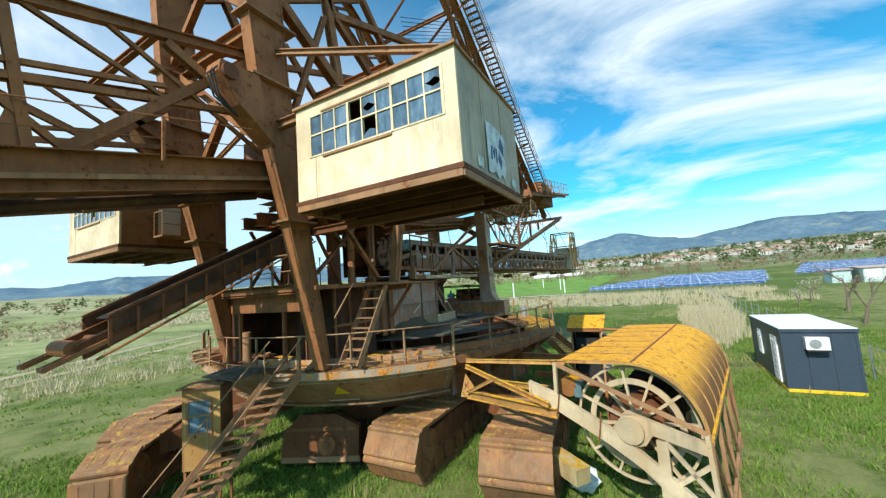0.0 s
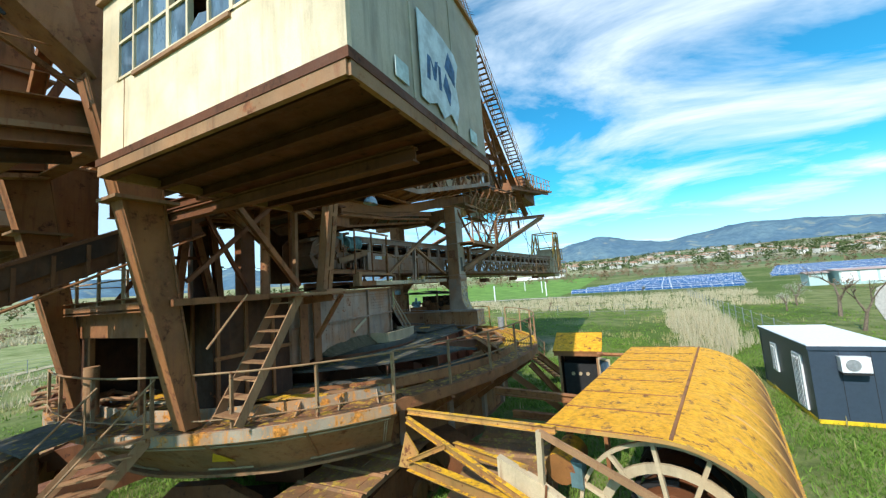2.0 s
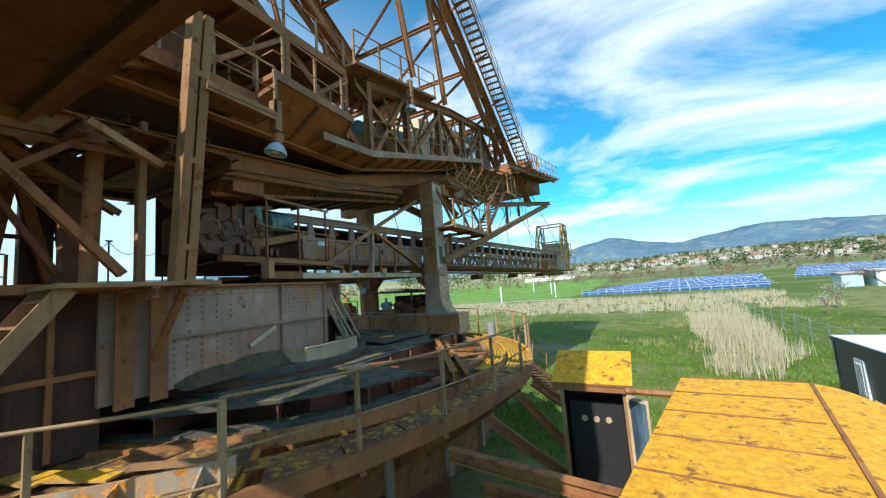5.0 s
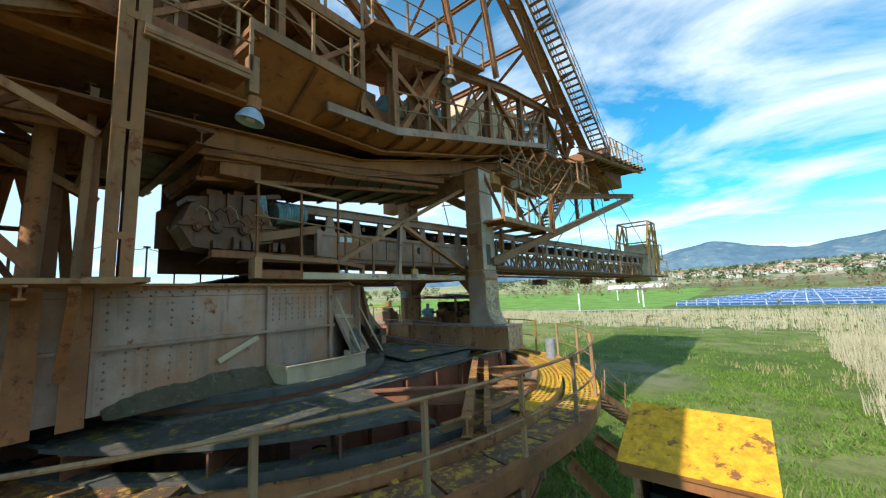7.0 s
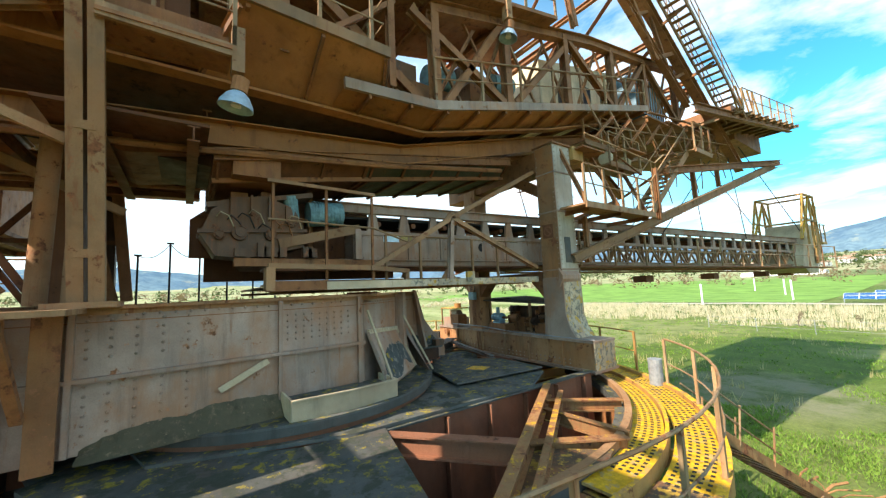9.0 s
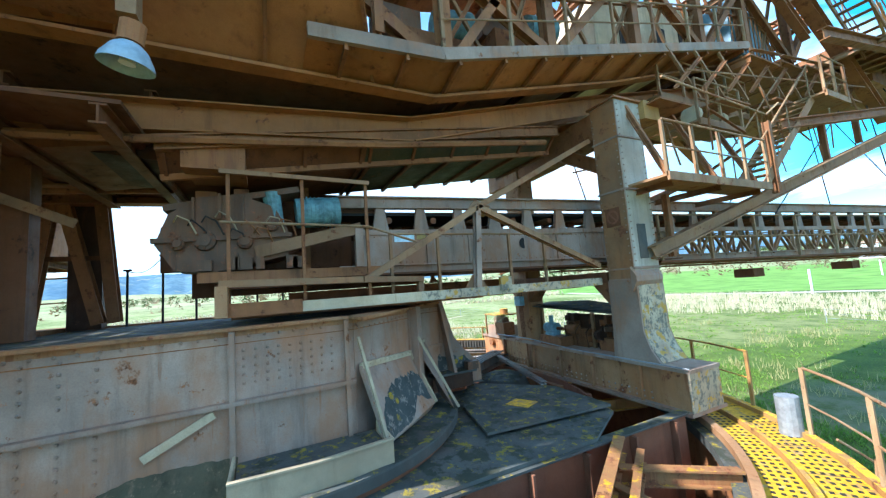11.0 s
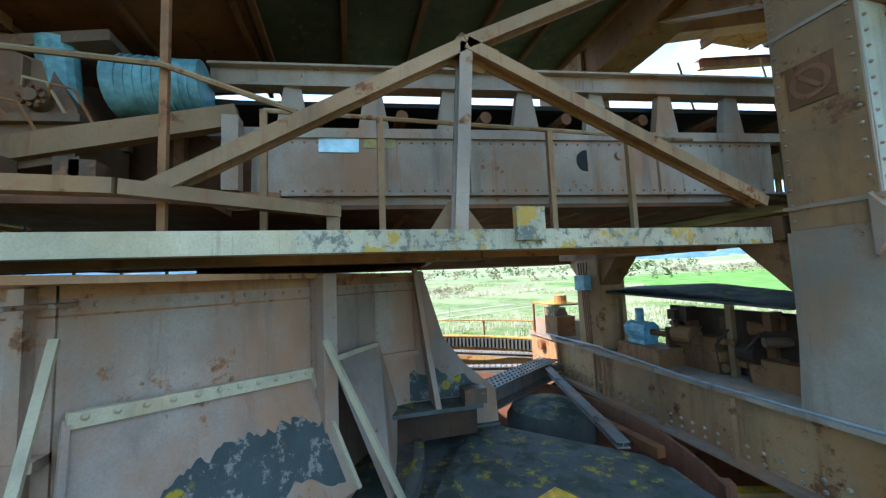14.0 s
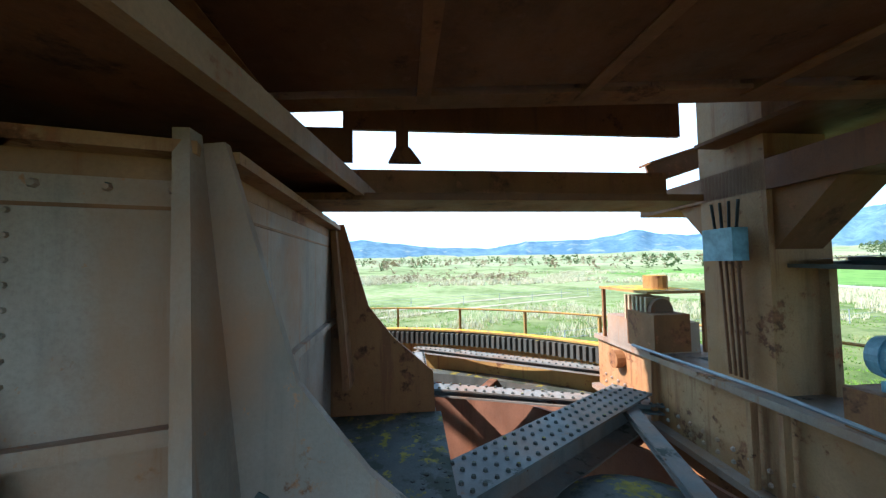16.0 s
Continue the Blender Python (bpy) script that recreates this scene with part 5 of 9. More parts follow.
def make_drum():
    """Cable reel under a bent sheet cover, carried by a cream arm frame; local y is its axis."""
    m = pose(-0.13, 11.9, 0, 0, 0, -11)
    cx, cz, ya, yb, R = 0.1, 2.45, -3.1, 3.2, 1.18
    t = thing("cable_reel", (-0.13, 11.9, 0), "large cable reel with cream spoked flanges under a lichen-yellow sheet cover", "cable reel")

    def put(g, name, mat, parent=t, label="", smooth=False):
        g.v = [tuple(m @ Vector(p)) for p in g.v]
        return g.part(name, mat, parent, label, smooth)

    def arc(r, a0, a1, n):
        return [(cx + r * math.cos(radians(a0 + (a1 - a0) * i / n)), cz + r * math.sin(radians(a0 + (a1 - a0) * i / n))) for i in range(n + 1)]
    out, inn = arc(R + 0.14, -6, 92, 20), arc(R + 0.12, 92, -6, 20)
    prof = out + [(-1.42, 3.70), (-1.42, 3.68)] + inn
    put(Geo().prism(prof, "y", ya, yb), "cover", LICHEN, label="yellow lichen-covered bent sheet cover", smooth=True)
    for i in range(8):
        y = ya + (yb - ya) * i / 7
        put(Geo().strip([(p[0], y, p[1]) for p in arc(R + 0.145, -6, 60, 14)], 0.03, 0.06, up=(0, 1, 0)), "cover_rib", YELLOWISH)
        put(Geo().beam((cx, y, cz + R + 0.145), (-1.42, y, 3.707), 0.02, 0.012), "cover_joint", BROWN)
    put(Geo().beam((cx + 0.08, ya, cz + R + 0.142), (cx + 0.08, yb, cz + R + 0.142), 0.04, 0.03), "cover_seam", BROWN)
    put(Geo().strip([(p[0], ya - 0.01, p[1]) for p in arc(R + 0.12, -6, 92, 20)] + [(-1.42, ya - 0.01, 3.67)], 0.05, 0.05, up=(0, 1, 0)), "cover_lip", YELLOWISH)
    for y in (ya + 0.2, yb - 0.25):
        f = put(Geo().strip([(p[0], y, p[1]) for p in arc(R, 0, 360, 44)[:-1]], 0.05, 0.06, True, (0, 1, 0)), "flange_rim", WHITEBEAM, label="cream painted flange rim")
        put(Geo().strip([(p[0], y, p[1]) for p in arc(R - 0.3, 0, 360, 40)[:-1]], 0.12, 0.05, True, (0, 1, 0)), "flange_ring", WHITEBEAM, f)
        for i in range(12):
            a = radians(i * 30 + 8)
            c, s2 = math.cos(a), math.sin(a)
            put(Geo().beam((cx + 0.25 * c, y, cz + 0.25 * s2), (cx + R * c, y, cz + R * s2), 0.05, 0.08, (0, 1, 0)), "spoke", WHITEBEAM, f)
        put(Geo().cyl((cx, y - 0.06, cz), (cx, y + 0.06, cz), 0.3, 18), "hub_disc", WHITEBEAM, f)
    put(Geo().cyl((cx, ya - 0.3, cz), (cx, yb + 0.1, cz), 0.12, 14), "shaft", BROWN)
    put(Geo().cyl((cx, ya + 0.25, cz), (cx, yb - 0.3, cz), 0.55, 24), "core", DARKBROWN, smooth=True)
    rnd = random.Random(3)
    for i in range(14):
        a = rnd.uniform(0, 6.28)
        put(Geo().strip([(cx + (0.6 + 0.02 * i) * math.cos(a + k * 0.35), ya + 0.5 + 0.38 * i, cz + (0.6 + 0.02 * i) * math.sin(a + k * 0.35)) for k in range(16)], 0.08, 0.08, False, (0, 1, 0)), "cable_turn", BLACK)
    y = ya - 0.22
    main = [(-2.12, 2.92), (-2.12, 3.2), (-1.5, 3.0), (-0.2, 2.38), (0.6, 1.82), (1.6, 1.05), (2.1, 0.72), (2.0, 0.5), (1.4, 0.92), (0.3, 1.72), (-0.4, 2.12), (-1.6, 2.68)]
    put(Geo().prism(main, "y", y - 0.06, y + 0.06), "main_arm", WHITEBEAM, label="cream box arm with rust runs")
    put(Geo().prism([(-0.28, 2.42), (-0.05, 2.72), (0.25, 2.76), (1.42, 2.44), (1.42, 2.22), (0.5, 2.42), (0.36, 2.2), (0.1, 2.1), (-0.2, 2.2)], "y", y - 0.02, y + 0.10), "web_arm", WHITEBEAM)
    put(Geo().cyl((cx, y - 0.1, cz), (cx, y + 0.12, cz), 0.26, 20), "bearing", WHITEBEAM)
    put(Geo().beam((-1.42, y, 3.66), (1.4, y, 2.62), 0.07, 0.08), "upper_rail", BEAM)
    put(Geo().beam((-1.45, y, 2.95), (-1.42, y, 3.68), 0.08, 0.08), "upright", WHITEBEAM)
    put(Geo().beam((-0.2, y, 2.2), (1.35, y, 0.9), 0.08, 0.14), "leg_arm", WHITEBEAM)
    put(Geo().beam((1.4, y, 2.6), (1.5, y, 0.5), 0.08, 0.08), "upright", WHITEBEAM)
    put(Geo().beam((0.7, y, 2.35), (1.42, y, 1.5), 0.06, 0.08), "brace", WHITEBEAM)
    put(Geo().beam((0.75, y, 1.5), (1.45, y, 2.1), 0.06, 0.08), "brace", WHITEBEAM)
    put(Geo().box(0.55, 0.75, y - 0.05, y + 0.05, 1.3, 2.35), "upright", WHITEBEAM)
    for i in range(5):
        x = 1.3 + 0.05 * i
        yy = ya + (yb - ya) * i / 4
        put(Geo().beam((1.42, yy, 2.4), (1.5, yy, 0.0), 0.08, 0.1), "side_post", BEAM)
        if i < 4:
            y2 = ya + (yb - ya) * (i + 1) / 4
            put(Geo().beam((1.44, yy, 2.3), (1.5, y2, 0.4), 0.05, 0.07), "side_brace", BEAM)
    put(Geo().beam((1.44, ya, 2.4), (1.44, yb, 2.4), 0.07, 0.1), "side_rail", YELLOWISH)
    put(Geo().beam((1.5, ya, 0.45), (1.5, yb, 0.45), 0.07, 0.1), "side_rail", BEAM)
    put(Geo().box(cx - 0.14, cx + 0.14, yb, yb + 0.26, 0, cz), "rear_stand", BEAM)
    put(Geo().prism([(1.5, 0.75), (2.15, 0.85), (2.3, 0.5), (1.9, 0.3), (1.5, 0.4)], "y", y - 0.5, y - 0.1), "foot_block", RUSTDECK)
    put(Geo().cyl((-1.3, ya + 0.1, 3.05), (-1.3, ya + 0.75, 3.1), 0.22, 16), "drive_motor", LICHEN, smooth=True)
    put(Geo().box(-1.15, -0.98, ya + 0.1, ya + 0.3, 2.85, 3.2), "gas_canister", plain("dull_teal_paint", (0.1, 0.17, 0.18), 0.5))
    for x, z0, z1 in ((-1.45, 2.5, 3.0), (-0.55, 2.1, 2.75)):
        put(Geo().strip([(x + 0.1, y - 0.08, z1), (x + 0.06, y - 0.085, (z0 + z1) / 2), (x, y - 0.08, z0)], 0.03, 0.01, up=(0, 1, 0)), "strap", DARKBROWN)
    # long struts to the platform
    for p, q, w in (((-4.9, 9.75, 3.45), (-1.95, 9.0, 3.68), 0.075), ((-4.92, 9.72, 3.3), (-2.35, 8.75, 2.75), 0.085), ((-4.85, 9.6, 2.55), (-2.2, 8.85, 2.55), 0.15), ((-4.0, 9.9, 2.85), (-2.4, 9.0, 3.05), 0.1), ((-4.85, 9.55, 2.6), (-3.9, 9.3, 3.1), 0.06)):
        Geo().ibeam(p, q, w, w * 1.4, t=0.015).part("strut", YELLOWISH, t, "lichen-yellow strut")
    g = Geo().prism([(-5.1, 2.45), (-4.75, 2.45), (-4.65, 2.75), (-4.9, 3.1)], "y", 9.62, 9.66).part("hinge_plate", YELLOWISH, t)
    return t


make_drum()


def make_ground_clutter():
    b = thing("white_sack", (-2.1, 10.6, 0), "crumpled white plastic sack in the grass under the reel", "sack")
    g = Geo()
    rnd = random.Random(11)
    n, k = 9, 14
    for i in range(n):
        a = math.pi * i / (n - 1)
        for j in range(k):
            th = 2 * math.pi * j / k
            r = 0.34 * math.sin(a) ** 0.7 * (1 + rnd.uniform(-0.22, 0.22)) + 0.01
            g.v.append((-2.1 + r * math.cos(th) * 1.15, 10.6 + r * math.sin(th), 0.3 + 0.3 * -math.cos(a) * (1 + rnd.uniform(-0.1, 0.1))))
    g.f += [(i * k + j, i * k + (j + 1) % k, (i + 1) * k + (j + 1) % k, (i + 1) * k + j) for i in range(n - 1) for j in range(k)]
    g.part("sack_skin", plain("white_plastic", (0.72, 0.75, 0.78), 0.35, vary=0.2), b)
    w = thing("timber_baulk", (-2.2, 9.9, 0.6), "pale yellowish timber baulk lying against the crawler", "timber")
    Geo().beam((-2.75, 10.2, 0.95), (-1.9, 9.6, 0.85), 0.45, 0.4).part("baulk", steel("lichen_wood", (0.42, 0.34, 0.17), amount=0.2, lichen=0.6, seed=18), w)
    r = thing("yellow_hut_railing", (-1, 17, 0), "thin rusty pole between hut and walkway", "pole")
    Geo().tube([(-1.75, 14.3, 3.7), (-0.3, 14.6, 3.6)], 0.05).part("pole", BROWN, r)
    for p, q in (((-4.2, 12.9, 3.0), (-1.8, 12.4, 3.05)), ((-4.0, 13.6, 2.2), (-2.2, 13.5, 2.2)), ((-4.1, 14.2, 3.1), (-2.9, 15.0, 1.9)), ((-3.9, 15.6, 3.1), (-2.2, 17.2, 0.4)), ((-3.8, 16.4, 3.2), (-1.9, 19.5, 0.5))):
        s = thing("stay_beam", p, "rusty stay beam propped between ring frame and ground", "beam", "stays beside the ring")
        Geo().ibeam(p, q, 0.14, 0.18).part("bar", BROWN, s)


make_ground_clutter()


def make_yellow_hut():
    x0, x1, y0, y1 = -2.85, -1.75, 14.72, 15.45
    t = thing("small_hut", (-2.3, 15.1, 0), "small open steel booth with a rusty lichen-yellow sloping roof", "hut")
    Geo().prism([(y0 - 0.1, 3.66), (y1 + 0.08, 4.05), (y1 + 0.08, 4.09), (y0 - 0.1, 3.70)], "x", x0 - 0.12, x1 + 0.1).part("roof", LICHEN, t, "lichen-yellow roof sheet")
    Geo().box(x0 - 0.1, x1 + 0.08, y0 - 0.08, y0 - 0.05, 3.56, 3.66).part("fascia", BROWN, t)
    for x in (x0, x1 - 0.07):
        for y, z in ((y0, 3.66), (y1 - 0.07, 3.98)):
            Geo().box(x, x + 0.07, y, y + 0.07, 1.6, z).part("post", BEAM, t)
    # near-black inner walls: the open booth's shade is in the colour
    Geo().box(x0 + 0.07, x1 - 0.07, y1 - 0.05, y1 - 0.02, 1.7, 3.96).part("back_wall", SHADEDARK, t)
    for x, m in ((x0 + 0.01, SHADEDARK), (x1 - 0.04, BROWN)):
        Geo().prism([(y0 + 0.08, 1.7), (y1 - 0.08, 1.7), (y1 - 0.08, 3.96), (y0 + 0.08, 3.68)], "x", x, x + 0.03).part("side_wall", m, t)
    Geo().box(x0 + 0.1, x1 - 0.1, y0 + 0.25, y1 - 0.12, 1.75, 3.3).part("cabinet", BLACK, t)
    for i in range(3):
        Geo().cyl((x0 + 0.35 + 0.2 * i, y0 + 0.25, 3.0), (x0 + 0.35 + 0.2 * i, y0 + 0.22, 3.0), 0.05, 12).part("gauge", WHITEBEAM, t)
    door = Geo().beam((x1 + 0.0, y0 - 0.02, 3.5), (x1 + 0.28, y0 - 0.3, 3.5), 0.04, 0.06).part("open_door", WHITEBEAM, t, "open pale-framed door")
    Geo().beam((x1 + 0.0, y0 - 0.02, 2.3), (x1 + 0.28, y0 - 0.3, 2.3), 0.04, 0.06).part("door_rail", WHITEBEAM, door)
    for dx, dy in ((0.0, -0.02), (0.28, -0.3)):
        Geo().box(x1 + dx - 0.02, x1 + dx + 0.02, y0 + dy - 0.02, y0 + dy + 0.02, 2.3, 3.52).part("door_stile", WHITEBEAM, door)
    Geo().beam((x1 + 0.03, y0 - 0.05, 2.9), (x1 + 0.25, y0 - 0.27, 2.9), 0.008, 1.14).part("door_pane", GLASS, door)
    Geo().box(x0 - 0.1, x1 + 0.1, y0 - 0.1, y1 + 0.1, 1.6, 1.7).part("floor_frame", BROWN, t)
    for x in (x0, x1 - 0.1):
        for y in (y0, y1 - 0.1):
            Geo().box(x, x + 0.1, y, y + 0.1, 0, 1.6).part("leg", BROWN, t)


make_yellow_hut()

# ---- upper machine ----
XC = -10.9                # middle line of the upper machine


CABINFLOOR = steel("dark_brown_floor_plate", (0.115, 0.04, 0.016), rust=(0.07, 0.028, 0.013), amount=0.5, stain=(0.15, 0.055, 0.02), seed=44)


def cabin(x0, x1, y0, y1, z0, z1, mat, side, label):
    t = thing("operator_cabin", ((x0 + x1) / 2, (y0 + y1) / 2, z0), label, "cabin", "cabins of the machine")
    wz0, wz1, wx0, wx1 = z0 + 0.98, z1 - 0.26, x0 + 0.48, x1 - 0.3
    th = 0.06
    Geo().box(x0, x1, y0, y0 + th, z0, wz0).part("front_panel", mat, t)
    Geo().box(x0, x1, y0, y0 + th, wz1, z1).part("front_header", mat, t)
    Geo().box(x0, wx0, y0, y0 + th, wz0, wz1).part("front_pier", mat, t)
    Geo().box(wx1, x1, y0, y0 + th, wz0, wz1).part("front_pier", mat, t)
    wall = Geo().box(x1 - th, x1, y0 + th, y1, z0, z1).part("side_wall", side, t)
    for y in (y0 + 1.1, y0 + 2.25):
        Geo().box(x1 - 0.01, x1 + 0.014, y - 0.02, y + 0.02, z0 + 0.05, z1 - 0.03).part("seam_strip", side, wall)
    Geo().box(x0, x0 + th, y0 + th, y1, z0, z1).part("side_wall", side, t)
    Geo().box(x0 + th, x1 - th, y1 - th, y1, z0, z1).part("back_wall", side, t)
    Geo().box(x0 - 0.05, x1 + 0.05, y0 - 0.07, y1 + 0.05, z1, z1 + 0.06).part("roof", BEAM, t)
    Geo().box(x0 - 0.04, x1 + 0.04, y0 - 0.04, y1 + 0.04, z0 - 0.1, z0).part("floor", CABINFLOOR, t, "dark brown steel floor with cross ribs")
    Geo().box(x0 + 0.62, x0 + 0.63, y0 - 0.006, y0 + 0.01, z0 + 0.02, wz0).part("panel_seam", BEAM, t)
    n = 9
    for i in range(n + 1):
        x = wx0 + (wx1 - wx0) * i / n
        w = 0.035 if i not in (0, 3, 6, 9) else 0.06
        Geo().box(x - w / 2, x + w / 2, y0 - 0.02, y0 + 0.05, wz0, wz1).part("mullion", CREAM, t)
    for z in (wz0, (wz0 + wz1) / 2, wz1 - 0.04):
        Geo().box(wx0, wx1, y0 - 0.015, y0 + 0.045, z, z + 0.035).part("transom", CREAM, t)
    sash = (wx0 + (wx1 - wx0) * 0.11, wx0 + (wx1 - wx0) * 0.66)
    for za, zb in ((wz0 - 0.06, wz0 - 0.01), (wz1 - 0.01, wz1 + 0.03)):
        Geo().box(sash[0], sash[1], y0 - 0.035, y0, za, zb).part("sash_rail", BEAM, t)
    zm = (wz0 + wz1) / 2
    for i in range(n):
        xa, xb = wx0 + (wx1 - wx0) * i / n, wx0 + (wx1 - wx0) * (i + 1) / n
        for j in range(2):
            za, zb = (wz0 + 0.03, zm) if j == 0 else (zm + 0.035, wz1 - 0.03)
            xl, xr = xa + 0.018, xb - 0.018
            if (i, j) in ((3, 1),):
                continue
            if (i, j) in ((4, 0), (4, 1), (8, 1)):      # broken panes: jagged rest of the glass
                mx, mz = xl + (xr - xl) * (0.45 if i == 4 else 0.6), za + (zb - za) * (0.4 if j else 0.55)
                if (i, j) == (4, 0):
                    poly = [(xl, za), (xr, za), (xr, za + 0.16), (mx, za + 0.21), (xl, za + 0.1)]
                    Geo().prism(poly, "y", y0 + 0.01, y0 + 0.016).part("pane", GLASS, t, "broken pane")
                else:
                    Geo().prism([(xl, za), (xr, za), (xr, mz), (mx + 0.07, mz - 0.06), (mx - 0.05, mz - 0.08), (xl, mz + 0.02)], "y", y0 + 0.01, y0 + 0.016).part("pane", GLASS, t, "broken pane")
                    Geo().prism([(xl, zb), (xl, mz + 0.02), (mx - 0.09, mz + 0.05), (mx, mz + 0.1), (mx + 0.08, mz + 0.06), (xr, mz), (xr, zb)], "y", y0 + 0.01, y0 + 0.016).part("pane", GLASS, t, "broken pane")
                continue
            Geo().box(xl, xr, y0 + 0.01, y0 + 0.016, za, zb).part("pane", GLASS, t)
    for i in range(6):
        y = y0 + 0.1 + (y1 - y0 - 0.3) * i / 5
        Geo().ibeam((x0, y, z0 - 0.18), (x1, y, z0 - 0.18), 0.09, 0.14, t=0.014).part("floor_rib", CABINFLOOR, t)
    for x in (x0, x1):
        Geo().beam((x, y0, z0 - 0.14), (x, y1, z0 - 0.14), 0.06, 0.2).part("floor_edge", BEAM, t)
    Geo().beam((x0, y0, z0 - 0.14), (x1, y0, z0 - 0.14), 0.06, 0.2).part("floor_edge", BEAM, t)
    return t


cabin(-7.02, -2.68, 5.8, 9.2, 7.87, 10.12, CREAM, CREAM_SHADED, "cream yellow operator cabin with a band of broken windows")
far_cabin = cabin(-19.4, -15.0, 5.2, 8.7, 7.8, 10.05, CREAM, BROWN, "cream-fronted operator cabin with rusty brown sides and a small balcony")
Geo().box(-15.0, -14.35, 6.15, 7.1, 8.05, 8.11).part("balcony_floor", BEAM, far_cabin)
Geo().box(-14.998, -14.96, 6.3, 7.0, 8.12, 9.9).part("side_door", CREAM_SHADED, far_cabin, "grey-beige steel door")
for rail_y in (6.17, 7.08):
    for rail_x in (-14.97, -14.4):
        Geo().cyl((rail_x, rail_y, 8.11), (rail_x, rail_y, 8.95), 0.018, 6).part("balcony_post", BEAM, far_cabin)
    Geo().cyl((-14.97, rail_y, 8.95), (-14.4, rail_y, 8.95), 0.018, 6).part("balcony_rail", BEAM, far_cabin)
for rail_z in (8.5, 8.95):
    Geo().cyl((-14.4, 6.17, rail_z), (-14.4, 7.08, rail_z), 0.018, 6).part("balcony_rail", BEAM, far_cabin)


def make_banner():
    """Torn sheet hanging on the cabin's side, with plain shapes for its worn print."""
    t = thing("torn_banner", (-2.66, 7.6, 8.5), "torn bleached blue and white banner hanging on the cabin side", "banner")
    x = -2.655
    edge = [(7.03, 8.0), (7.2, 7.98), (7.42, 8.08), (7.6, 7.95), (7.82, 8.1), (8.0, 8.0), (8.12, 8.3), (8.05, 8.6), (8.16, 8.95), (8.05, 9.07), (7.55, 9.12), (7.03, 9.1)]
    Geo().prism(edge, "x", x, x + 0.008).part("sheet", plain("bleached_sheet", (0.55, 0.62, 0.66), 0.8, vary=0.25, scale=5), t)
    blue = plain("faded_blue_print", (0.06, 0.13, 0.26), 0.8, vary=0.5, scale=9)
    for poly in ([(7.18, 8.3), (7.26, 8.3), (7.30, 8.62), (7.22, 8.62)], [(7.3, 8.62), (7.36, 8.36), (7.42, 8.36), (7.5, 8.66), (7.42, 8.62), (7.38, 8.5)], [(7.5, 8.3), (7.57, 8.3), (7.57, 8.62), (7.5, 8.62)],
                 [(7.62, 8.4), (7.8, 8.2), (7.86, 8.4), (7.72, 8.62)], [(7.7, 8.7), (8.0, 8.55), (8.03, 8.8), (7.84, 8.98)]):
        Geo().prism(poly, "x", x + 0.008, x + 0.012).part("print_mark", blue, t)
    for ya, yb, za, zb in ((6.5, 6.75, 7.98, 8.2), (8.5, 8.75, 7.95, 8.15)):
        Geo().box(x - 0.004, x + 0.006, ya, yb, za, zb).part("scrap", plain("scrap_sheet", (0.5, 0.6, 0.6), 0.8), t)


make_banner()


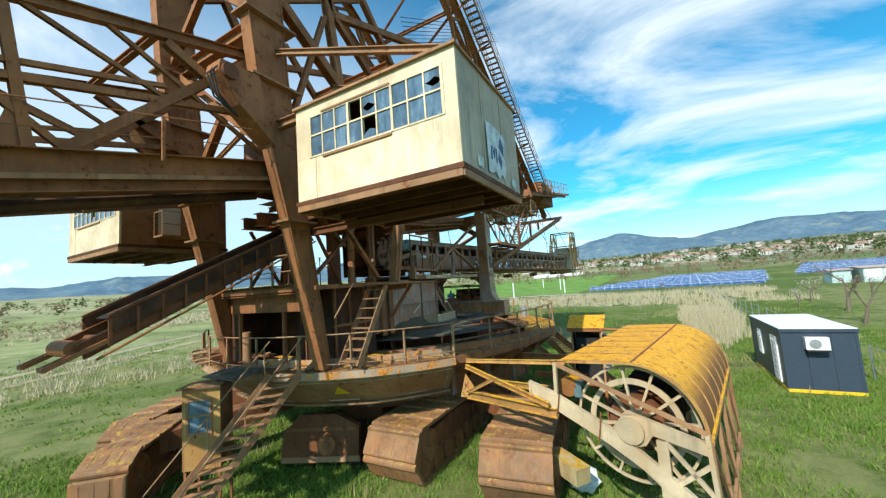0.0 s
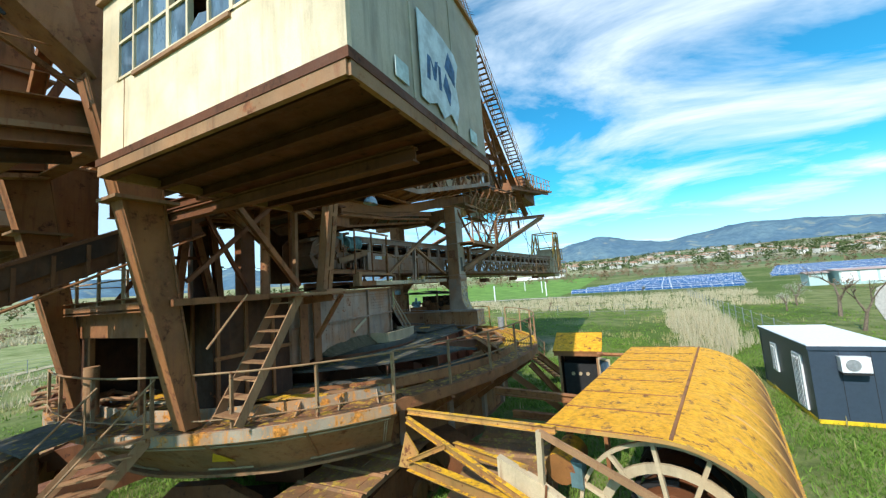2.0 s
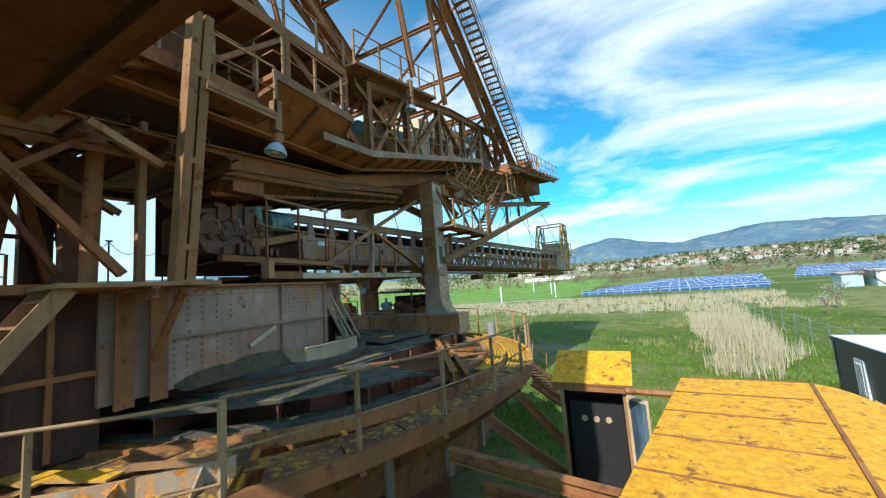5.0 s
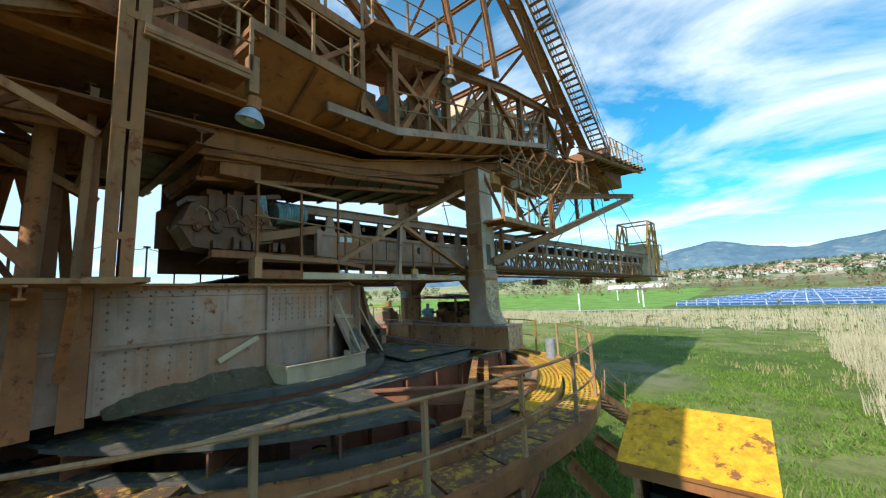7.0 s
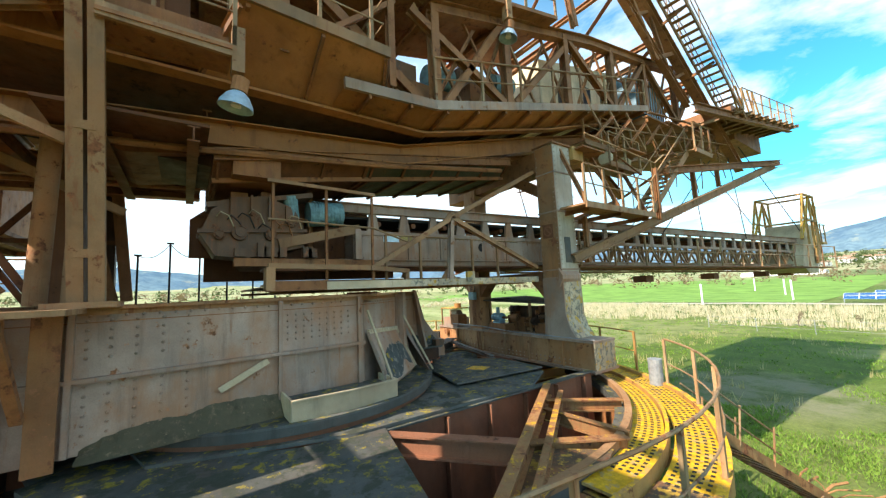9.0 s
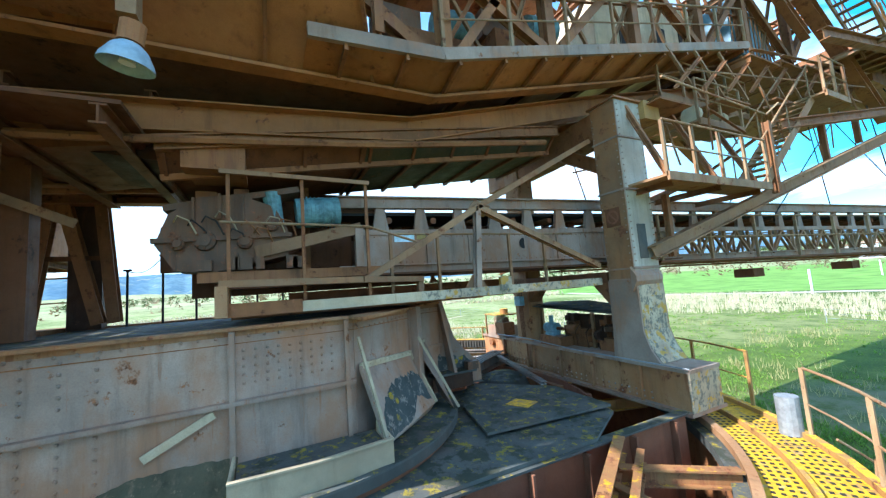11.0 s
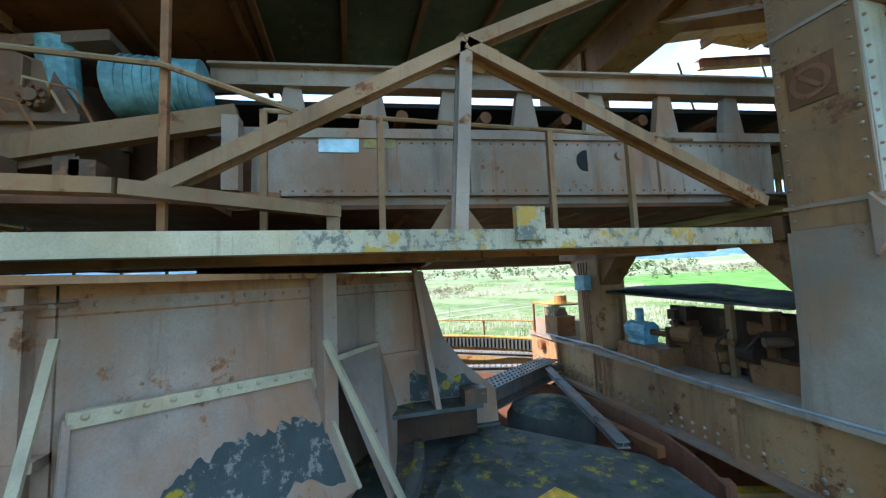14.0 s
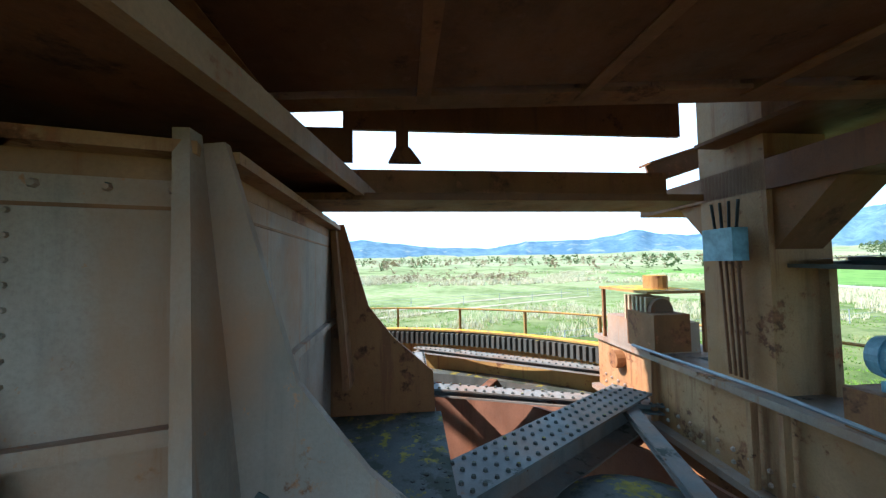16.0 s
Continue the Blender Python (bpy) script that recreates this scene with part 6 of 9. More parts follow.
def make_tower():
    t = thing("support_tower", (XC, 8, 3.6), "tall rusty steel tower legs and cross beams of the excavator", "tower")
    prof = [(7.62, 3.5), (7.88, 3.5), (7.26, 7.7), (6.95, 10.0), (6.72, 11.8), (6.55, 14.4), (6.0, 22), (5.0, 22), (5.53, 13.6), (5.8, 11.4), (6.09, 9.9), (6.62, 7.7)]
    for s in (-1, 1):
        x = XC + s * 2.3
        leg = Geo().prism(prof, "x", x - 0.17, x + 0.17).part("leg", BROWN, t)
        k = len(prof)
        for i in (1, 2, 3, 4, 5, 7, 8, 9, 10, 11):
            p, q = prof[i], prof[(i + 1) % k]
            Geo().beam((x, *p), (x, *q), 0.4, 0.04, (0, 1, 0.2)).part("flange_plate", BROWN, leg)
        for y0, y1, z in ((6.45, 7.45, 7.72), (5.55, 7.05, 11.5), (5.4, 6.95, 13.3)):
            Geo().box(x - 0.34, x + 0.34, y0, y1, z, z + 0.06).part("splice_flange", BEAM, leg)
        br = Geo().prism([(5.9, 10.7), (5.75, 11.5), (4.75, 11.45), (4.7, 11.15), (5.2, 10.5), (6.2, 9.7)], "x", x - 0.3, x + 0.3).part("bracket", BROWN, t, "rusty hinge bracket")
        Geo().cyl((x - 0.4, 4.95, 11.2), (x + 0.4, 4.95, 11.2), 0.2, 16).part("pin", DARKBROWN, br)
        for i in range(3):
            Geo().tube([(x + 0.1 * i, 4.8, 11.4), (x + 0.12 * i, 4.6, 11.1), (x + 0.1 * i, 4.75, 10.6), (x + 0.2, 5.2, 10.2)], 0.025).part("hose", BLACK, br)
        # struts that rise to the mast head, and down to the rear
        for p, q, w in (((x, 6.7, 14.3), (x, 9.1, 12.6), 0.3), ((x, 8.5, 15.8), (x, 9.05, 12.0), 0.26), ((x, 9.05, 12.0), (x, 9.1, 9.8), 0.24), ((x, 8.4, 15.0), (x, 7.0, 11.0), 0.16),
                        ((x, 8.8, 15.3), (x, 16.8, 18.2), 0.24), ((x, 10.4, 17.0), (x, 12.1, 15.2), 0.22), ((x, 12.1, 15.2), (x, 16.5, 12.4), 0.22), ((x, 6.5, 16.5), (x, 16.0, 23), 0.25), ((x, 8.8, 15.3), (x, 16.4, 10.0), 0.2),
                        ((x, 6.0, 20.5), (x, 8.8, 15.3), 0.26), ((x, 8.3, 8.6), (x, 10.5, 6.1), 0.13)):
            if s > 0 or min(p[2], q[2]) > 6.5:
                Geo().ibeam(p, q, w, w, (1, 0, 0)).part("strut", BROWN, t)
    for p, q in (((-8.9, 7.9, 6.3), (-8.9, 10.3, 8.5)), ((-10.4, 9.0, 8.4), (-10.4, 10.4, 6.0)), ((-12.9, 9.9, 8.3), (-12.9, 8.3, 6.0)), ((-12.9, 8.4, 8.2), (-12.9, 9.7, 6.0)), ((-13.2, 8.2, 7.3), (-13.2, 11.0, 7.3))):
        Geo().ibeam(p, q, 0.09, 0.1, (1, 0, 0), 0.012).part("thin_brace", DARKBROWN, t)
    for p, q in (((10.25, 8.95), (10.95, 5.98)), ((10.87, 9.3), (11.2, 5.98)), ((9.7, 9.7), (11.4, 8.5)), ((9.9, 6.0), (10.2, 8.5))):
        Geo().ibeam((-13.1, *p), (-13.1, *q), 0.2, 0.22, (1, 0, 0)).part("rear_strut", BROWN, t)
    for y, z, h in ((7.5, 5.9, 0.3), (6.9, 9.3, 0.5), (6.2, 13.5, 0.4), (5.8, 17, 0.35), (9.0, 12.2, 0.3), (12.1, 15.2, 0.25)):
        Geo().ibeam((XC - 2.3, y, z), (XC + 2.3, y, z), 0.3, h).part("cross_beam", BROWN, t)
    for s in (-1, 1):
        Geo().ibeam((XC - s * 2.2, 6.6, 9.6), (XC + s * 2.2, 6.1, 13.4), 0.2, 0.24, (0, 1, 0)).part("brace", BROWN, t)
        Geo().ibeam((XC - s * 2.2, 5.9, 13.6), (XC + s * 2.2, 5.7, 17), 0.18, 0.2, (0, 1, 0)).part("brace", BROWN, t)
    # outrigger beams that carry the cabins
    for s in (-1, 1):
        xa, xb = XC + s * 2.3, XC + s * 7.9
        for y in (6.4, 8.7):
            Geo().ibeam((xa, y, 10.4), (xb, y, 10.3), 0.2, 0.24).part("outrigger", BEAM, t)
            Geo().ibeam((xa, y, 12.6), (xb, y, 10.5), 0.14, 0.16).part("outrigger_stay", BEAM, t)
        Geo().ibeam((xa, 7.4, 7.5), (xb, 7.4, 7.5), 0.16, 0.2).part("outrigger", DARKBROWN, t)
    for y in (12.0,):
        for i in range(7):
            Geo().cyl((-7.9 - i * 0.12, 12.0 + i * 0.25, 17), (-8.1, 24 + 0.3 * i, 24), 0.014, 5).part("stay_rope", BLACK, t)
    return t


make_tower()


def make_wheel_boom():
    """The boom that carries the digging end, sloping down to -y."""
    t = thing("digging_boom", (XC, 4, 7.5), "rusty lattice boom with box chords and walkway rails", "boom")
    sl = 0.21

    def at(x, y, dz=0.0):
        return (x, y, 9.1 + sl * (y - 6.5) + dz)
    for s in (-1, 1):
        x = XC + s * 1.9
        Geo().ibeam(at(x, 7, 0.0 if s > 0 else 0.2), at(x, -9, 0.0 if s > 0 else 0.2), 0.42, 0.78 if s > 0 else 0.4).part("lower_chord", BROWN, t)
        Geo().beam(at(x + s * 0.02, 7, -0.1), at(x + s * 0.02, -9, -0.1), 0.3, 0.1).part("chord_rib", BEAM, t)
        Geo().ibeam((x, 6.0, 12.4), (x, -2.2, 10.2), 0.2, 0.24).part("upper_chord", BROWN, t)
        Geo().ibeam((x, -2.2, 10.2), (x, -9, 7.6), 0.26, 0.3).part("upper_chord", BROWN, t)
        for p, q, w in (((1.5, 11.22), (3.95, 10.3), 0.09), ((-0.4, 9.5), (3.95, 10.6), 0.1), ((-0.4, 9.28), (6.2, 10.75), 0.14), ((2.25, 8.6), (5.8, 12.1), 0.2), ((0.2, 9.8), (2.6, 8.95), 0.08),
                        ((3.9, 11.65), (6.55, 10.3), 0.2), ((1.5, 11.0), (1.85, 8.55), 0.16), ((2.8, 11.5), (6.4, 9.6), 0.09), ((-0.2, 10.7), (2.25, 8.7), 0.12), ((-2.2, 10.2), (-0.1, 8.1), 0.14), ((-2.2, 10.2), (-4.2, 7.2), 0.14), ((-6.0, 8.8), (-4.3, 7.2), 0.12)):
            Geo().ibeam((x, *p), (x, *q), w, w, (1, 0, 0), 0.015).part("diagonal", BROWN, t)
        Geo().prism([(y, 9.1 + sl * (y - 6.5) + dz) for y, dz in ((2.0, 0.35), (1.4, 0.35), (1.6, 1.1), (1.75, 1.1))], "x", x - 0.02, x + 0.02).part("gusset", BROWN, t)
        railing(t, [at(x + s * 0.45, 6.2, 0.2), at(x + s * 0.45, -9, 0.2)], 0.95, 2.4, mat=BROWN, r=0.014)
    for i in range(7):
        y = 5.9 - 2.2 * i
        Geo().ibeam(at(XC - 1.9, y, -0.1), at(XC + 1.9, y, -0.1), 0.2, 0.3).part("cross_beam", BROWN, t)
        Geo().ibeam((XC - 1.9, y, 12.3 + (y - 5.9) * 0.27), (XC + 1.9, y, 12.3 + (y - 5.9) * 0.27), 0.14, 0.18).part("cross_beam", BROWN, t)
    for dx in (-1.75, -0.7, 0.7, 1.75):
        Geo().ibeam(at(XC + dx, 6, -0.14), at(XC + dx, -9, -0.14), 0.14, 0.22).part("stringer", DARKBROWN, t)
    Geo().tube([at(XC + 1.6, 6.2, -0.48), at(XC + 1.6, -9, -0.75)], 0.13, 10).part("feed_pipe", SHADEDARK, t)
    return t


make_wheel_boom()


def make_chute_conveyor():
    t = thing("inclined_conveyor", (XC, 5, 5), "dark rusty inclined belt conveyor with a forked lower end", "conveyor")
    a, b = (-10.7, 2.9, 5.0), (-10.9, 9.0, 7.88)
    for dx in (-0.6, 0.6):
        Geo().ibeam((a[0] + dx, a[1], a[2] - 0.12), (b[0] + dx, b[1], b[2] - 0.12), 0.12, 0.34).part("side_beam", DARKBROWN, t)
        Geo().beam((a[0] + dx * 1.12, a[1] + 0.45, a[2] + 0.36), (b[0] + dx * 1.12, b[1], b[2] + 0.2), 0.03, 0.34).part("skirt_board", SHADEDARK, t)
        Geo().beam((a[0] + dx * 1.15, a[1] + 0.4, a[2] + 0.56), (b[0] + dx * 1.15, b[1], b[2] + 0.4), 0.1, 0.06).part("top_angle", DARKBROWN, t)
        Geo().tube([(a[0] + dx * 1.3, a[1] + 0.2, a[2] - 0.3), (b[0] + dx * 1.3, b[1], b[2] - 0.34)], 0.03).part("pull_wire_tube", BROWN, t)
    Geo().beam((a[0], a[1] + 0.6, a[2] + 0.5), (b[0], b[1], b[2] + 0.12), 1.0, 0.03).part("belt", BLACK, t)
    for i in range(12):
        p = lerp(a, b, (i + 0.9) / 12.4)
        Geo().cyl((p[0] - 0.55, p[1], p[2] - 0.12), (p[0] + 0.55, p[1], p[2] - 0.12), 0.07, 8).part("idler", DARKBROWN, t)
        Geo().beam((p[0] - 0.6, p[1], p[2] - 0.3), (p[0] + 0.6, p[1], p[2] - 0.3), 0.06, 0.06).part("cross_bar", DARKBROWN, t)
        for s in (-1, 1):
            Geo().beam((p[0] + s * 0.7, p[1], p[2] - 0.28), (p[0] + s * 0.7, p[1], p[2] + 0.3), 0.04, 0.06).part("idler_bracket", DARKBROWN, t)
    Geo().cyl((a[0] - 0.5, a[1] - 0.05, a[2] - 0.05), (a[0] + 0.5, a[1] - 0.05, a[2] - 0.05), 0.17, 14).part("tail_drum", BROWN, t)
    for s in (-1, 1):
        for w in (0.5, 0.72):
            Geo().beam((a[0] + s * w, a[1] + 0.4, a[2] + 0.05), (a[0] + s * w, a[1] - 0.55, a[2] - 0.36), 0.05, 0.09).part("take_up_fork", BROWN, t)
        Geo().beam((a[0] + s * 0.46, a[1] - 0.53, a[2] - 0.35), (a[0] + s * 0.76, a[1] - 0.53, a[2] - 0.35), 0.06, 0.09).part("fork_end", BROWN, t)


make_chute_conveyor()


def make_engine_house():
    t = thing("engine_house", (XC, 8.8, 3.5), "dark red-brown sheet steel house under a roof walkway", "machine house")
    # near-black walls, shade below the roof walkway painted in as colour
    Geo().box(-13.4, -8.7, 9.35, 10.3, 3.5, 5.82).part("wall_box", SHADEDARK, t)
    Geo().box(-8.74, -8.7, 8.3, 9.35, 3.5, 5.82).part("side_sheet", SHADEDARK, t)
    Geo().box(-13.4, -13.36, 7.7, 9.35, 3.5, 5.82).part("side_sheet", SHADEDARK, t)
    Geo().box(-10.2, -8.74, 8.3, 8.34, 3.5, 5.82).part("front_sheet", SHADEDARK, t)
    Geo().box(-13.36, -12.6, 7.7, 7.74, 3.5, 5.82).part("front_sheet", SHADEDARK, t)
    Geo().box(-13.4, -8.7, 7.66, 7.7, 5.2, 5.82).part("front_header", BROWN, t)
    Geo().box(-13.7, -8.3, 7.35, 10.4, 5.82, 5.95).part("roof", BROWN, t)
    for x in (-12.55, -10.25):
        Geo().box(x, x + 0.1, 7.66, 7.76, 3.5, 5.2).part("jamb", BROWN, t)
    Geo().cyl((-11.75, 7.45, 3.55), (-11.75, 7.45, 4.6), 0.14, 14).part("gas_bottle", BEAM, t, smooth=True)
    for x in (-9.9, -9.4):
        Geo().box(x, x + 0.06, 8.24, 8.3, 3.5, 5.82).part("wall_stiffener", BROWN, t)
    for y in (8.35, 9.0, 9.7):
        Geo().box(-8.7, -8.64, y, y + 0.07, 3.55, 5.82).part("wall_stiffener", BROWN, t)
    Geo().box(-8.7, -8.63, 8.32, 10.3, 4.6, 4.68).part("wall_stiffener", BROWN, t)
    railing(t, [(-13.6, 7.4, 5.95), (-9.2, 7.4, 5.95)], 1.0, 1.2)
    railing(t, [(-13.6, 7.4, 5.95), (-13.6, 10.3, 5.95)], 1.0, 1.2)
    st = thing("deck_stair", (-7.8, 8.6, 3.9), "short rusty steel stair from the ring deck to the girder", "stair")
    stairs(st, (-7.75, 7.95, 3.55), (-7.85, 9.55, 5.85), 0.7, (1, 0, 0), 8, BEAM, rail=False)
    Geo().tube([(-8.15, 7.85, 4.95), (-8.2, 8.75, 5.95)], 0.022).part("handrail", RAIL, st)
    Geo().box(-8.3, -7.3, 9.4, 11.3, 5.84, 5.9).part("landing", BEAM, st)
    Geo().ibeam((-8.3, 10.4, 5.7), (-7.3, 10.4, 5.75), 0.1, 0.16).part("landing_beam", BROWN, st)
    Geo().beam((-7.4, 10.8, 5.8), (-8.3, 10.8, 4.7), 0.08, 0.1, (0, 1, 0)).part("landing_brace", BROWN, st)


make_engine_house()


RUSTBAND = steel("rust_stained_top_edge", (0.36, 0.19, 0.09), amount=0.5, stained=0.7, seed=91)
CRUST = steel("dark_lichen_crust", (0.085, 0.095, 0.088), rust=(0.13, 0.13, 0.12), amount=0.2, rough=0.9, lichen=0.0, seed=51, stained=0.0)


MOSS = steel("brown_green_moss", (0.10, 0.088, 0.05), rust=(0.12, 0.085, 0.05), amount=0.5, rough=0.95, stained=0.2, stain=(0.16, 0.12, 0.07), seed=57)


def rosettes(m):
    """Round yellow lichen growths on the crust."""
    n, l = m.node_tree.nodes, m.node_tree.links
    b = n["Principled BSDF"]
    src = b.inputs["Base Color"].links[0].from_socket
    g = n.new("ShaderNodeNewGeometry")
    v = n.new("ShaderNodeTexVoronoi")
    v.inputs["Scale"].default_value = 5.5
    l.new(g.outputs["Position"], v.inputs["Vector"])
    f = ramp(n, l, v.outputs["Distance"], 0.34, 0.26)
    f = times(n, l, f, ramp(n, l, noise_at(n, l, 2.2, 4, 0.6, seed=61), 0.47, 0.56))
    f = times(n, l, f, ramp(n, l, noise_at(n, l, 26, 5, 0.7, seed=63), 0.36, 0.5))
    hole = ramp(n, l, noise_at(n, l, 9, 8, 0.75, seed=67), 0.54, 0.6)
    c = mix(n, l, times(n, l, hole, 0.75), src, (0.30, 0.25, 0.20))
    c = mix(n, l, f, c, (0.36, 0.24, 0.02))
    l.new(c, b.inputs["Base Color"])


rosettes(CRUST)


def make_girder():
    """Plated box girder on the turntable."""
    t = thing("slewing_girder", (XC, 13, 4.1), "faded pink-beige riveted plate girder on the turntable", "girder")
    poly = [(-8.3, 10.3), (-8.3, 14.95), (-9.85, 16.28), (-10.6, 16.78), (-10.74, 17.26), (-13.1, 17.2), (-13.5, 16.3), (-13.5, 10.3)]
    k = len(poly)
    for i in range(k):
        p, q = poly[i], poly[(i + 1) % k]
        Geo().beam((*p, 5.0), (*q, 5.0), 0.03, 1.76).part("web_plate", PINK, t)
        if i < k - 1:
            Geo().beam((*p, 5.89), (*q, 5.89), 0.22, 0.04).part("top_flange", RUSTBAND, t)
            if i != 1:
                Geo().beam((*p, 5.01), (*q, 5.01), 0.24 if i == 0 else 0.12, 0.05).part("stiffener", PINK, t)
            Geo().beam((*p, 5.71), (*q, 5.71), 0.04, 0.012).part("seam_strip", BROWN, t)
            Geo().beam((*p, 5.84), (*q, 5.84), 0.036, 0.08).part("rusty_band", RUSTBAND, t)
            if i in (1, 2, 3):
                e = Vector((q[0] - p[0], q[1] - p[1], 0))
                o = Vector((e.y, -e.x, 0)).normalized() * 0.016
                g = Geo()
                for k2 in range(max(2, int(e.length / 0.15))):
                    c2 = Vector((*p, 5.77)) + e * ((k2 + 0.5) / int(e.length / 0.15 + 1e-6)) + o
                    g.cyl(c2, c2 + o.normalized() * 0.014, 0.016, 6, 0.01)
                for k2 in range(8):
                    for f2 in (0.06, 0.94):
                        c2 = Vector((*p, 5.2 + 0.07 * k2)) + e * f2 + o
                        g.cyl(c2, c2 + o.normalized() * 0.01, 0.010, 6, 0.007)
                tagged(g.part("rivets", PINK, t), kind="stuff")
    Geo().prism([(-8.36, 10.3), (-8.36, 14.9), (-9.9, 16.2), (-10.6, 16.7), (-13.1, 17.1), (-13.4, 16.3), (-13.4, 10.3)], "z", 5.84, 5.87).part("top_plate", DECK, t)
    for y in (10.55, 11.15, 13.5, 14.85):
        Geo().box(-8.32, -8.2, y - 0.03, y + 0.03, 4.14, 5.86).part("rib", PINK, t)
    for y0, y1 in ((10.45, 10.6), (10.9, 11.05)):
        Geo().box(-8.13, -8.09, y0 - 0.05, y1 + 0.05, 4.05, 5.88).part("rib_flange", BROWN, t)
    Geo().prism([(-9.78, 16.2), (-9.6, 16.32), (-9.66, 16.42), (-9.9, 16.3)], "z", 4.5, 5.9).part("corner_post", PINK, t)
    # sloped gusset with a cream flange along its foot
    Geo().beam((-8.24, 12.68, 4.6), (-8.24, 13.32, 4.93), 0.03, 0.09).part("diagonal_flat", WHITEBEAM, t)
    # flared foot panel below the riveted strip, its lower half under dark lichen
    ap, aq, bp, bq = Vector((-8.86, 15.12, 5.18)), Vector((-9.76, 16.2, 5.10)), Vector((-8.42, 15.34, 4.2)), Vector((-9.55, 16.55, 4.25))
    nrm = (aq - ap).cross(bp - ap).normalized()
    nrm = nrm if nrm.x > 0 else -nrm
    Geo().add([ap, aq, bq, bp, ap - nrm * 0.03, aq - nrm * 0.03, bq - nrm * 0.03, bp - nrm * 0.03], [(0, 1, 2, 3), (4, 5, 6, 7), (0, 1, 5, 4), (1, 2, 6, 5), (2, 3, 7, 6), (3, 0, 4, 7)]).part("foot_panel", PINK, t)
    rag = random.Random(8)
    top = [0.92, 0.62, 0.52, 0.46, 0.38, 0.36, 0.33, 0.3, 0.36, 0.33, 0.30, 0.36, 0.42]
    crust = [ap.lerp(aq, 0.04 + 0.92 * i / 72).lerp(bp.lerp(bq, 0.04 + 0.92 * i / 72), float(np.interp(i / 6, range(13), top)) + 0.07 * noise.noise((i * 0.35, 3, 1)) + rag.uniform(-0.012, 0.012)) + nrm * 0.004 for i in range(73)]
    end = [0.97, 0.98, 0.97, 0.98, 0.97, 0.98, 0.96, 0.9, 0.8, 0.72, 0.76, 0.88, 0.9]
    low = [ap.lerp(aq, 0.04 + 0.92 * i / 72).lerp(bp.lerp(bq, 0.04 + 0.92 * i / 72), min(0.99, float(np.interp(i / 6, range(13), end)) + 0.02 * noise.noise((i * 0.4, 9, 1)))) + nrm * 0.004 for i in range(73)]
    Geo().add(crust + low, [(i, i + 1, 74 + i, 73 + i) for i in range(72)]).part("lichen_crust", CRUST, t, "dark lichen crust with yellow rosettes")
    Geo().beam(ap + nrm * 0.02, aq + nrm * 0.02, 0.05, 0.08).part("apron_strip", WHITEBEAM, t, "whitish riveted strip")
    Geo().beam(aq + nrm * 0.015, bq + nrm * 0.015, 0.03, 0.06, nrm).part("apron_strip", WHITEBEAM, t, "whitish riveted strip")
    Geo().beam(ap + nrm * 0.012, bp + nrm * 0.012, 0.03, 0.05, nrm).part("apron_strip", PINK, t)
    Geo().add([tuple(bp), tuple(bq), (-9.6, 16.45, 4.1), (-8.6, 15.2, 4.1)], [(0, 1, 2, 3)]).part("foot_cheek", PINK, t)
    g = Geo()
    for i in range(11):
        p = ap.lerp(aq, (i + 0.5) / 11) + nrm * 0.045
        g.cyl(p, p + nrm * 0.018, 0.022, 6, 0.014)
        p = aq.lerp(bq, (i + 0.5) / 11) + nrm * 0.03
        g.cyl(p, p + nrm * 0.014, 0.018, 6, 0.012)
    tagged(g.part("rivets", WHITEBEAM, t), kind="stuff")
    # second foot panel beyond the corner post
    Geo().add([(-9.84, 16.36, 5.16), (-10.5, 16.82, 5.15), (-10.6, 17.0, 4.5), (-10.3, 16.95, 4.15), (-9.35, 16.8, 4.15)], [(0, 1, 2, 3, 4)]).part("foot_panel", PINK, t)
    Geo().beam((-9.84, 16.35, 5.17), (-10.5, 16.8, 5.16), 0.03, 0.06).part("apron_strip", WHITEBEAM, t)
    bolt_rows(t, BROWN, [(-9.9 - 0.13 * i, 16.36 + 0.09 * i, 5.17) for i in range(5)], "-y", 0.018)
    # thin bars propped against the wall
    Geo().beam((-9.62, 16.33, 5.38), (-9.36, 16.9, 4.15), 0.045, 0.04).part("prop_bar", WHITEBEAM, t)
    Geo().beam((-8.8, 15.1, 5.6), (-8.1, 15.28, 4.3), 0.04, 0.035).part("prop_bar", WHITEBEAM, t)
    # two nose fins with ribs, bolts and a mossy floor between
    for x, mat in ((-10.72, PINK), (-13.05, BROWN)):
        fin = Geo().prism([(17.24, 4.1), (17.24, 5.92), (17.34, 5.93), (17.57, 5.14), (17.8, 4.84), (18.18, 4.5), (18.2, 4.1)], "x", x - 0.02, x + 0.02).part("nose_fin", mat, t)
        Geo().add([(x + 0.02, 17.22, 5.95), (x + 0.02, 17.27, 5.95), (x + 0.09, 17.27, 5.95), (x + 0.09, 17.22, 5.95), (x + 0.02, 17.38, 4.46), (x + 0.02, 17.44, 4.46), (x + 0.34, 17.44, 4.46), (x + 0.34, 17.38, 4.46)],
                  [(0, 1, 2, 3), (4, 5, 6, 7), (0, 1, 5, 4), (1, 2, 6, 5), (2, 3, 7, 6), (3, 0, 4, 7)]).part("fin_rib", mat, fin)
        for y in (16.97, 17.06):
            for z in (5.30, 5.39):
                Geo().cyl((x + 0.03, y, z), (x + 0.05, y, z), 0.011, 6).part("bolt", mat, fin)
        if x < -12:
            Geo().box(x - 0.02, x + 0.02, 16.3, 17.24, 4.1, 5.96).part("fin_root", mat, fin)
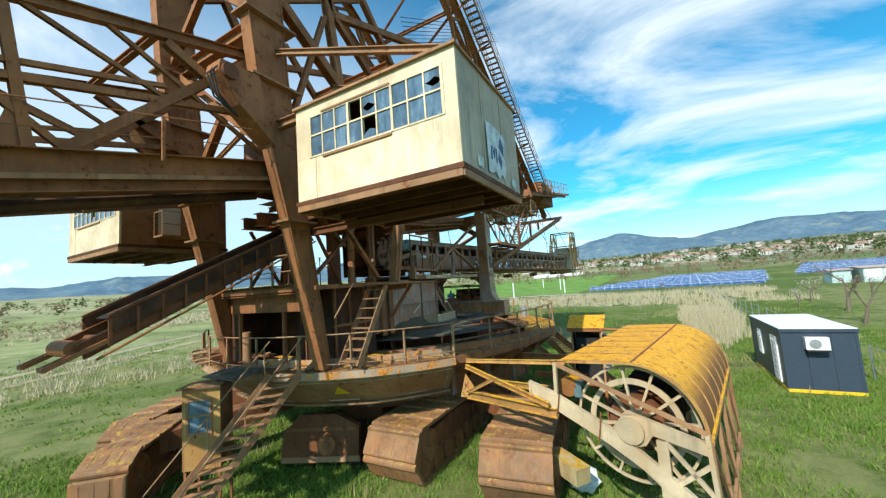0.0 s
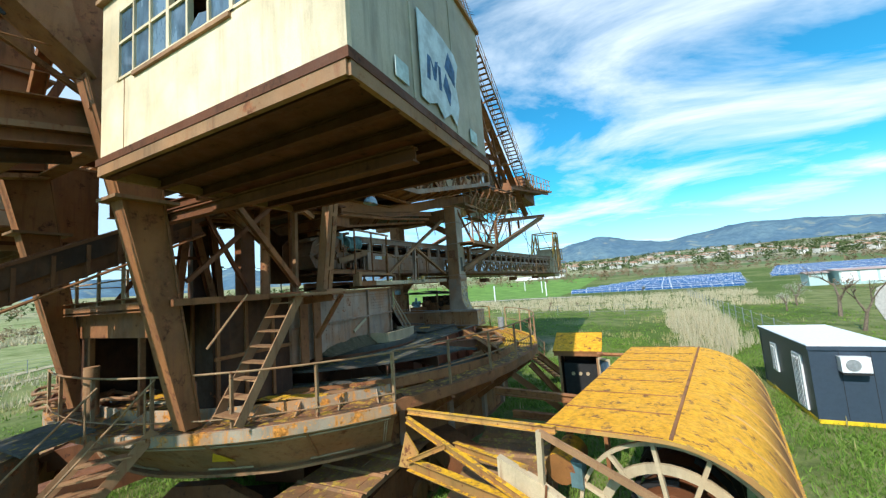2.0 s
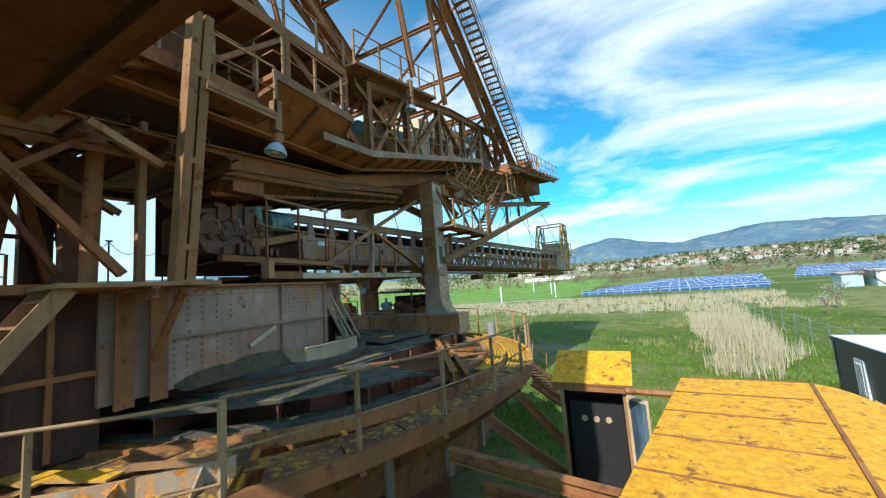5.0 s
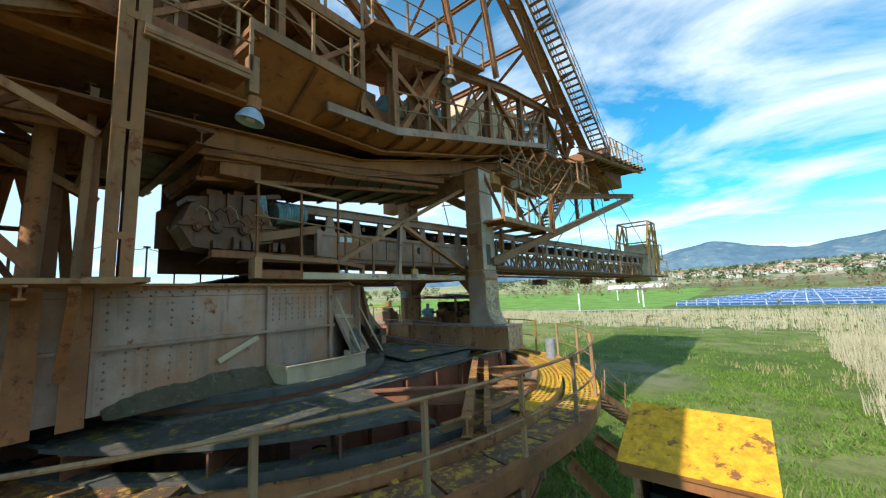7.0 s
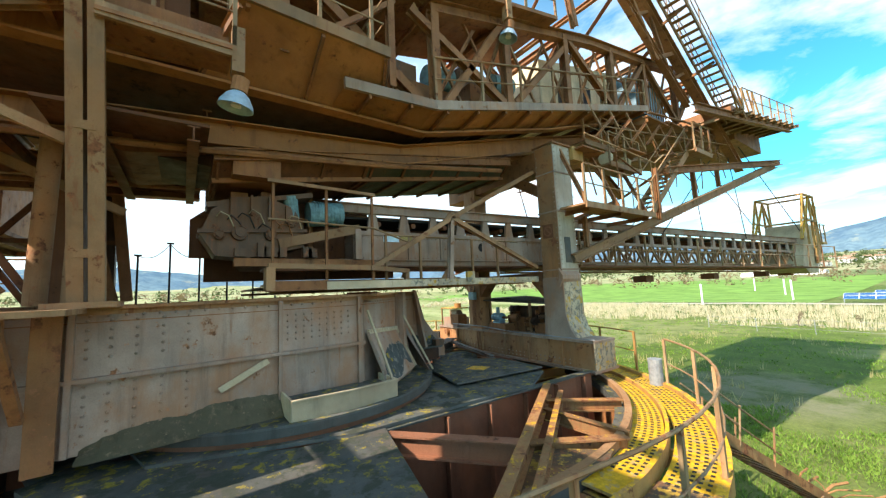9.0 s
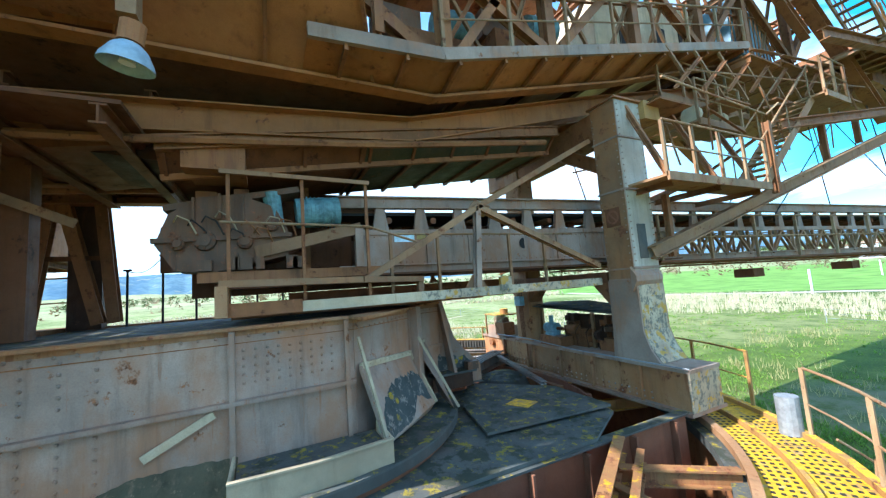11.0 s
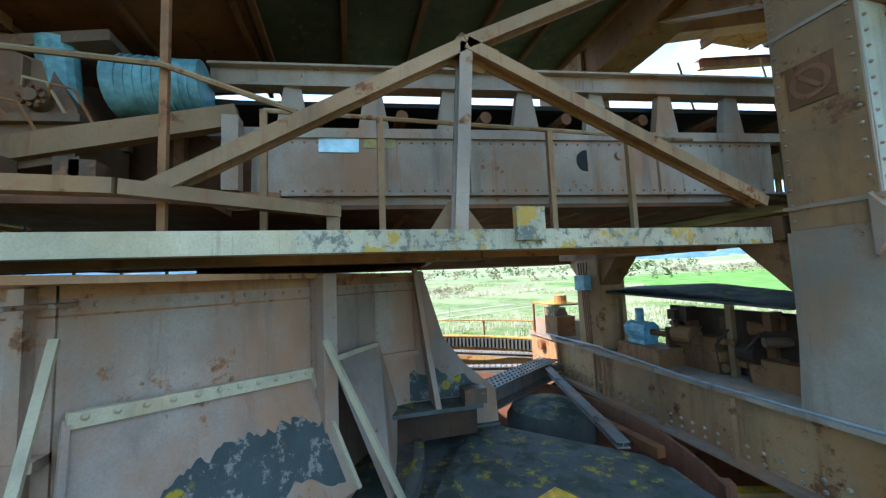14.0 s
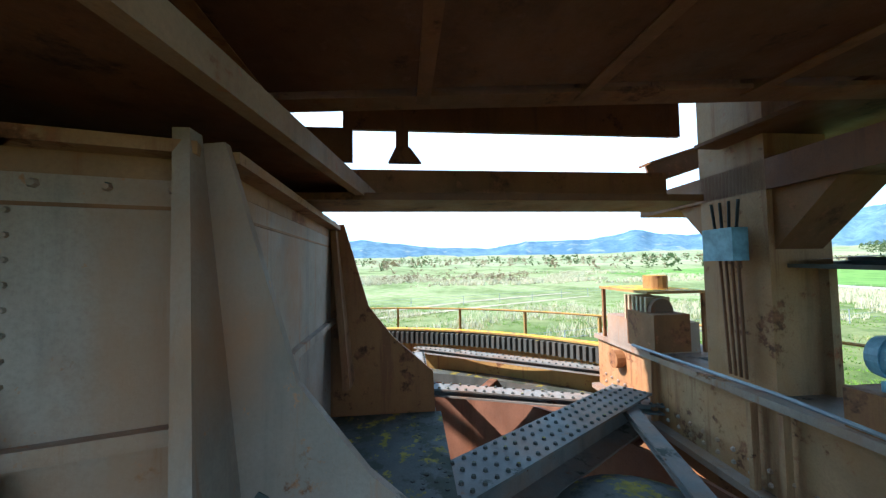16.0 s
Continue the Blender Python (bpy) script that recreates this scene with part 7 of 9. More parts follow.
    Geo().prism([(16.95, 4.47)] + [(16.96 + 0.0275 * i, float(np.interp(i, [0, 4, 9, 13, 18, 24, 30, 36, 39], [4.5, 4.72, 4.82, 4.72, 4.8, 4.7, 4.72, 4.56, 4.5])) + 0.04 * noise.noise((i * 0.35, 5, 1)) + rag.uniform(-0.006, 0.006)) for i in range(40)] + [(18.05, 4.47)], "x", -10.698, -10.694).part("lichen_crust", CRUST, t, "dark lichen crust with yellow rosettes")
    Geo().box(-10.70, -10.37, 16.88, 17.9, 4.42, 4.46).part("foot_plate", DECK, t, "dark mossy foot plate")
    # near-black web stands for the shadow below the foot plate
    Geo().box(-10.58, -10.54, 16.95, 17.88, 4.1, 4.42).part("foot_web", SHADEDARK, t)
    Geo().box(-10.56, -10.38, 17.7, 17.95, 4.46, 4.62).part("cable_clamp", MACHINE, t)
    fl = Geo().prism([(-13.0, 17.2), (-10.65, 17.3), (-10.65, 18.2), (-13.0, 18.25)], "z", 4.1, 4.13).part("nose_floor", DECK, t)
    Geo().box(-11.5, -11.25, 17.75, 18.1, 4.132, 4.136).part("floor_hole", REDPLATE, fl, "red-brown rectangular opening")
    # rivets
    pts = []
    for y in (11.28, 11.5, 11.75, 12.02, 12.3):
        pts += [(-8.285, y, 4.35 + 0.115 * j) for j in range(13) if abs(4.35 + 0.115 * j - 5.1) > 0.06]
    for j in range(20):
        pts.append((-8.285, 11.3 + 0.17 * j, 5.79))
    for i in range(9):
        pts += [(-8.285, 13.62 + 0.13 * i, 5.22 + 0.1 * j) for j in range(5)]
    bolt_rows(t, PINK, pts, "+x")
    # the flank leans in towards the nose
    for ob in t.children_recursive:
        for v in ob.data.vertices:
            if v.co.x > -8.7 and v.co.y < 15.02 and ob.name.split(".")[0] not in ("foot_panel", "lichen_crust", "apron_strip", "foot_cheek", "prop_bar"):
                v.co.x += float(np.interp(v.co.y, [10.3, 11.2, 13.5, 15.0], [-0.3, -0.34, -0.5, -0.6]))
                v.co.y += float(np.interp(v.co.y, [10.3, 11.8, 15.0], [-0.05, 0.0, 0.1]))
    # bank of moss and dirt washed against the wall
    bank = thing("moss_bank", (-8.5, 12.4, 4.1), "bank of dark moss and washed dirt along the girder foot", "moss")
    g, rows = Geo(), []
    for i in range(46):
        y = 11.25 + 2.35 * i / 45
        xw = -8.29 + float(np.interp(y, [10.3, 11.2, 13.5, 15.0], [-0.3, -0.34, -0.5, -0.6]))
        top = 4.12 + 0.26 * float(np.interp(i, [0, 8, 20, 34, 45], [0.2, 0.8, 1.0, 1.15, 1.0])) + 0.05 * noise.noise((y * 2.4, 1, 3)) + rag.uniform(-0.012, 0.012)
        rows.append([(xw + 0.004, y, top), (xw + 0.05, y, top - 0.04), (xw + 0.16, y, 4.1 + (top - 4.1) * 0.5 + 0.03 * noise.noise((y * 4, 7, 1))), (xw + 0.36 + 0.08 * noise.noise((y * 3, 4, 2)), y, 4.108)])
    for i in range(45):
        for j in range(3):
            g.add([rows[i][j], rows[i][j + 1], rows[i + 1][j + 1], rows[i + 1][j]], [(0, 1, 2, 3)])
    g.part("moss", MOSS, bank)
    # cream tray standing at the wall
    tr = thing("steel_tray", (-8.3, 14.4, 4.1), "cream riveted steel tray with moss inside, by the girder", "tray")
    Geo().strip([(-8.0, 13.55, 4.26), (-7.97, 14.4, 4.26), (-8.1, 15.32, 4.26)], 0.03, 0.32).part("front_plate", WHITEBEAM, tr)
    Geo().strip([(-7.98, 13.55, 4.42), (-7.95, 14.4, 4.42), (-8.08, 15.32, 4.42)], 0.06, 0.02).part("front_lip", WHITEBEAM, tr)
    for y in (13.55, 15.3):
        Geo().box(-8.82, -8.02 if y < 14 else -8.12, y, y + 0.03, 4.1, 4.42).part("end_plate", WHITEBEAM, tr)
    Geo().prism([(-8.8, 13.6), (-8.03, 13.6), (-8.0, 14.4), (-8.13, 15.28), (-8.85, 15.28)], "z", 4.1, 4.3).part("moss_fill", DECK, tr)
    return t


make_girder()


def make_turntable():
    c = (-10.9, 14.2)
    t = thing("turntable", (c[0], c[1], 3.6), "dark mossy round turntable plate under the girder", "turntable")
    Geo().ring(c, [(0.2, 3.98), (3.08, 3.98), (3.08, 4.1), (0.2, 4.1)], 0, 360, 72).part("table_plate", DECK, t)
    Geo().ring(c, [(2.9, 3.62), (3.0, 3.62), (3.0, 3.98), (2.9, 3.98)], 0, 360, 60).part("table_skirt", REDPLATE, t)
    Geo().ring(c, [(2.98, 4.1), (3.08, 4.1), (3.08, 4.13), (2.98, 4.13)], 0, 360, 72).part("table_rim", DECK, t)


make_turntable()


def askew(ob):
    """The base beam and what stands on it run slightly off square."""
    for v in ob.data.vertices:
        if 20.1 < v.co.y < 21.6 and v.co.x < -9:
            v.co.y += 0.058 * (-9 - v.co.x)


def make_portal():
    t = thing("portal_frame", (-10.4, 20.6, 3.6), "beige riveted portal columns on a heavy base beam", "portal frame")
    y0, y1 = 20.3, 21.2
    col = Geo().box(-8.93, -8.32, y0 + 0.13, y1, 6.1, 9.82).part("column", PINK, t)
    Geo().box(-8.92, -8.33, y0 + 0.124, y0 + 0.13, 6.12, 9.8).part("front_sheet", RUSTBAND, col)
    for za, zb in ((6.14, 6.29), (6.345, 7.89), (7.945, 8.99), (9.045, 9.8)):
        Geo().box(-8.32, -8.314, y0 + 0.15, y1 - 0.02, za, zb).part("side_sheet", PALESHEET, col)
    for z in (6.3, 7.9, 9.0):
        Geo().box(-8.96, -8.29, y0 + 0.11, y1 + 0.02, z, z + 0.035).part("splice_rib", PINK, col)
    Geo().box(-8.99, -8.26, y0 + 0.08, y1 + 0.05, 9.82, 9.86).part("cap_plate", BROWN, col)
    w = Geo().box(-8.313, -8.303, y0 + 0.35, y0 + 0.6, 6.5, 7.2).part("service_hatch", DECK, col)
    sp = Geo().box(-8.82, -8.48, y0 + 0.11, y0 + 0.122, 7.2, 7.58).part("sign_plate", DARKBROWN, col, "dark square prohibition sign with a faded ring")
    g = Geo().ring((0, 0), [(0.105, 0), (0.145, 0), (0.145, 0.006), (0.105, 0.006)], 0, 360, 24)
    g.beam((-0.085, 0.085, 0.003), (0.085, -0.085, 0.003), 0.035, 0.006)
    g.v = [(-8.65 + a, y0 + 0.109 - c, 7.39 + b) for a, b, c in g.v]
    g.part("sign_ring", REDPLATE, sp)
    foot = Geo().prism([(-8.95, 6.1), (-8.3, 6.1), (-8.28, 5.1), (-8.18, 4.78), (-8.0, 4.522), (-9.0, 4.522), (-8.96, 5.1), (-8.95, 5.6)], "y", y0 + 0.11, y1 + 0.02).part("column_foot", PINK, t)
    Geo().prism([(-8.36, 6.34), (-8.24, 6.16), (-8.24, 6.06), (-8.36, 5.86)], "y", y0 + 0.05, y1 - 0.05).part("gusset", PINK, foot)
    Geo().prism([(-8.3, 6.08), (-8.28, 5.1), (-8.18, 4.78), (-8.0, 4.53), (-7.988, 4.538), (-8.17, 4.787), (-8.271, 5.103), (-8.291, 6.08)], "y", y0 + 0.15, y1 - 0.02).part("foot_sheet", LICHENBEAM, foot)
    c2 = Geo().box(-12.55, -11.9, y0 + 0.15, y0 + 0.68, 4.4, 9.8).part("column", RUSTBAND, t)
    Geo().prism([(-11.9, 6.05), (-11.9, 5.6), (-11.45, 6.05)], "y", y0 + 0.2, y0 + 0.6).part("corner_gusset", BROWN, c2)
    Geo().prism([(-9.0, 6.05), (-9.0, 5.55), (-9.5, 6.05)], "y", y0 + 0.2, y1).part("corner_gusset", BROWN, c2)
    Geo().prism([(-12.55, 6.05), (-12.55, 5.7), (-12.9, 6.05)], "y", y0 + 0.2, y0 + 0.6).part("corner_gusset", BROWN, c2)
    # base beam: web, flanges, inner knees
    Geo().box(-14.5, -7.5, y0 + 0.06, y0 + 0.1, 3.8, 4.5).part("base_web", RUSTBAND, t)
    Geo().box(-14.5, -7.5, y1 - 0.1, y1 - 0.06, 3.8, 4.5).part("base_web", RUSTBAND, t)
    Geo().box(-14.5, -7.45, y0, y1, 4.46, 4.52).part("base_flange", PINK, t)
    Geo().box(-14.5, -7.45, y0 - 0.06, y1 + 0.06, 3.76, 3.82).part("base_flange", PINK, t)
    Geo().box(-7.5, -7.46, y0 + 0.02, y1 - 0.02, 3.82, 4.46).part("end_plate", LICHENBEAM, t)
    for x in (-13.2, -12.0, -11.75, -10.6, -9.6, -8.4):
        Geo().box(x - 0.02, x + 0.02, y0 + 0.0, y0 + 0.06, 3.82, 4.46).part("web_rib", RUSTBAND, t)
    bolt_rows(t, PINK, [(-14.3 + 0.16 * i, y0 + 0.06, z) for i in range(39) for z in (3.9, 4.0)], "-y")
    bolt_rows(t, PINK, [(x, y0 + 0.123, 6.2 + 0.14 * i) for i in range(25) for x in (-8.89, -8.37)], "-y", 0.016)
    bolt_rows(t, PINK, [(-8.314, y, 6.2 + 0.13 * i) for i in range(28) for y in (y0 + 0.19, y1 - 0.06)], "+x", 0.016)
    Geo().box(-13.5, -9.0, y0 + 0.15, y1 - 0.1, 6.05, 6.28).part("tie_beam", DARKBROWN, t)
    Geo().box(-13.6, -8.94, y0 + 0.2, y1 - 0.1, 9.2, 9.79).part("head_beam", BROWN, t)
    Geo().ibeam((-9.0, 20.7, 8.6), (-10.9, 20.7, 9.7), 0.2, 0.3).part("knee", BROWN, t)
    # walkway beams along both flanks, and the bracing truss over the near one
    for x in (-9.1, -12.62):
        s = 1 if x > XC else -1
        zt = 6.17 if s > 0 else 6.33
        ym = 16.2 if s > 0 else 14.4
        Geo().box(x - 0.05, x + 0.1, ym, 20.3, 6.02, zt).part("walkway_beam", LICHENBEAM if s > 0 else BROWN, t, "pale lichen-spotted walkway beam" if s > 0 else "")
        if s > 0:
            Geo().box(x - 0.05, x + 0.098, 14.4, ym, 6.02, zt).part("walkway_beam", WHITEBEAM, t)
        if s > 0:
            Geo().box(x - 0.64, x - 0.052, 13.4, 20.2, 6.125, 6.155).part("walkway_plate", DARKBROWN, t)
            Geo().box(x - 0.38, x - 0.35, 13.5, 17.615, 5.99, 6.122).part("inner_angle", BROWN, t)
            Geo().box(x - 0.385, x - 0.355, 17.63, 20.2, 5.99, 6.122).part("inner_angle", BROWN, t)
            Geo().box(x - 0.54, x - 0.345, 13.5, 17.63, 5.97, 5.988).part("bottom_flange", BROWN, t)
            for y in (17.36, 17.46, 17.56):
                Geo().cyl((x - 0.352, y, 6.06), (x - 0.33, y, 6.06), 0.018, 8).part("bolt", BROWN, t)
            for y in (18.3, 19.2):
                Geo().beam((x - 0.39, y, 6.09), (x - 0.63, y, 6.09), 0.06, 0.06).part("cross_rib", DARKBROWN, t)
        else:
            Geo().box(x + 0.05, x + 0.62, 13.4, 20.2, 5.98, 6.03).part("walkway_plate", DARKBROWN, t)
        if s > 0:
            Geo().box(x - 0.06, x + 0.12, 13.38, 14.4, 6.02, 6.2).part("beam_end", BROWN, t)
            Geo().box(x - 0.08, x + 0.2, 13.36, 13.5, 6.03, 6.43).part("end_plate", BEAM, t)
            Geo().beam((x + 0.1, 13.4, 6.46), (x + 0.12, 15.25, 6.42), 0.12, 0.09).part("step_angle", BEAM, t)
            Geo().beam((x + 0.12, 15.25, 6.42), (-9.55, 16.45, 6.39), 0.1, 0.09).part("step_angle", BEAM, t)
            Geo().box(-9.6, -9.5, 16.36, 16.46, 6.17, 6.36).part("step_post", BEAM, t)
    x = -9.1
    Geo().ibeam((x, 17.43, 7.62), (x, 17.32, 6.17), 0.1, 0.13, (1, 0, 0)).part("truss_post", PINK, t)
    Geo().ibeam((x, 17.43, 7.62), (x, 15.35, 6.42), 0.1, 0.13, (1, 0, 0)).part("truss_diagonal", BEAM, t)
    Geo().ibeam((x, 17.43, 7.62), (x, 20.35, 6.42), 0.1, 0.14, (1, 0, 0)).part("truss_diagonal", BEAM, t)
    Geo().ibeam((x, 17.43, 7.62), (x, 20.45, 9.2), 0.1, 0.14, (1, 0, 0)).part("truss_diagonal", BEAM, t)
    Geo().prism([(17.2, 7.5), (17.43, 7.78), (17.75, 7.66), (17.6, 7.45)], "x", x - 0.07, x - 0.05).part("gusset", BEAM, t)
    Geo().prism([(17.1, 6.17), (17.55, 6.17), (17.38, 6.4), (17.26, 6.4)], "x", x - 0.07, x - 0.05).part("gusset", BEAM, t)
    Geo().box(x + 0.08, x + 0.15, 17.72, 17.95, 6.08, 6.33).part("small_bracket", LICHENBEAM, t)
    for i, y in enumerate((13.5, 14.45, 15.4)):
        Geo().beam((x - 0.05, y, 6.03), (x - 0.05, y, 8.0), 0.045, 0.045).part("rail_post", BROWN, t)
    Geo().beam((x, 13.4, 8.0), (x, 15.45, 7.95), 0.05, 0.06).part("top_rail", BEAM, t)
    Geo().tube([(x, 13.4, 7.3), (x, 15.4, 7.25), (x, 16.2, 7.0)], 0.02).part("mid_rail", RAIL, t)
    for y in (15.9, 16.8, 18.4, 19.3):
        Geo().beam((x - 0.45, y, 6.1), (x - 0.45, y, 7.2), 0.05, 0.05).part("rail_post", BEAM, t)
    Geo().tube([(x - 0.45, 15.9, 7.2), (x - 0.45, 20.1, 7.2)], 0.02).part("hand_rail", RAIL, t)
    # long strut out to the rear
    Geo().ibeam((-8.2, 20.9, 6.6), (-6.5, 34, 10.85), 0.22, 0.26).part("rear_strut", BEAM, t)
    Geo().ibeam((-7.6, 25.5, 9.6), (-6.4, 34.4, 11.0), 0.2, 0.24).part("rear_strut", BROWN, t)
    Geo().ibeam((-13.6, 20.9, 6.6), (-13.9, 34, 10.85), 0.22, 0.26).part("rear_strut", BROWN, t)
    for ob in t.children_recursive:
        if ob.name.split(".")[0] not in ("walkway_beam", "walkway_plate", "inner_angle", "rear_strut", "truss_diagonal"):
            askew(ob)
    for y, za, zb in ((24.5, 7.8, 9.5), (27.5, 8.8, 10.0), (30, 9.6, 10.4)):
        Geo().ibeam((-7.5, y, za), (-7.5, y, zb), 0.12, 0.14, (1, 0, 0)).part("strut_post", BROWN, t)
    return t


PALESHEET = steel("pale_weathered_sheet", (0.50, 0.45, 0.37), amount=0.25, stained=0.35, stain=(0.4, 0.25, 0.12), seed=95)
LICHENBEAM = steel("lichen_grey_paint", (0.50, 0.42, 0.29), amount=0.2, lichen=0.0, seed=21)


def spotted(m):
    """Grey and yellow lichen crusts over a pale paint."""
    n, l = m.node_tree.nodes, m.node_tree.links
    b = n["Principled BSDF"]
    src = b.inputs["Base Color"].links[0].from_socket
    g = ramp(n, l, noise_at(n, l, 9, 8, 0.75, seed=31), 0.5, 0.58)
    c = mix(n, l, times(n, l, g, 0.8), src, (0.10, 0.105, 0.09))
    y = ramp(n, l, noise_at(n, l, 4.2, 7, 0.7, seed=37), 0.555, 0.59)
    c = mix(n, l, times(n, l, y, 0.9), c, (0.48, 0.27, 0.03))
    l.new(c, b.inputs["Base Color"])


spotted(LICHENBEAM)
make_portal()


def make_portal_machines():
    t = thing("slew_motor", (-11.1, 20.6, 4.52), "pale blue electric motor on the portal beam", "motor")
    Geo().cyl((-11.3, 20.6, 4.94), (-10.98, 20.6, 4.94), 0.125, 20).part("housing", BLUE, t, smooth=True)
    for i in range(14):
        a = radians(i * 25.7)
        Geo().beam((-11.27, 20.6 + 0.128 * math.cos(a), 4.94 + 0.128 * math.sin(a)), (-11.0, 20.6 + 0.128 * math.cos(a), 4.94 + 0.128 * math.sin(a)), 0.014, 0.026, (0, math.cos(a), math.sin(a))).part("fin", BLUE, t)
    Geo().cyl((-11.38, 20.6, 4.94), (-11.3, 20.6, 4.94), 0.118, 20, 0.135).part("fan_cover", BLUE, t)
    Geo().cyl((-11.385, 20.6, 4.94), (-11.38, 20.6, 4.94), 0.07, 16).part("fan_grille", BLACK, t)
    Geo().cyl((-10.98, 20.6, 4.94), (-10.93, 20.6, 4.94), 0.14, 20).part("end_shield", BLUE, t)
    Geo().cyl((-10.93, 20.6, 4.94), (-10.7, 20.6, 4.94), 0.04, 12).part("shaft", DARKBROWN, t)
    Geo().cyl((-11.15, 20.6, 5.05), (-11.15, 20.6, 5.26), 0.06, 14).part("terminal_pot", BLUE, t)
    Geo().box(-11.3, -10.96, 20.48, 20.72, 4.76, 4.82).part("foot", BLUE, t)
    Geo().box(-11.42, -10.6, 20.38, 20.82, 4.522, 4.76).part("plinth", BROWN, t)
    g = thing("gear_unit", (-13.6, 20.6, 4.5), "rusty gear unit with a grey motor and a small roof", "gearbox")
    Geo().box(-14.1, -13.2, 20.3, 20.9, 4.52, 4.85).part("case", PINK, g)
    Geo().box(-13.45, -12.95, 20.2, 20.6, 4.6, 4.98).part("cover", BROWN, g)
    Geo().cyl((-13.9, 20.25, 4.3), (-13.9, 20.4, 4.3), 0.11, 14).part("shaft_end", BROWN, g)
    Geo().cyl((-13.6, 20.4, 5.0), (-13.1, 20.4, 5.0), 0.13, 16).part("motor", MACHINE, g)
    for i in range(6):
        Geo().box(-13.6 + 0.08 * i, -13.57 + 0.08 * i, 20.26, 20.54, 4.86, 5.14).part("motor_fin", WHITEBEAM, g)
    Geo().box(-14.3, -13.2, 20.3, 21.0, 5.17, 5.2).part("roof_sheet", YELLOWISH, g)
    for x, y in ((-14.28, 20.32), (-14.28, 20.96), (-13.24, 20.96)):
        Geo().box(x, x + 0.04, y, y + 0.04, 4.5, 5.17).part("roof_leg", BROWN, g)
    Geo().cyl((-13.65, 20.7, 5.2), (-13.65, 20.7, 5.36), 0.14, 16).part("pot", YELLOWISH, g)
    j = thing("junction_box", (-12.5, 20.4, 5.6), "light blue junction box on the portal post", "junction box")
    Geo().box(-12.32, -12.02, 20.26, 20.4, 5.52, 5.78).part("box", BLUE, j)
    for i in range(4):
        Geo().tube([(-12.27 + 0.07 * i, 20.34, 5.78), (-12.3 + 0.09 * i, 20.34, 6.0)], 0.012).part("cable", BLACK, j)
        Geo().tube([(-12.27 + 0.06 * i, 20.37, 5.52), (-12.22 + 0.05 * i, 20.37, 4.6)], 0.012).part("cable", DARKBROWN, j)
    c = thing("hydraulic_unit", (-10.6, 20.9, 4.5), "rusty hydraulic unit under a bent sheet roof", "machine")
    Geo().add([(-12.2, 20.6, 5.5), (-9.05, 20.5, 5.42), (-9.05, 21.4, 5.46), (-12.2, 21.5, 5.54), (-12.2, 20.6, 5.47), (-9.05, 20.5, 5.39), (-9.05, 21.4, 5.43), (-12.2, 21.5, 5.51), (-10.6, 20.55, 5.56), (-10.6, 21.45, 5.6)],
              [(0, 8, 9, 3), (8, 1, 2, 9), (4, 5, 6, 7), (0, 4, 5, 1), (3, 2, 6, 7)]).part("roof_sheet", DECK, c)
    for x in (-11.9, -10.0, -9.2):
        Geo().box(x, x + 0.07, 20.85, 20.92, 4.52, 5.45).part("roof_post", BEAM, c)
    Geo().box(-10.9, -10.1, 20.8, 21.2, 4.52, 4.95).part("tank", BROWN, c)
    Geo().cyl((-10.65, 20.75, 4.95), (-10.35, 20.75, 4.95), 0.12, 14).part("pump", BROWN, c)
    Geo().cyl((-9.8, 20.8, 4.85), (-9.6, 20.8, 4.85), 0.11, 14).part("pump", SHADEDARK, c)
    Geo().box(-9.75, -9.2, 20.8, 21.1, 4.52, 4.8).part("valve_block", BROWN, c)
    rnd = random.Random(19)
    for i in range(22):
        x, y, z = rnd.uniform(-10.9, -9.2), rnd.uniform(20.62, 21.0), rnd.uniform(4.6, 5.15)
        w, h = rnd.uniform(0.06, 0.2), rnd.uniform(0.06, 0.22)
        if i % 3:
            Geo().box(x, x + w, y, y + 0.18, z, z + h).part("block", rnd.choice((BROWN, SHADEDARK, DARKBROWN)), c)
        else:
            Geo().cyl((x, y - 0.05, z), (x + rnd.uniform(-0.05, 0.2), y + 0.2, z), h * 0.5, 12).part("valve", rnd.choice((BROWN, SHADEDARK, MACHINE)), c)
    for i in range(4):
        Geo().tube([(-10.7 + 0.35 * i, 20.7, 4.56), (-10.7 + 0.35 * i, 20.66, 4.9), (-10.55 + 0.35 * i, 20.7, 5.1)], 0.014).part("pipe", SHADEDARK, c)
    Geo().box(-10.95, -9.15, 20.98, 21.02, 4.53, 5.3).part("back_sheet", SHADEDARK, c)
    for e in (t, g, j, c):
        for ob in e.children_recursive:
            askew(ob)
    p = thing("pipe_run", (-9, 20.2, 4.5), "thin grey pipe along the portal beam", "pipe")
    Geo().tube([(-13.0, 20.22, 4.68), (-11.5, 20.22, 4.68), (-9.9, 20.24, 4.58), (-7.4, 20.24, 4.56)], 0.014).part("pipe", GALV, p)


make_portal_machines()


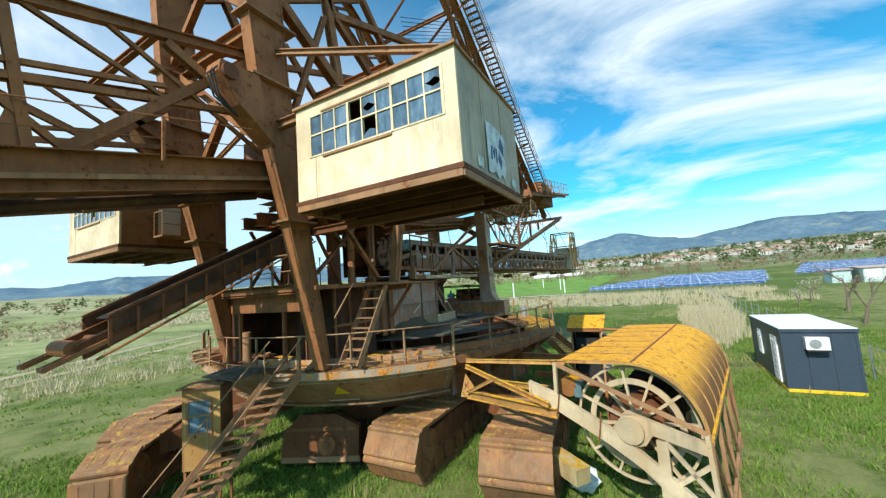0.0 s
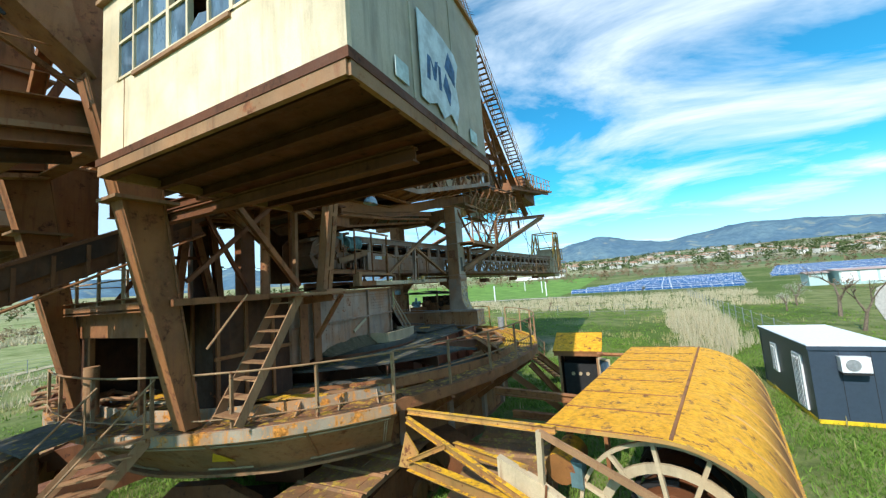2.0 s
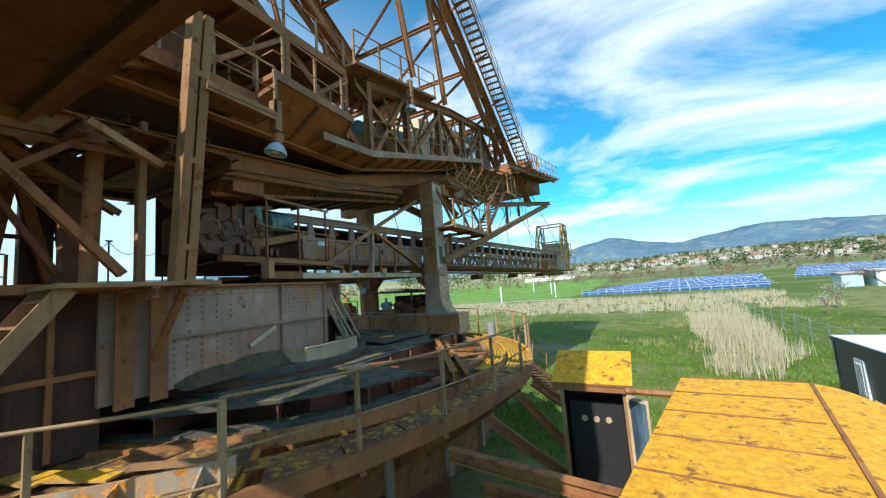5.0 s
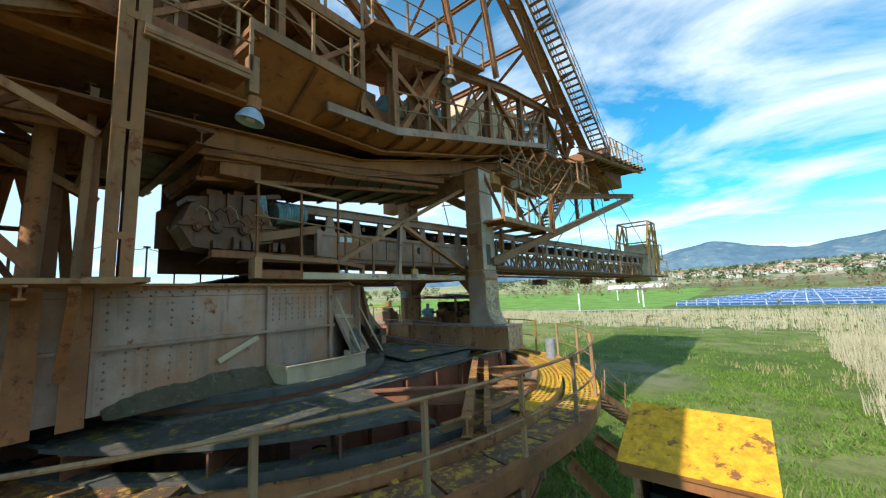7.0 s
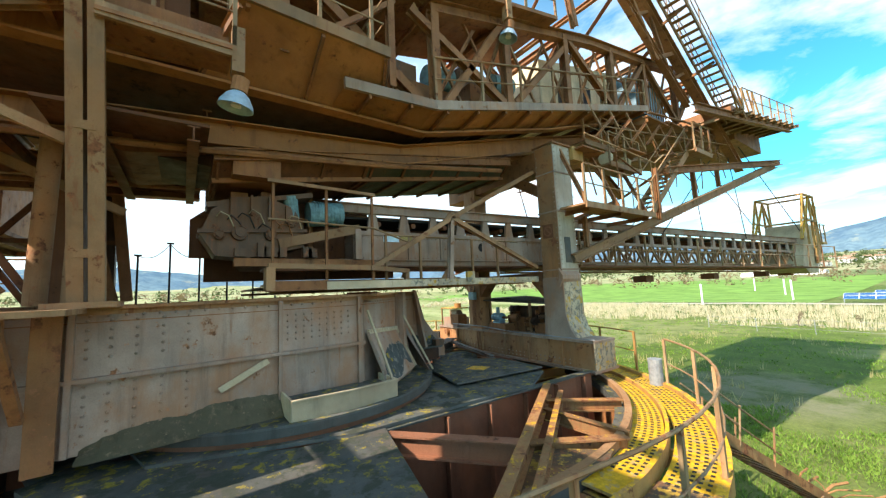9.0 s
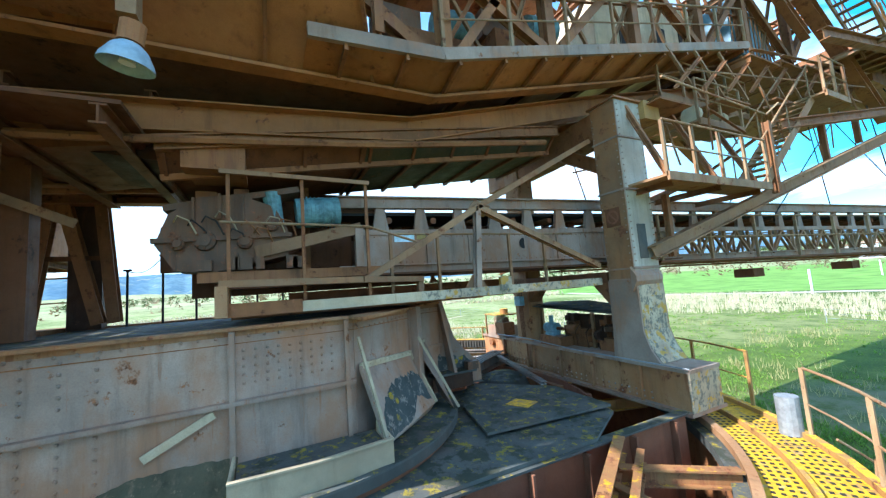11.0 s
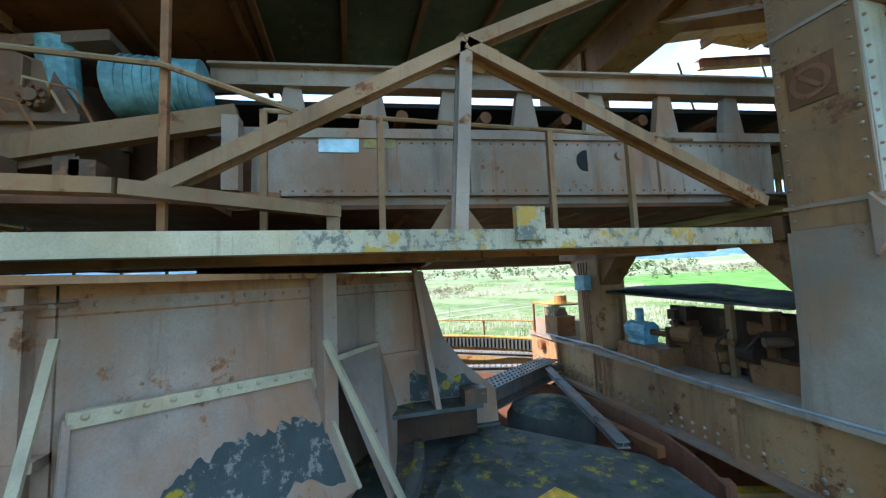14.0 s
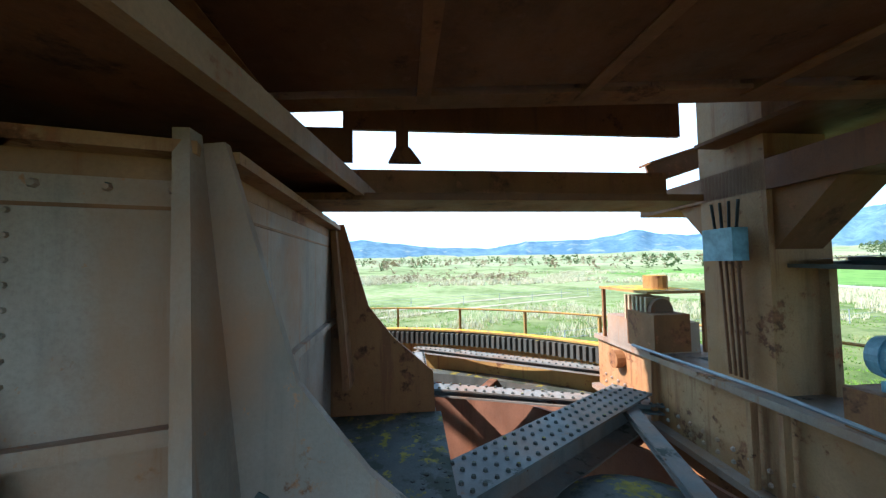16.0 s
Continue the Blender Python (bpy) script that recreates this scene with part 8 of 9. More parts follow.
def make_fallen_stair():
    """Bent rusty flight that leans from the ground against the rim."""
    t = thing("fallen_stair", (-4.7, 25.4, 0), "bent rusty steel stair leaning against the rim deck", "stairs")
    foot, head, side = Vector((-4.7, 25.6, 0.12)), Vector((-5.75, 21.3, 2.75)), Vector((0.975, -0.222, 0))
    stairs(t, foot, head, 0.75, side, 13, RUSTYBEAM, rail=False)
    rnd = random.Random(77)
    for k in (-0.38, 0.38):
        line = [head.lerp(foot, u) + side * k + Vector((0, 0, 0.85 - 0.25 * u)) for u in (0.0, 0.2, 0.42)]
        for z in (0.0, -0.4):
            Geo().tube([p + Vector((0, 0, z)) for p in line], 0.018).part("handrail", RAIL, t)
        for u in (0.12, 0.36):
            p = head.lerp(foot, u) + side * k
            Geo().cyl(p, p + Vector((0.05, 0.1, 0.8)), 0.022, 6).part("rail_post", RAIL, t)
    for i in range(9):
        p = foot.lerp(head, rnd.uniform(0.02, 0.3)) + side * rnd.uniform(-0.5, 0.5)
        d = Vector((rnd.gauss(0, 0.5), rnd.gauss(0, 0.5), rnd.uniform(0.1, 0.5)))
        Geo().tube([p, p + d * 0.5 + Vector((0, 0, 0.1)), p + d], rnd.uniform(0.015, 0.035)).part("bent_bar", RUSTYBEAM, t)


make_fallen_stair()


def conv_x(y, side=0.0):
    return -10.37 + 0.16 * (y - 16.4) - side


def make_discharge_conveyor():
    """Long belt conveyor through the portal, side plates near the portal, truss beyond."""
    t = thing("discharge_conveyor", (-10, 25, 6.3), "long beige-brown discharge conveyor running out through the portal", "conveyor")

    def z_at(y, dz):
        return dz - 0.016 * (y - 14)
    for side in (0.0, 1.5):
        web = Geo().beam((conv_x(15.6, side), 15.6, z_at(15.6, 7.05)), (conv_x(21.3, side), 21.3, z_at(21.3, 7.05)), 0.04, 0.62).part("side_plate", PINK, t)
        for y in (16.9, 17.8, 19.9):
            Geo().beam((conv_x(y, side - 0.03), y, z_at(y, 6.75)), (conv_x(y, side - 0.03), y, z_at(y, 7.35)), 0.05, 0.03).part("plate_rib", PINK, web)
        g = Geo()
        for k2 in range(46):
            y = 15.75 + 0.12 * k2
            for z in (7.31, 6.80):
                c2 = Vector((conv_x(y, side - 0.02), y, z_at(y, z)))
                g.cyl(c2, c2 + Vector((0.014, 0, 0)), 0.012, 6, 0.008)
        tagged(g.part("rivets", BROWN, t), kind="stuff")
        for dz, h in ((8.0, 0.24), (6.66, 0.2)):
            Geo().ibeam((conv_x(15.2, side), 15.2, z_at(15.2, dz)), (conv_x(39.5, side), 39.5, z_at(39.5, dz)), 0.18, h).part("chord", PINK if side == 0 else BROWN, t)
        Geo().beam((conv_x(15.2, side), 15.2, z_at(15.2, 7.4)), (conv_x(39.5, side), 39.5, z_at(39.5, 7.4)), 0.12, 0.1).part("mid_chord", PINK, t)
        for i in range(30):
            y = 16.0 + 23.4 * i / 29
            Geo().prism([(y - 0.16, z_at(y, 7.45)), (y + 0.16, z_at(y, 7.45)), (y + 0.08, z_at(y, 7.9)), (y - 0.08, z_at(y, 7.9))], "x", conv_x(y, side) - 0.04, conv_x(y, side) + 0.04).part("stool", PINK, t)
        n = 20
        for i in range(n):
            ya, yb = 21.5 + 17.8 * i / n, 21.5 + 17.8 * (i + 1) / n
            ym = (ya + yb) / 2
            for a, b in ((ya, ym), (yb, ym)):
                Geo().beam((conv_x(a, side), a, z_at(a, 6.74)), (conv_x(b, side), b, z_at(b, 7.36)), 0.06, 0.06, (1, 0, 0)).part("diagonal", BEAM, t)
            Geo().beam((conv_x(ya, side), ya, z_at(ya, 6.7)), (conv_x(ya, side), ya, z_at(ya, 7.4)), 0.06, 0.06, (1, 0, 0)).part("post", BEAM, t)
    Geo().cyl((conv_x(19.08, -0.022), 19.08, 7.05), (conv_x(19.08, -0.012), 19.08, 7.05), 0.12, 18).part("round_hole", BLACK, t)
    Geo().cyl((conv_x(19.45, -0.05), 19.45, 7.1), (conv_x(19.45, 0.0), 19.45, 7.1), 0.05, 10).part("stub", PINK, t)
    Geo().beam((conv_x(16.25, -0.03), 16.25, 7.27), (conv_x(16.65, -0.03), 16.65, 7.26), 0.01, 0.2).part("name_plate", plain("pale_blue_plate", (0.62, 0.78, 0.85), 0.4), t, "pale blue blank plate")
    Geo().beam((conv_x(16.7, -0.03), 16.7, 7.27), (conv_x(17.0, -0.03), 17.0, 7.26), 0.008, 0.12).part("paint_patch", plain("faded_ochre_patch", (0.42, 0.30, 0.10), 0.7, vary=0.3), t)
    Geo().beam((conv_x(14.6, 0.75), 14.6, 7.78), (conv_x(39.5, 0.75), 39.5, 7.38), 1.25, 0.05).part("belt", BLACK, t)
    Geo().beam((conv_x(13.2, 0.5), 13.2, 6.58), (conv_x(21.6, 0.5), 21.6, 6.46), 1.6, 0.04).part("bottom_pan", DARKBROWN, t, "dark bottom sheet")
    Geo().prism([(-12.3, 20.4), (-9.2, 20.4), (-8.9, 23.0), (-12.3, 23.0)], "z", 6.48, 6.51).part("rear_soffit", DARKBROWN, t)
    # sheet along the far flank with slots over the walkway beam
    fx = -12.35
    for y0, y1, z0, z1 in ((12.6, 16.7, 6.34, 8.6), (16.7, 20.3, 6.86, 8.1), (17.45, 20.3, 6.6, 6.86), (16.7, 17.45, 6.34, 6.61), (17.45, 17.52, 6.34, 6.6), (17.86, 17.96, 6.34, 6.6)):
        Geo().box(fx - 0.02, fx + 0.02, y0, y1, z0, z1).part("flank_sheet", DARKBROWN, t)
    Geo().prism([(17.8, 6.34), (18.06, 6.34), (17.97, 6.46), (17.86, 6.46)], "x", fx - 0.03, fx + 0.03).part("slot_gusset", DARKBROWN, t)
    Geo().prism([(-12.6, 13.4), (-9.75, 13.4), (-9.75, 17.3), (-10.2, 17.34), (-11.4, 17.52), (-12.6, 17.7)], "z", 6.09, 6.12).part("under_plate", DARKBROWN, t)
    Geo().beam((-9.75, 17.3, 6.06), (-12.6, 17.7, 6.06), 0.06, 0.1).part("under_plate_edge", BEAM, t)
    for i in range(26):
        y = 16.2 + 23 * i / 25
        Geo().cyl((conv_x(y, 0.1), y, z_at(y, 7.66)), (conv_x(y, 1.4), y, z_at(y, 7.66)), 0.07, 8).part("idler", DARKBROWN, t)
        Geo().beam((conv_x(y, 0.0), y, z_at(y, 6.6)), (conv_x(y, 1.5), y, z_at(y, 6.6)), 0.08, 0.1).part("cross_bar", BROWN, t)
    # outer walkway with railing beyond the portal
    for side in (-0.75, 2.25):
        s0 = side - 0.3
        Geo().beam((conv_x(21.6, side), 21.6, 6.42), (conv_x(39, side), 39, 6.15), 0.6, 0.04).part("walkway", DARKBROWN, t)
        railing(t, [(conv_x(21.6, s0), 21.6, 6.44), (conv_x(39, s0), 39, 6.17)], 1.0, 1.5)
    for y in (22.5, 27, 31.5, 36, 38.5):
        Geo().box(conv_x(y) - 1.0, conv_x(y) - 0.5, y - 0.3, y + 0.3, 5.85, 6.1).part("return_idler_box", DARKBROWN, t)
    # drive end: split gear case with flanges, caps, ribs and pipes
    Geo().prism([(12.45, 7.15), (12.62, 7.62), (13.0, 7.9), (13.55, 7.98), (14.1, 7.78), (14.3, 7.4), (14.3, 6.95), (13.2, 6.7), (12.7, 6.75)], "x", -11.0, -10.22).part("gear_case", MACHINE, t, "greasy brown-grey gear case", smooth=True)
    Geo().beam((-10.2, 12.42, 7.2), (-10.2, 14.36, 7.3), 0.1, 0.07).part("case_flange", MACHINE, t)
    Geo().beam((-10.9, 12.42, 7.2), (-10.9, 14.36, 7.3), 0.1, 0.07).part("case_flange", MACHINE, t)
    for y, z, rr in ((13.1, 7.2, 0.16), (13.65, 7.18, 0.12), (12.75, 7.15, 0.1), (14.05, 7.45, 0.1)):
        Geo().cyl((-10.24, y, z), (-10.13, y, z), rr, 20, rr * 0.92).part("bearing_cover", MACHINE, t)
        Geo().cyl((-10.13, y, z), (-10.09, y, z), rr * 0.55, 16).part("cover_boss", MACHINE, t)
        for k in range(8):
            a = radians(45 * k)
            Geo().cyl((-10.14, y + rr * 0.78 * math.cos(a), z + rr * 0.78 * math.sin(a)), (-10.1, y + rr * 0.78 * math.cos(a), z + rr * 0.78 * math.sin(a)), 0.018, 6).part("bolt", DARKBROWN, t)
    for y, z0, z1 in ((12.95, 7.5, 7.88), (13.3, 7.55, 7.96), (13.62, 7.5, 7.94), (13.95, 7.45, 7.8)):
        Geo().box(-10.24, -10.14, y - 0.02, y + 0.02, z0, z1).part("case_rib", MACHINE, t)
    for y, z, w, h in ((13.1, 7.98, 0.3, 0.12), (13.6, 8.02, 0.22, 0.16), (12.75, 7.72, 0.16, 0.1)):
        Geo().box(-10.8, -10.35, y - w / 2, y + w / 2, z - h / 2, z + h / 2).part("inspection_lid", BROWN, t)
    Geo().beam((-10.55, 12.55, 7.72), (-10.55, 14.5, 8.12), 0.62, 0.1).part("case_cover", MACHINE, t)
    rnd = random.Random(12)
    for k in range(9):
        y, z = 12.7 + 0.18 * k, 7.5 + rnd.uniform(-0.2, 0.2)
        Geo().tube([(-10.16, y, z), (-10.08, y + 0.06, z + 0.08), (-10.1, y + 0.2, z + rnd.uniform(-0.15, 0.1)), (-10.18, y + 0.3, z - 0.2)], 0.013).part("oil_pipe", rnd.choice((BROWN, BLACK, WHITEBEAM)), t)
    for k in range(7):
        y = 13.5 + rnd.uniform(-0.9, 0.9)
        Geo().box(-10.2, -10.05, y, y + rnd.uniform(0.06, 0.2), 6.72, 6.78 + rnd.uniform(0.02, 0.22)).part("foot_lug", MACHINE, t)
    # belt guard and frame behind the drive
    Geo().prism([(12.3, 6.8), (12.3, 7.6), (12.9, 8.1), (14.6, 8.15), (15.6, 7.9), (15.6, 6.8)], "x", -11.35, -11.3).part("drive_guard", DARKBROWN, t)
    for y in (13.6, 14.7):
        Geo().ibeam((-11.2, y, 6.6), (-11.2, y, 8.4), 0.1, 0.14, (1, 0, 0)).part("guard_post", BROWN, t)
    Geo().cyl((-10.45, 14.45, 7.72), (-10.45, 15.2, 7.78), 0.27, 20).part("drive_motor", TEAL, t, "faded teal motor", smooth=True)
    for k in range(9):
        yy = 14.55 + 0.07 * k
        g = Geo().ring((0, 0), [(0.26, 0), (0.285, 0), (0.285, 0.018), (0.26, 0.018)], 0, 360, 20)
        g.v = [(-10.45 + a, yy + c, 7.75 + b) for a, b, c in g.v]
        g.part("motor_fin", TEAL, t)
    Geo().cyl((-10.35, 14.15, 7.35), (-10.35, 14.05, 8.05), 0.12, 14, 0.15).part("brake_thruster", TEAL, t)
    Geo().beam((-10.2, 13.8, 7.0), (-10.2, 15.55, 7.42), 0.12, 0.2).part("motor_bracket", BEAM, t)
    Geo().beam((-10.2, 15.5, 7.4), (-10.2, 15.5, 6.7), 0.14, 0.16, (1, 0, 0)).part("bracket_leg", PINK, t)
    Geo().beam((-10.2, 13.0, 6.62), (-10.3, 15.9, 6.62), 0.2, 0.16).part("base_rail", BROWN, t)
    Geo().beam((-9.6, 13.4, 6.42), (-9.55, 15.6, 6.42), 0.5, 0.05).part("service_step", DARKBROWN, t)
    # far discharge head: frame and hood
    hx = conv_x(39.5)
    for dx in (0.2, -1.7):
        for p, q in (((36.8, 7.6), (38.2, 10.0)), ((38.2, 10.0), (40.6, 10.1)), ((40.6, 10.1), (40.9, 7.0)), ((38.2, 10.0), (38.4, 7.4)), ((39.5, 10.05), (39.6, 7.2)), ((37.4, 8.7), (40.8, 8.7)), ((38.3, 8.7), (39.5, 10.0)), ((39.5, 10.0), (40.8, 8.4)), ((37.0, 7.6), (38.4, 8.9))):
            Geo().beam((hx + dx, *p), (hx + dx, *q), 0.09, 0.09, (1, 0, 0)).part("head_frame", YELLOWISH, t)
    for y, z in ((38.2, 10.0), (40.6, 10.1), (39.5, 8.7), (40.9, 7.0)):
        Geo().beam((hx + 0.2, y, z), (hx - 1.7, y, z), 0.09, 0.09).part("head_frame", YELLOWISH, t)
    Geo().prism([(37.2, 6.3), (38.6, 8.5), (40.3, 8.5), (40.8, 7.4), (40.5, 5.9), (38.4, 5.9)], "x", hx - 1.5, hx + 0.05).part("discharge_hood", WHITEBEAM, t)
    Geo().prism([(39.8, 6.4), (40.6, 6.6), (41.2, 9.6), (40.9, 9.7)], "x", hx + 0.1, hx + 0.2).part("head_sheet", YELLOWISH, t, "lichen-yellow sheet")
    Geo().box(hx - 1.6, hx + 0.3, 40.9, 42.2, 7.5, 7.6).part("head_platform", YELLOWISH, t)
    railing(t, [(hx + 0.3, 40.9, 7.6), (hx + 0.3, 42.2, 7.6), (hx - 1.6, 42.2, 7.6)], 1.0, 1.0)
    for y in (27.0, 33.0, 39.0):
        for dx in (0.1, -1.5):
            Geo().cyl((conv_x(y) + dx, y, 7.6), (conv_x(y) * 0.5 - 4.3 + dx, 33.5, 12.0), 0.02, 6).part("hanger_rope", BLACK, t)
    return t


make_discharge_conveyor()


def make_upper_deck():
    t = thing("upper_deck", (XC, 18, 9.5), "rusty upper machinery deck with ribbed edge, lattice sides and railings", "deck")

    def edge_z(y):
        return float(np.interp(y, [9, 14.9, 16.5, 26.1, 31.8, 41], [9.45, 9.72, 9.8, 12.25, 12.6, 14.3]))
    ys = [9.2, 14.9, 16.5, 26.1, 33.0, 41.0]
    for x in (-8.2, -13.6):
        s = 1 if x > XC else -1
        for a, b in ((14.5, 16.5), (16.5, 26.1)):
            Geo().beam((x, a, edge_z(a)), (x, b, edge_z(b)), 0.08, 0.2).part("edge_beam", PINK, t)
        # inclined rib plates under the edge, to the inner flange
        def inner(y):
            return float(np.interp(y, [9, 16.6, 21.25, 26.1], [9.52, 9.47, 10.62, 12.08]))
        xi = x - s * 0.75
        n = 13
        for i in range(n):
            y = 15.0 + 10.8 * i / (n - 1)
            Geo().beam((x, y, edge_z(y) - 0.12), (xi, y, inner(y) + 0.06), 0.05, 0.14).part("rib", BROWN, t)
        for a, b in ((9.6, 16.6), (16.6, 21.25), (21.25, 26.1)):
            Geo().beam((xi, a, inner(a)), (xi, b, inner(b)), 0.26, 0.05).part("inner_flange", SOFFIT, t)
            Geo().beam((xi - s * 0.08, a, inner(a) + 0.22), (xi - s * 0.08, b, inner(b) + 0.22), 0.03, 0.4).part("inner_web", SOFFIT, t)
        for a, b in ((14.5, 16.5), (16.5, 21.3), (21.3, 26.1)):
            Geo().add([(x, a, edge_z(a) - 0.06), (x, b, edge_z(b) - 0.06), (xi, b, inner(b) + 0.08), (xi, a, inner(a) + 0.08)], [(0, 1, 2, 3)]).part("soffit_plate", SOFFIT, t)
        if s > 0:
            Geo().add([(-7.75, 12.75, 10.27), (-7.75, 15.15, 10.17), (xi, 15.6, 9.53), (xi, 12.3, 9.53)], [(0, 1, 2, 3)]).part("soffit_plate", SOFFIT, t)
            for y, dy in ((12.8, -0.45), (14.0, 0.0), (15.12, 0.45)):
                Geo().beam((-7.78, y, 10.15), (xi, y + dy, 9.52), 0.05, 0.1).part("rib", BROWN, t)
        railing(t, [(x, 16.5, edge_z(16.5) + 0.1), (x, 26.0, edge_z(26.0) + 0.1)], 1.0, 1.5)
    for i, (a, b) in enumerate(zip(ys[:3], ys[1:4])):
        xe = -8.9 if i == 0 else -8.2
        Geo().add([(xe, a, edge_z(a) + 0.02), (-13.6, a, edge_z(a) + 0.02), (-13.6, b, edge_z(b) + 0.02), (xe, b, edge_z(b) + 0.02)], [(0, 1, 2, 3)]).part("deck_plate", DARKBROWN, t)
    for x in (-9.6, -12.2):
        pts = [(8.2, 8.55), (16.4, 9.12), (21.0, 10.3), (26.5, 11.6)]
        for p, q in zip(pts, pts[1:]):
            Geo().ibeam((x, *p), (x, *q), 0.36, 0.46).part("girder_beam", SOFFIT, t)
        Geo().tube([(x + 0.2, 8.4, 8.25), (x + 0.2, 12.2, 8.45), (x + 0.2, 15.9, 8.75), (x + 0.2, 19.5, 9.2)], 0.06).part("pipe", BROWN, t)
    for y in (9.5, 11, 12.5, 14, 15.5):
        Geo().ibeam((-9.75, y, 9.25), (-13.3, y, 9.25), 0.14, 0.2).part("cross_beam", DARKBROWN, t)
    for i in range(6):
        y = 17.5 + 1.7 * i
        Geo().ibeam((-9.15, y, edge_z(y) - 0.15), (-12.8, y, edge_z(y) - 0.15), 0.14, 0.2).part("cross_beam", DARKBROWN, t)
    # belly tank and sheet hanging below the deck
    def belly(y, low):
        return float(np.interp(y, [12.6, 20.0], [8.4, 9.5])) - low
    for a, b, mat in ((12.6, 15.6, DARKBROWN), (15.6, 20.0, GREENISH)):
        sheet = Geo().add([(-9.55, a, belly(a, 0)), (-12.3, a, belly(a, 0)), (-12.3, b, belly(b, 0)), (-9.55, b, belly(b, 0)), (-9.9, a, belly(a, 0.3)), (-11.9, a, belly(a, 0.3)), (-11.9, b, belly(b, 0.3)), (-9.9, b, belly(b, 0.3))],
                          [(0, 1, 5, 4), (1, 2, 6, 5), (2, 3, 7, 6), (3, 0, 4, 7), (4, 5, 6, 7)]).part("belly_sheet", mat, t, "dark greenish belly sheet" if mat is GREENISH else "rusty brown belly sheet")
        k = int((b - a) / 0.85)
        for i in range(k + 1):
            y = a + 0.08 + (b - a - 0.16) * i / k
            Geo().beam((-9.88, y, belly(y, 0.33)), (-11.92, y, belly(y, 0.33)), 0.06, 0.07).part("sheet_rib", DARKBROWN, sheet)
            Geo().beam((-9.53, y, belly(y, 0.0)), (-9.87, y, belly(y, 0.31)), 0.05, 0.05).part("sheet_rib", DARKBROWN, sheet)
        Geo().beam((-9.88, a, belly(a, 0.32)), (-9.88, b, belly(b, 0.32)), 0.09, 0.09).part("edge_angle", BROWN, sheet)
        Geo().ibeam((-9.5, a, belly(a, -0.06)), (-9.5, b, belly(b, -0.06)), 0.12, 0.22).part("hanger_beam", BROWN, sheet)
    Geo().box(-10.4, -9.5, 12.9, 13.7, 8.15, 8.5).part("junction_case", BROWN, t)
    Geo().prism([(10.9, 8.9), (12.6, 8.9), (12.4, 8.5), (11.4, 8.35), (11.0, 8.5)], "x", -11.8, -9.7).part("chute", DARKBROWN, t)
    # raised platform near the front, with lamp
    p = thing("service_platform", (-8.6, 14, 10.3), "raised beige service platform with railing", "platform")
    Geo().add([(-7.75, 12.75, 10.42), (-7.75, 15.15, 10.32), (-9.6, 15.15, 10.32), (-9.6, 12.75, 10.42), (-7.75, 12.75, 10.3), (-7.75, 15.15, 10.2), (-9.6, 15.15, 10.2), (-9.6, 12.75, 10.3)],
              [(0, 1, 2, 3), (4, 5, 6, 7), (0, 1, 5, 4), (1, 2, 6, 5), (2, 3, 7, 6), (3, 0, 4, 7)]).part("floor", BROWN, p)
    Geo().beam((-7.75, 12.7, 10.35), (-7.75, 15.2, 10.25), 0.06, 0.2).part("edge_beam", BEAM, p)
    for y in (12.9, 14.0, 15.0):
        Geo().beam((-7.8, y, 10.24), (-9.6, y, 10.2), 0.06, 0.12).part("bracket", BROWN, p)
    railing(p, [(-9.4, 12.75, 10.42), (-7.8, 12.75, 10.42), (-7.8, 15.1, 10.32), (-9.4, 15.1, 10.32)], 1.0, 1.0)
    q = thing("side_catwalk", (-8.0, 12, 9.4), "beige catwalk along the tower", "catwalk")
    Geo().beam((-8.0, 11.3, 9.38), (-8.0, 12.7, 9.38), 0.7, 0.05).part("floor", BROWN, q)
    Geo().beam((-7.7, 11.3, 9.4), (-7.7, 12.7, 9.36), 0.06, 0.18).part("edge_beam", BEAM, q)
    railing(q, [(-7.7, 11.3, 9.45), (-7.7, 12.7, 9.45)], 1.0, 1.0)
    # lattice sides above the deck
    tr = thing("side_truss", (XC, 22, 11), "rusty lattice side truss over the upper deck", "truss")
    for x in (-8.35, -13.45):
        top = [(16.6, 12.2), (22.7, 13.7), (26.5, 14.3), (31.5, 15.2)]
        for a, b in zip(top, top[1:]):
            Geo().ibeam((x, *a), (x, *b), 0.24, 0.3).part("top_chord", BROWN, tr)
        for y in (16.6, 18.85, 21.4, 24.0, 26.3, 29):
            zt = float(np.interp(y, [c[0] for c in top], [c[1] for c in top]))
            Geo().ibeam((x, y, edge_z(y)), (x, y, zt), 0.2, 0.22, (1, 0, 0)).part("post", BROWN, tr)
        for a, b in (((19.1, 10.6), (21.4, 13.0)), ((24.0, 11.7), (21.6, 13.3)), ((24.1, 11.7), (26.3, 14.1)), ((16.8, 9.9), (18.7, 12.6)), ((29, 12.4), (26.5, 14.2)), ((29, 12.5), (31.4, 15.1)), ((16.0, 11.9), (18.7, 10.5))):
            Geo().ibeam((x, *a), (x, *b), 0.16, 0.18, (1, 0, 0)).part("diagonal", BROWN, tr)
    for y, z in ((16.6, 12.2), (18.85, 12.8), (21.4, 13.4), (24, 13.9), (26.5, 14.3), (31.5, 15.2)):
        Geo().ibeam((-8.35, y, z), (-13.45, y, z), 0.16, 0.2).part("cross_beam", BROWN, tr)
    for y, z in ((16.6, 12.2), (21.4, 13.4), (26.5, 14.3)):
        Geo().ibeam((-8.35, y, z), (-13.45, y + 4, z + 1), 0.12, 0.14).part("wind_brace", BROWN, tr)
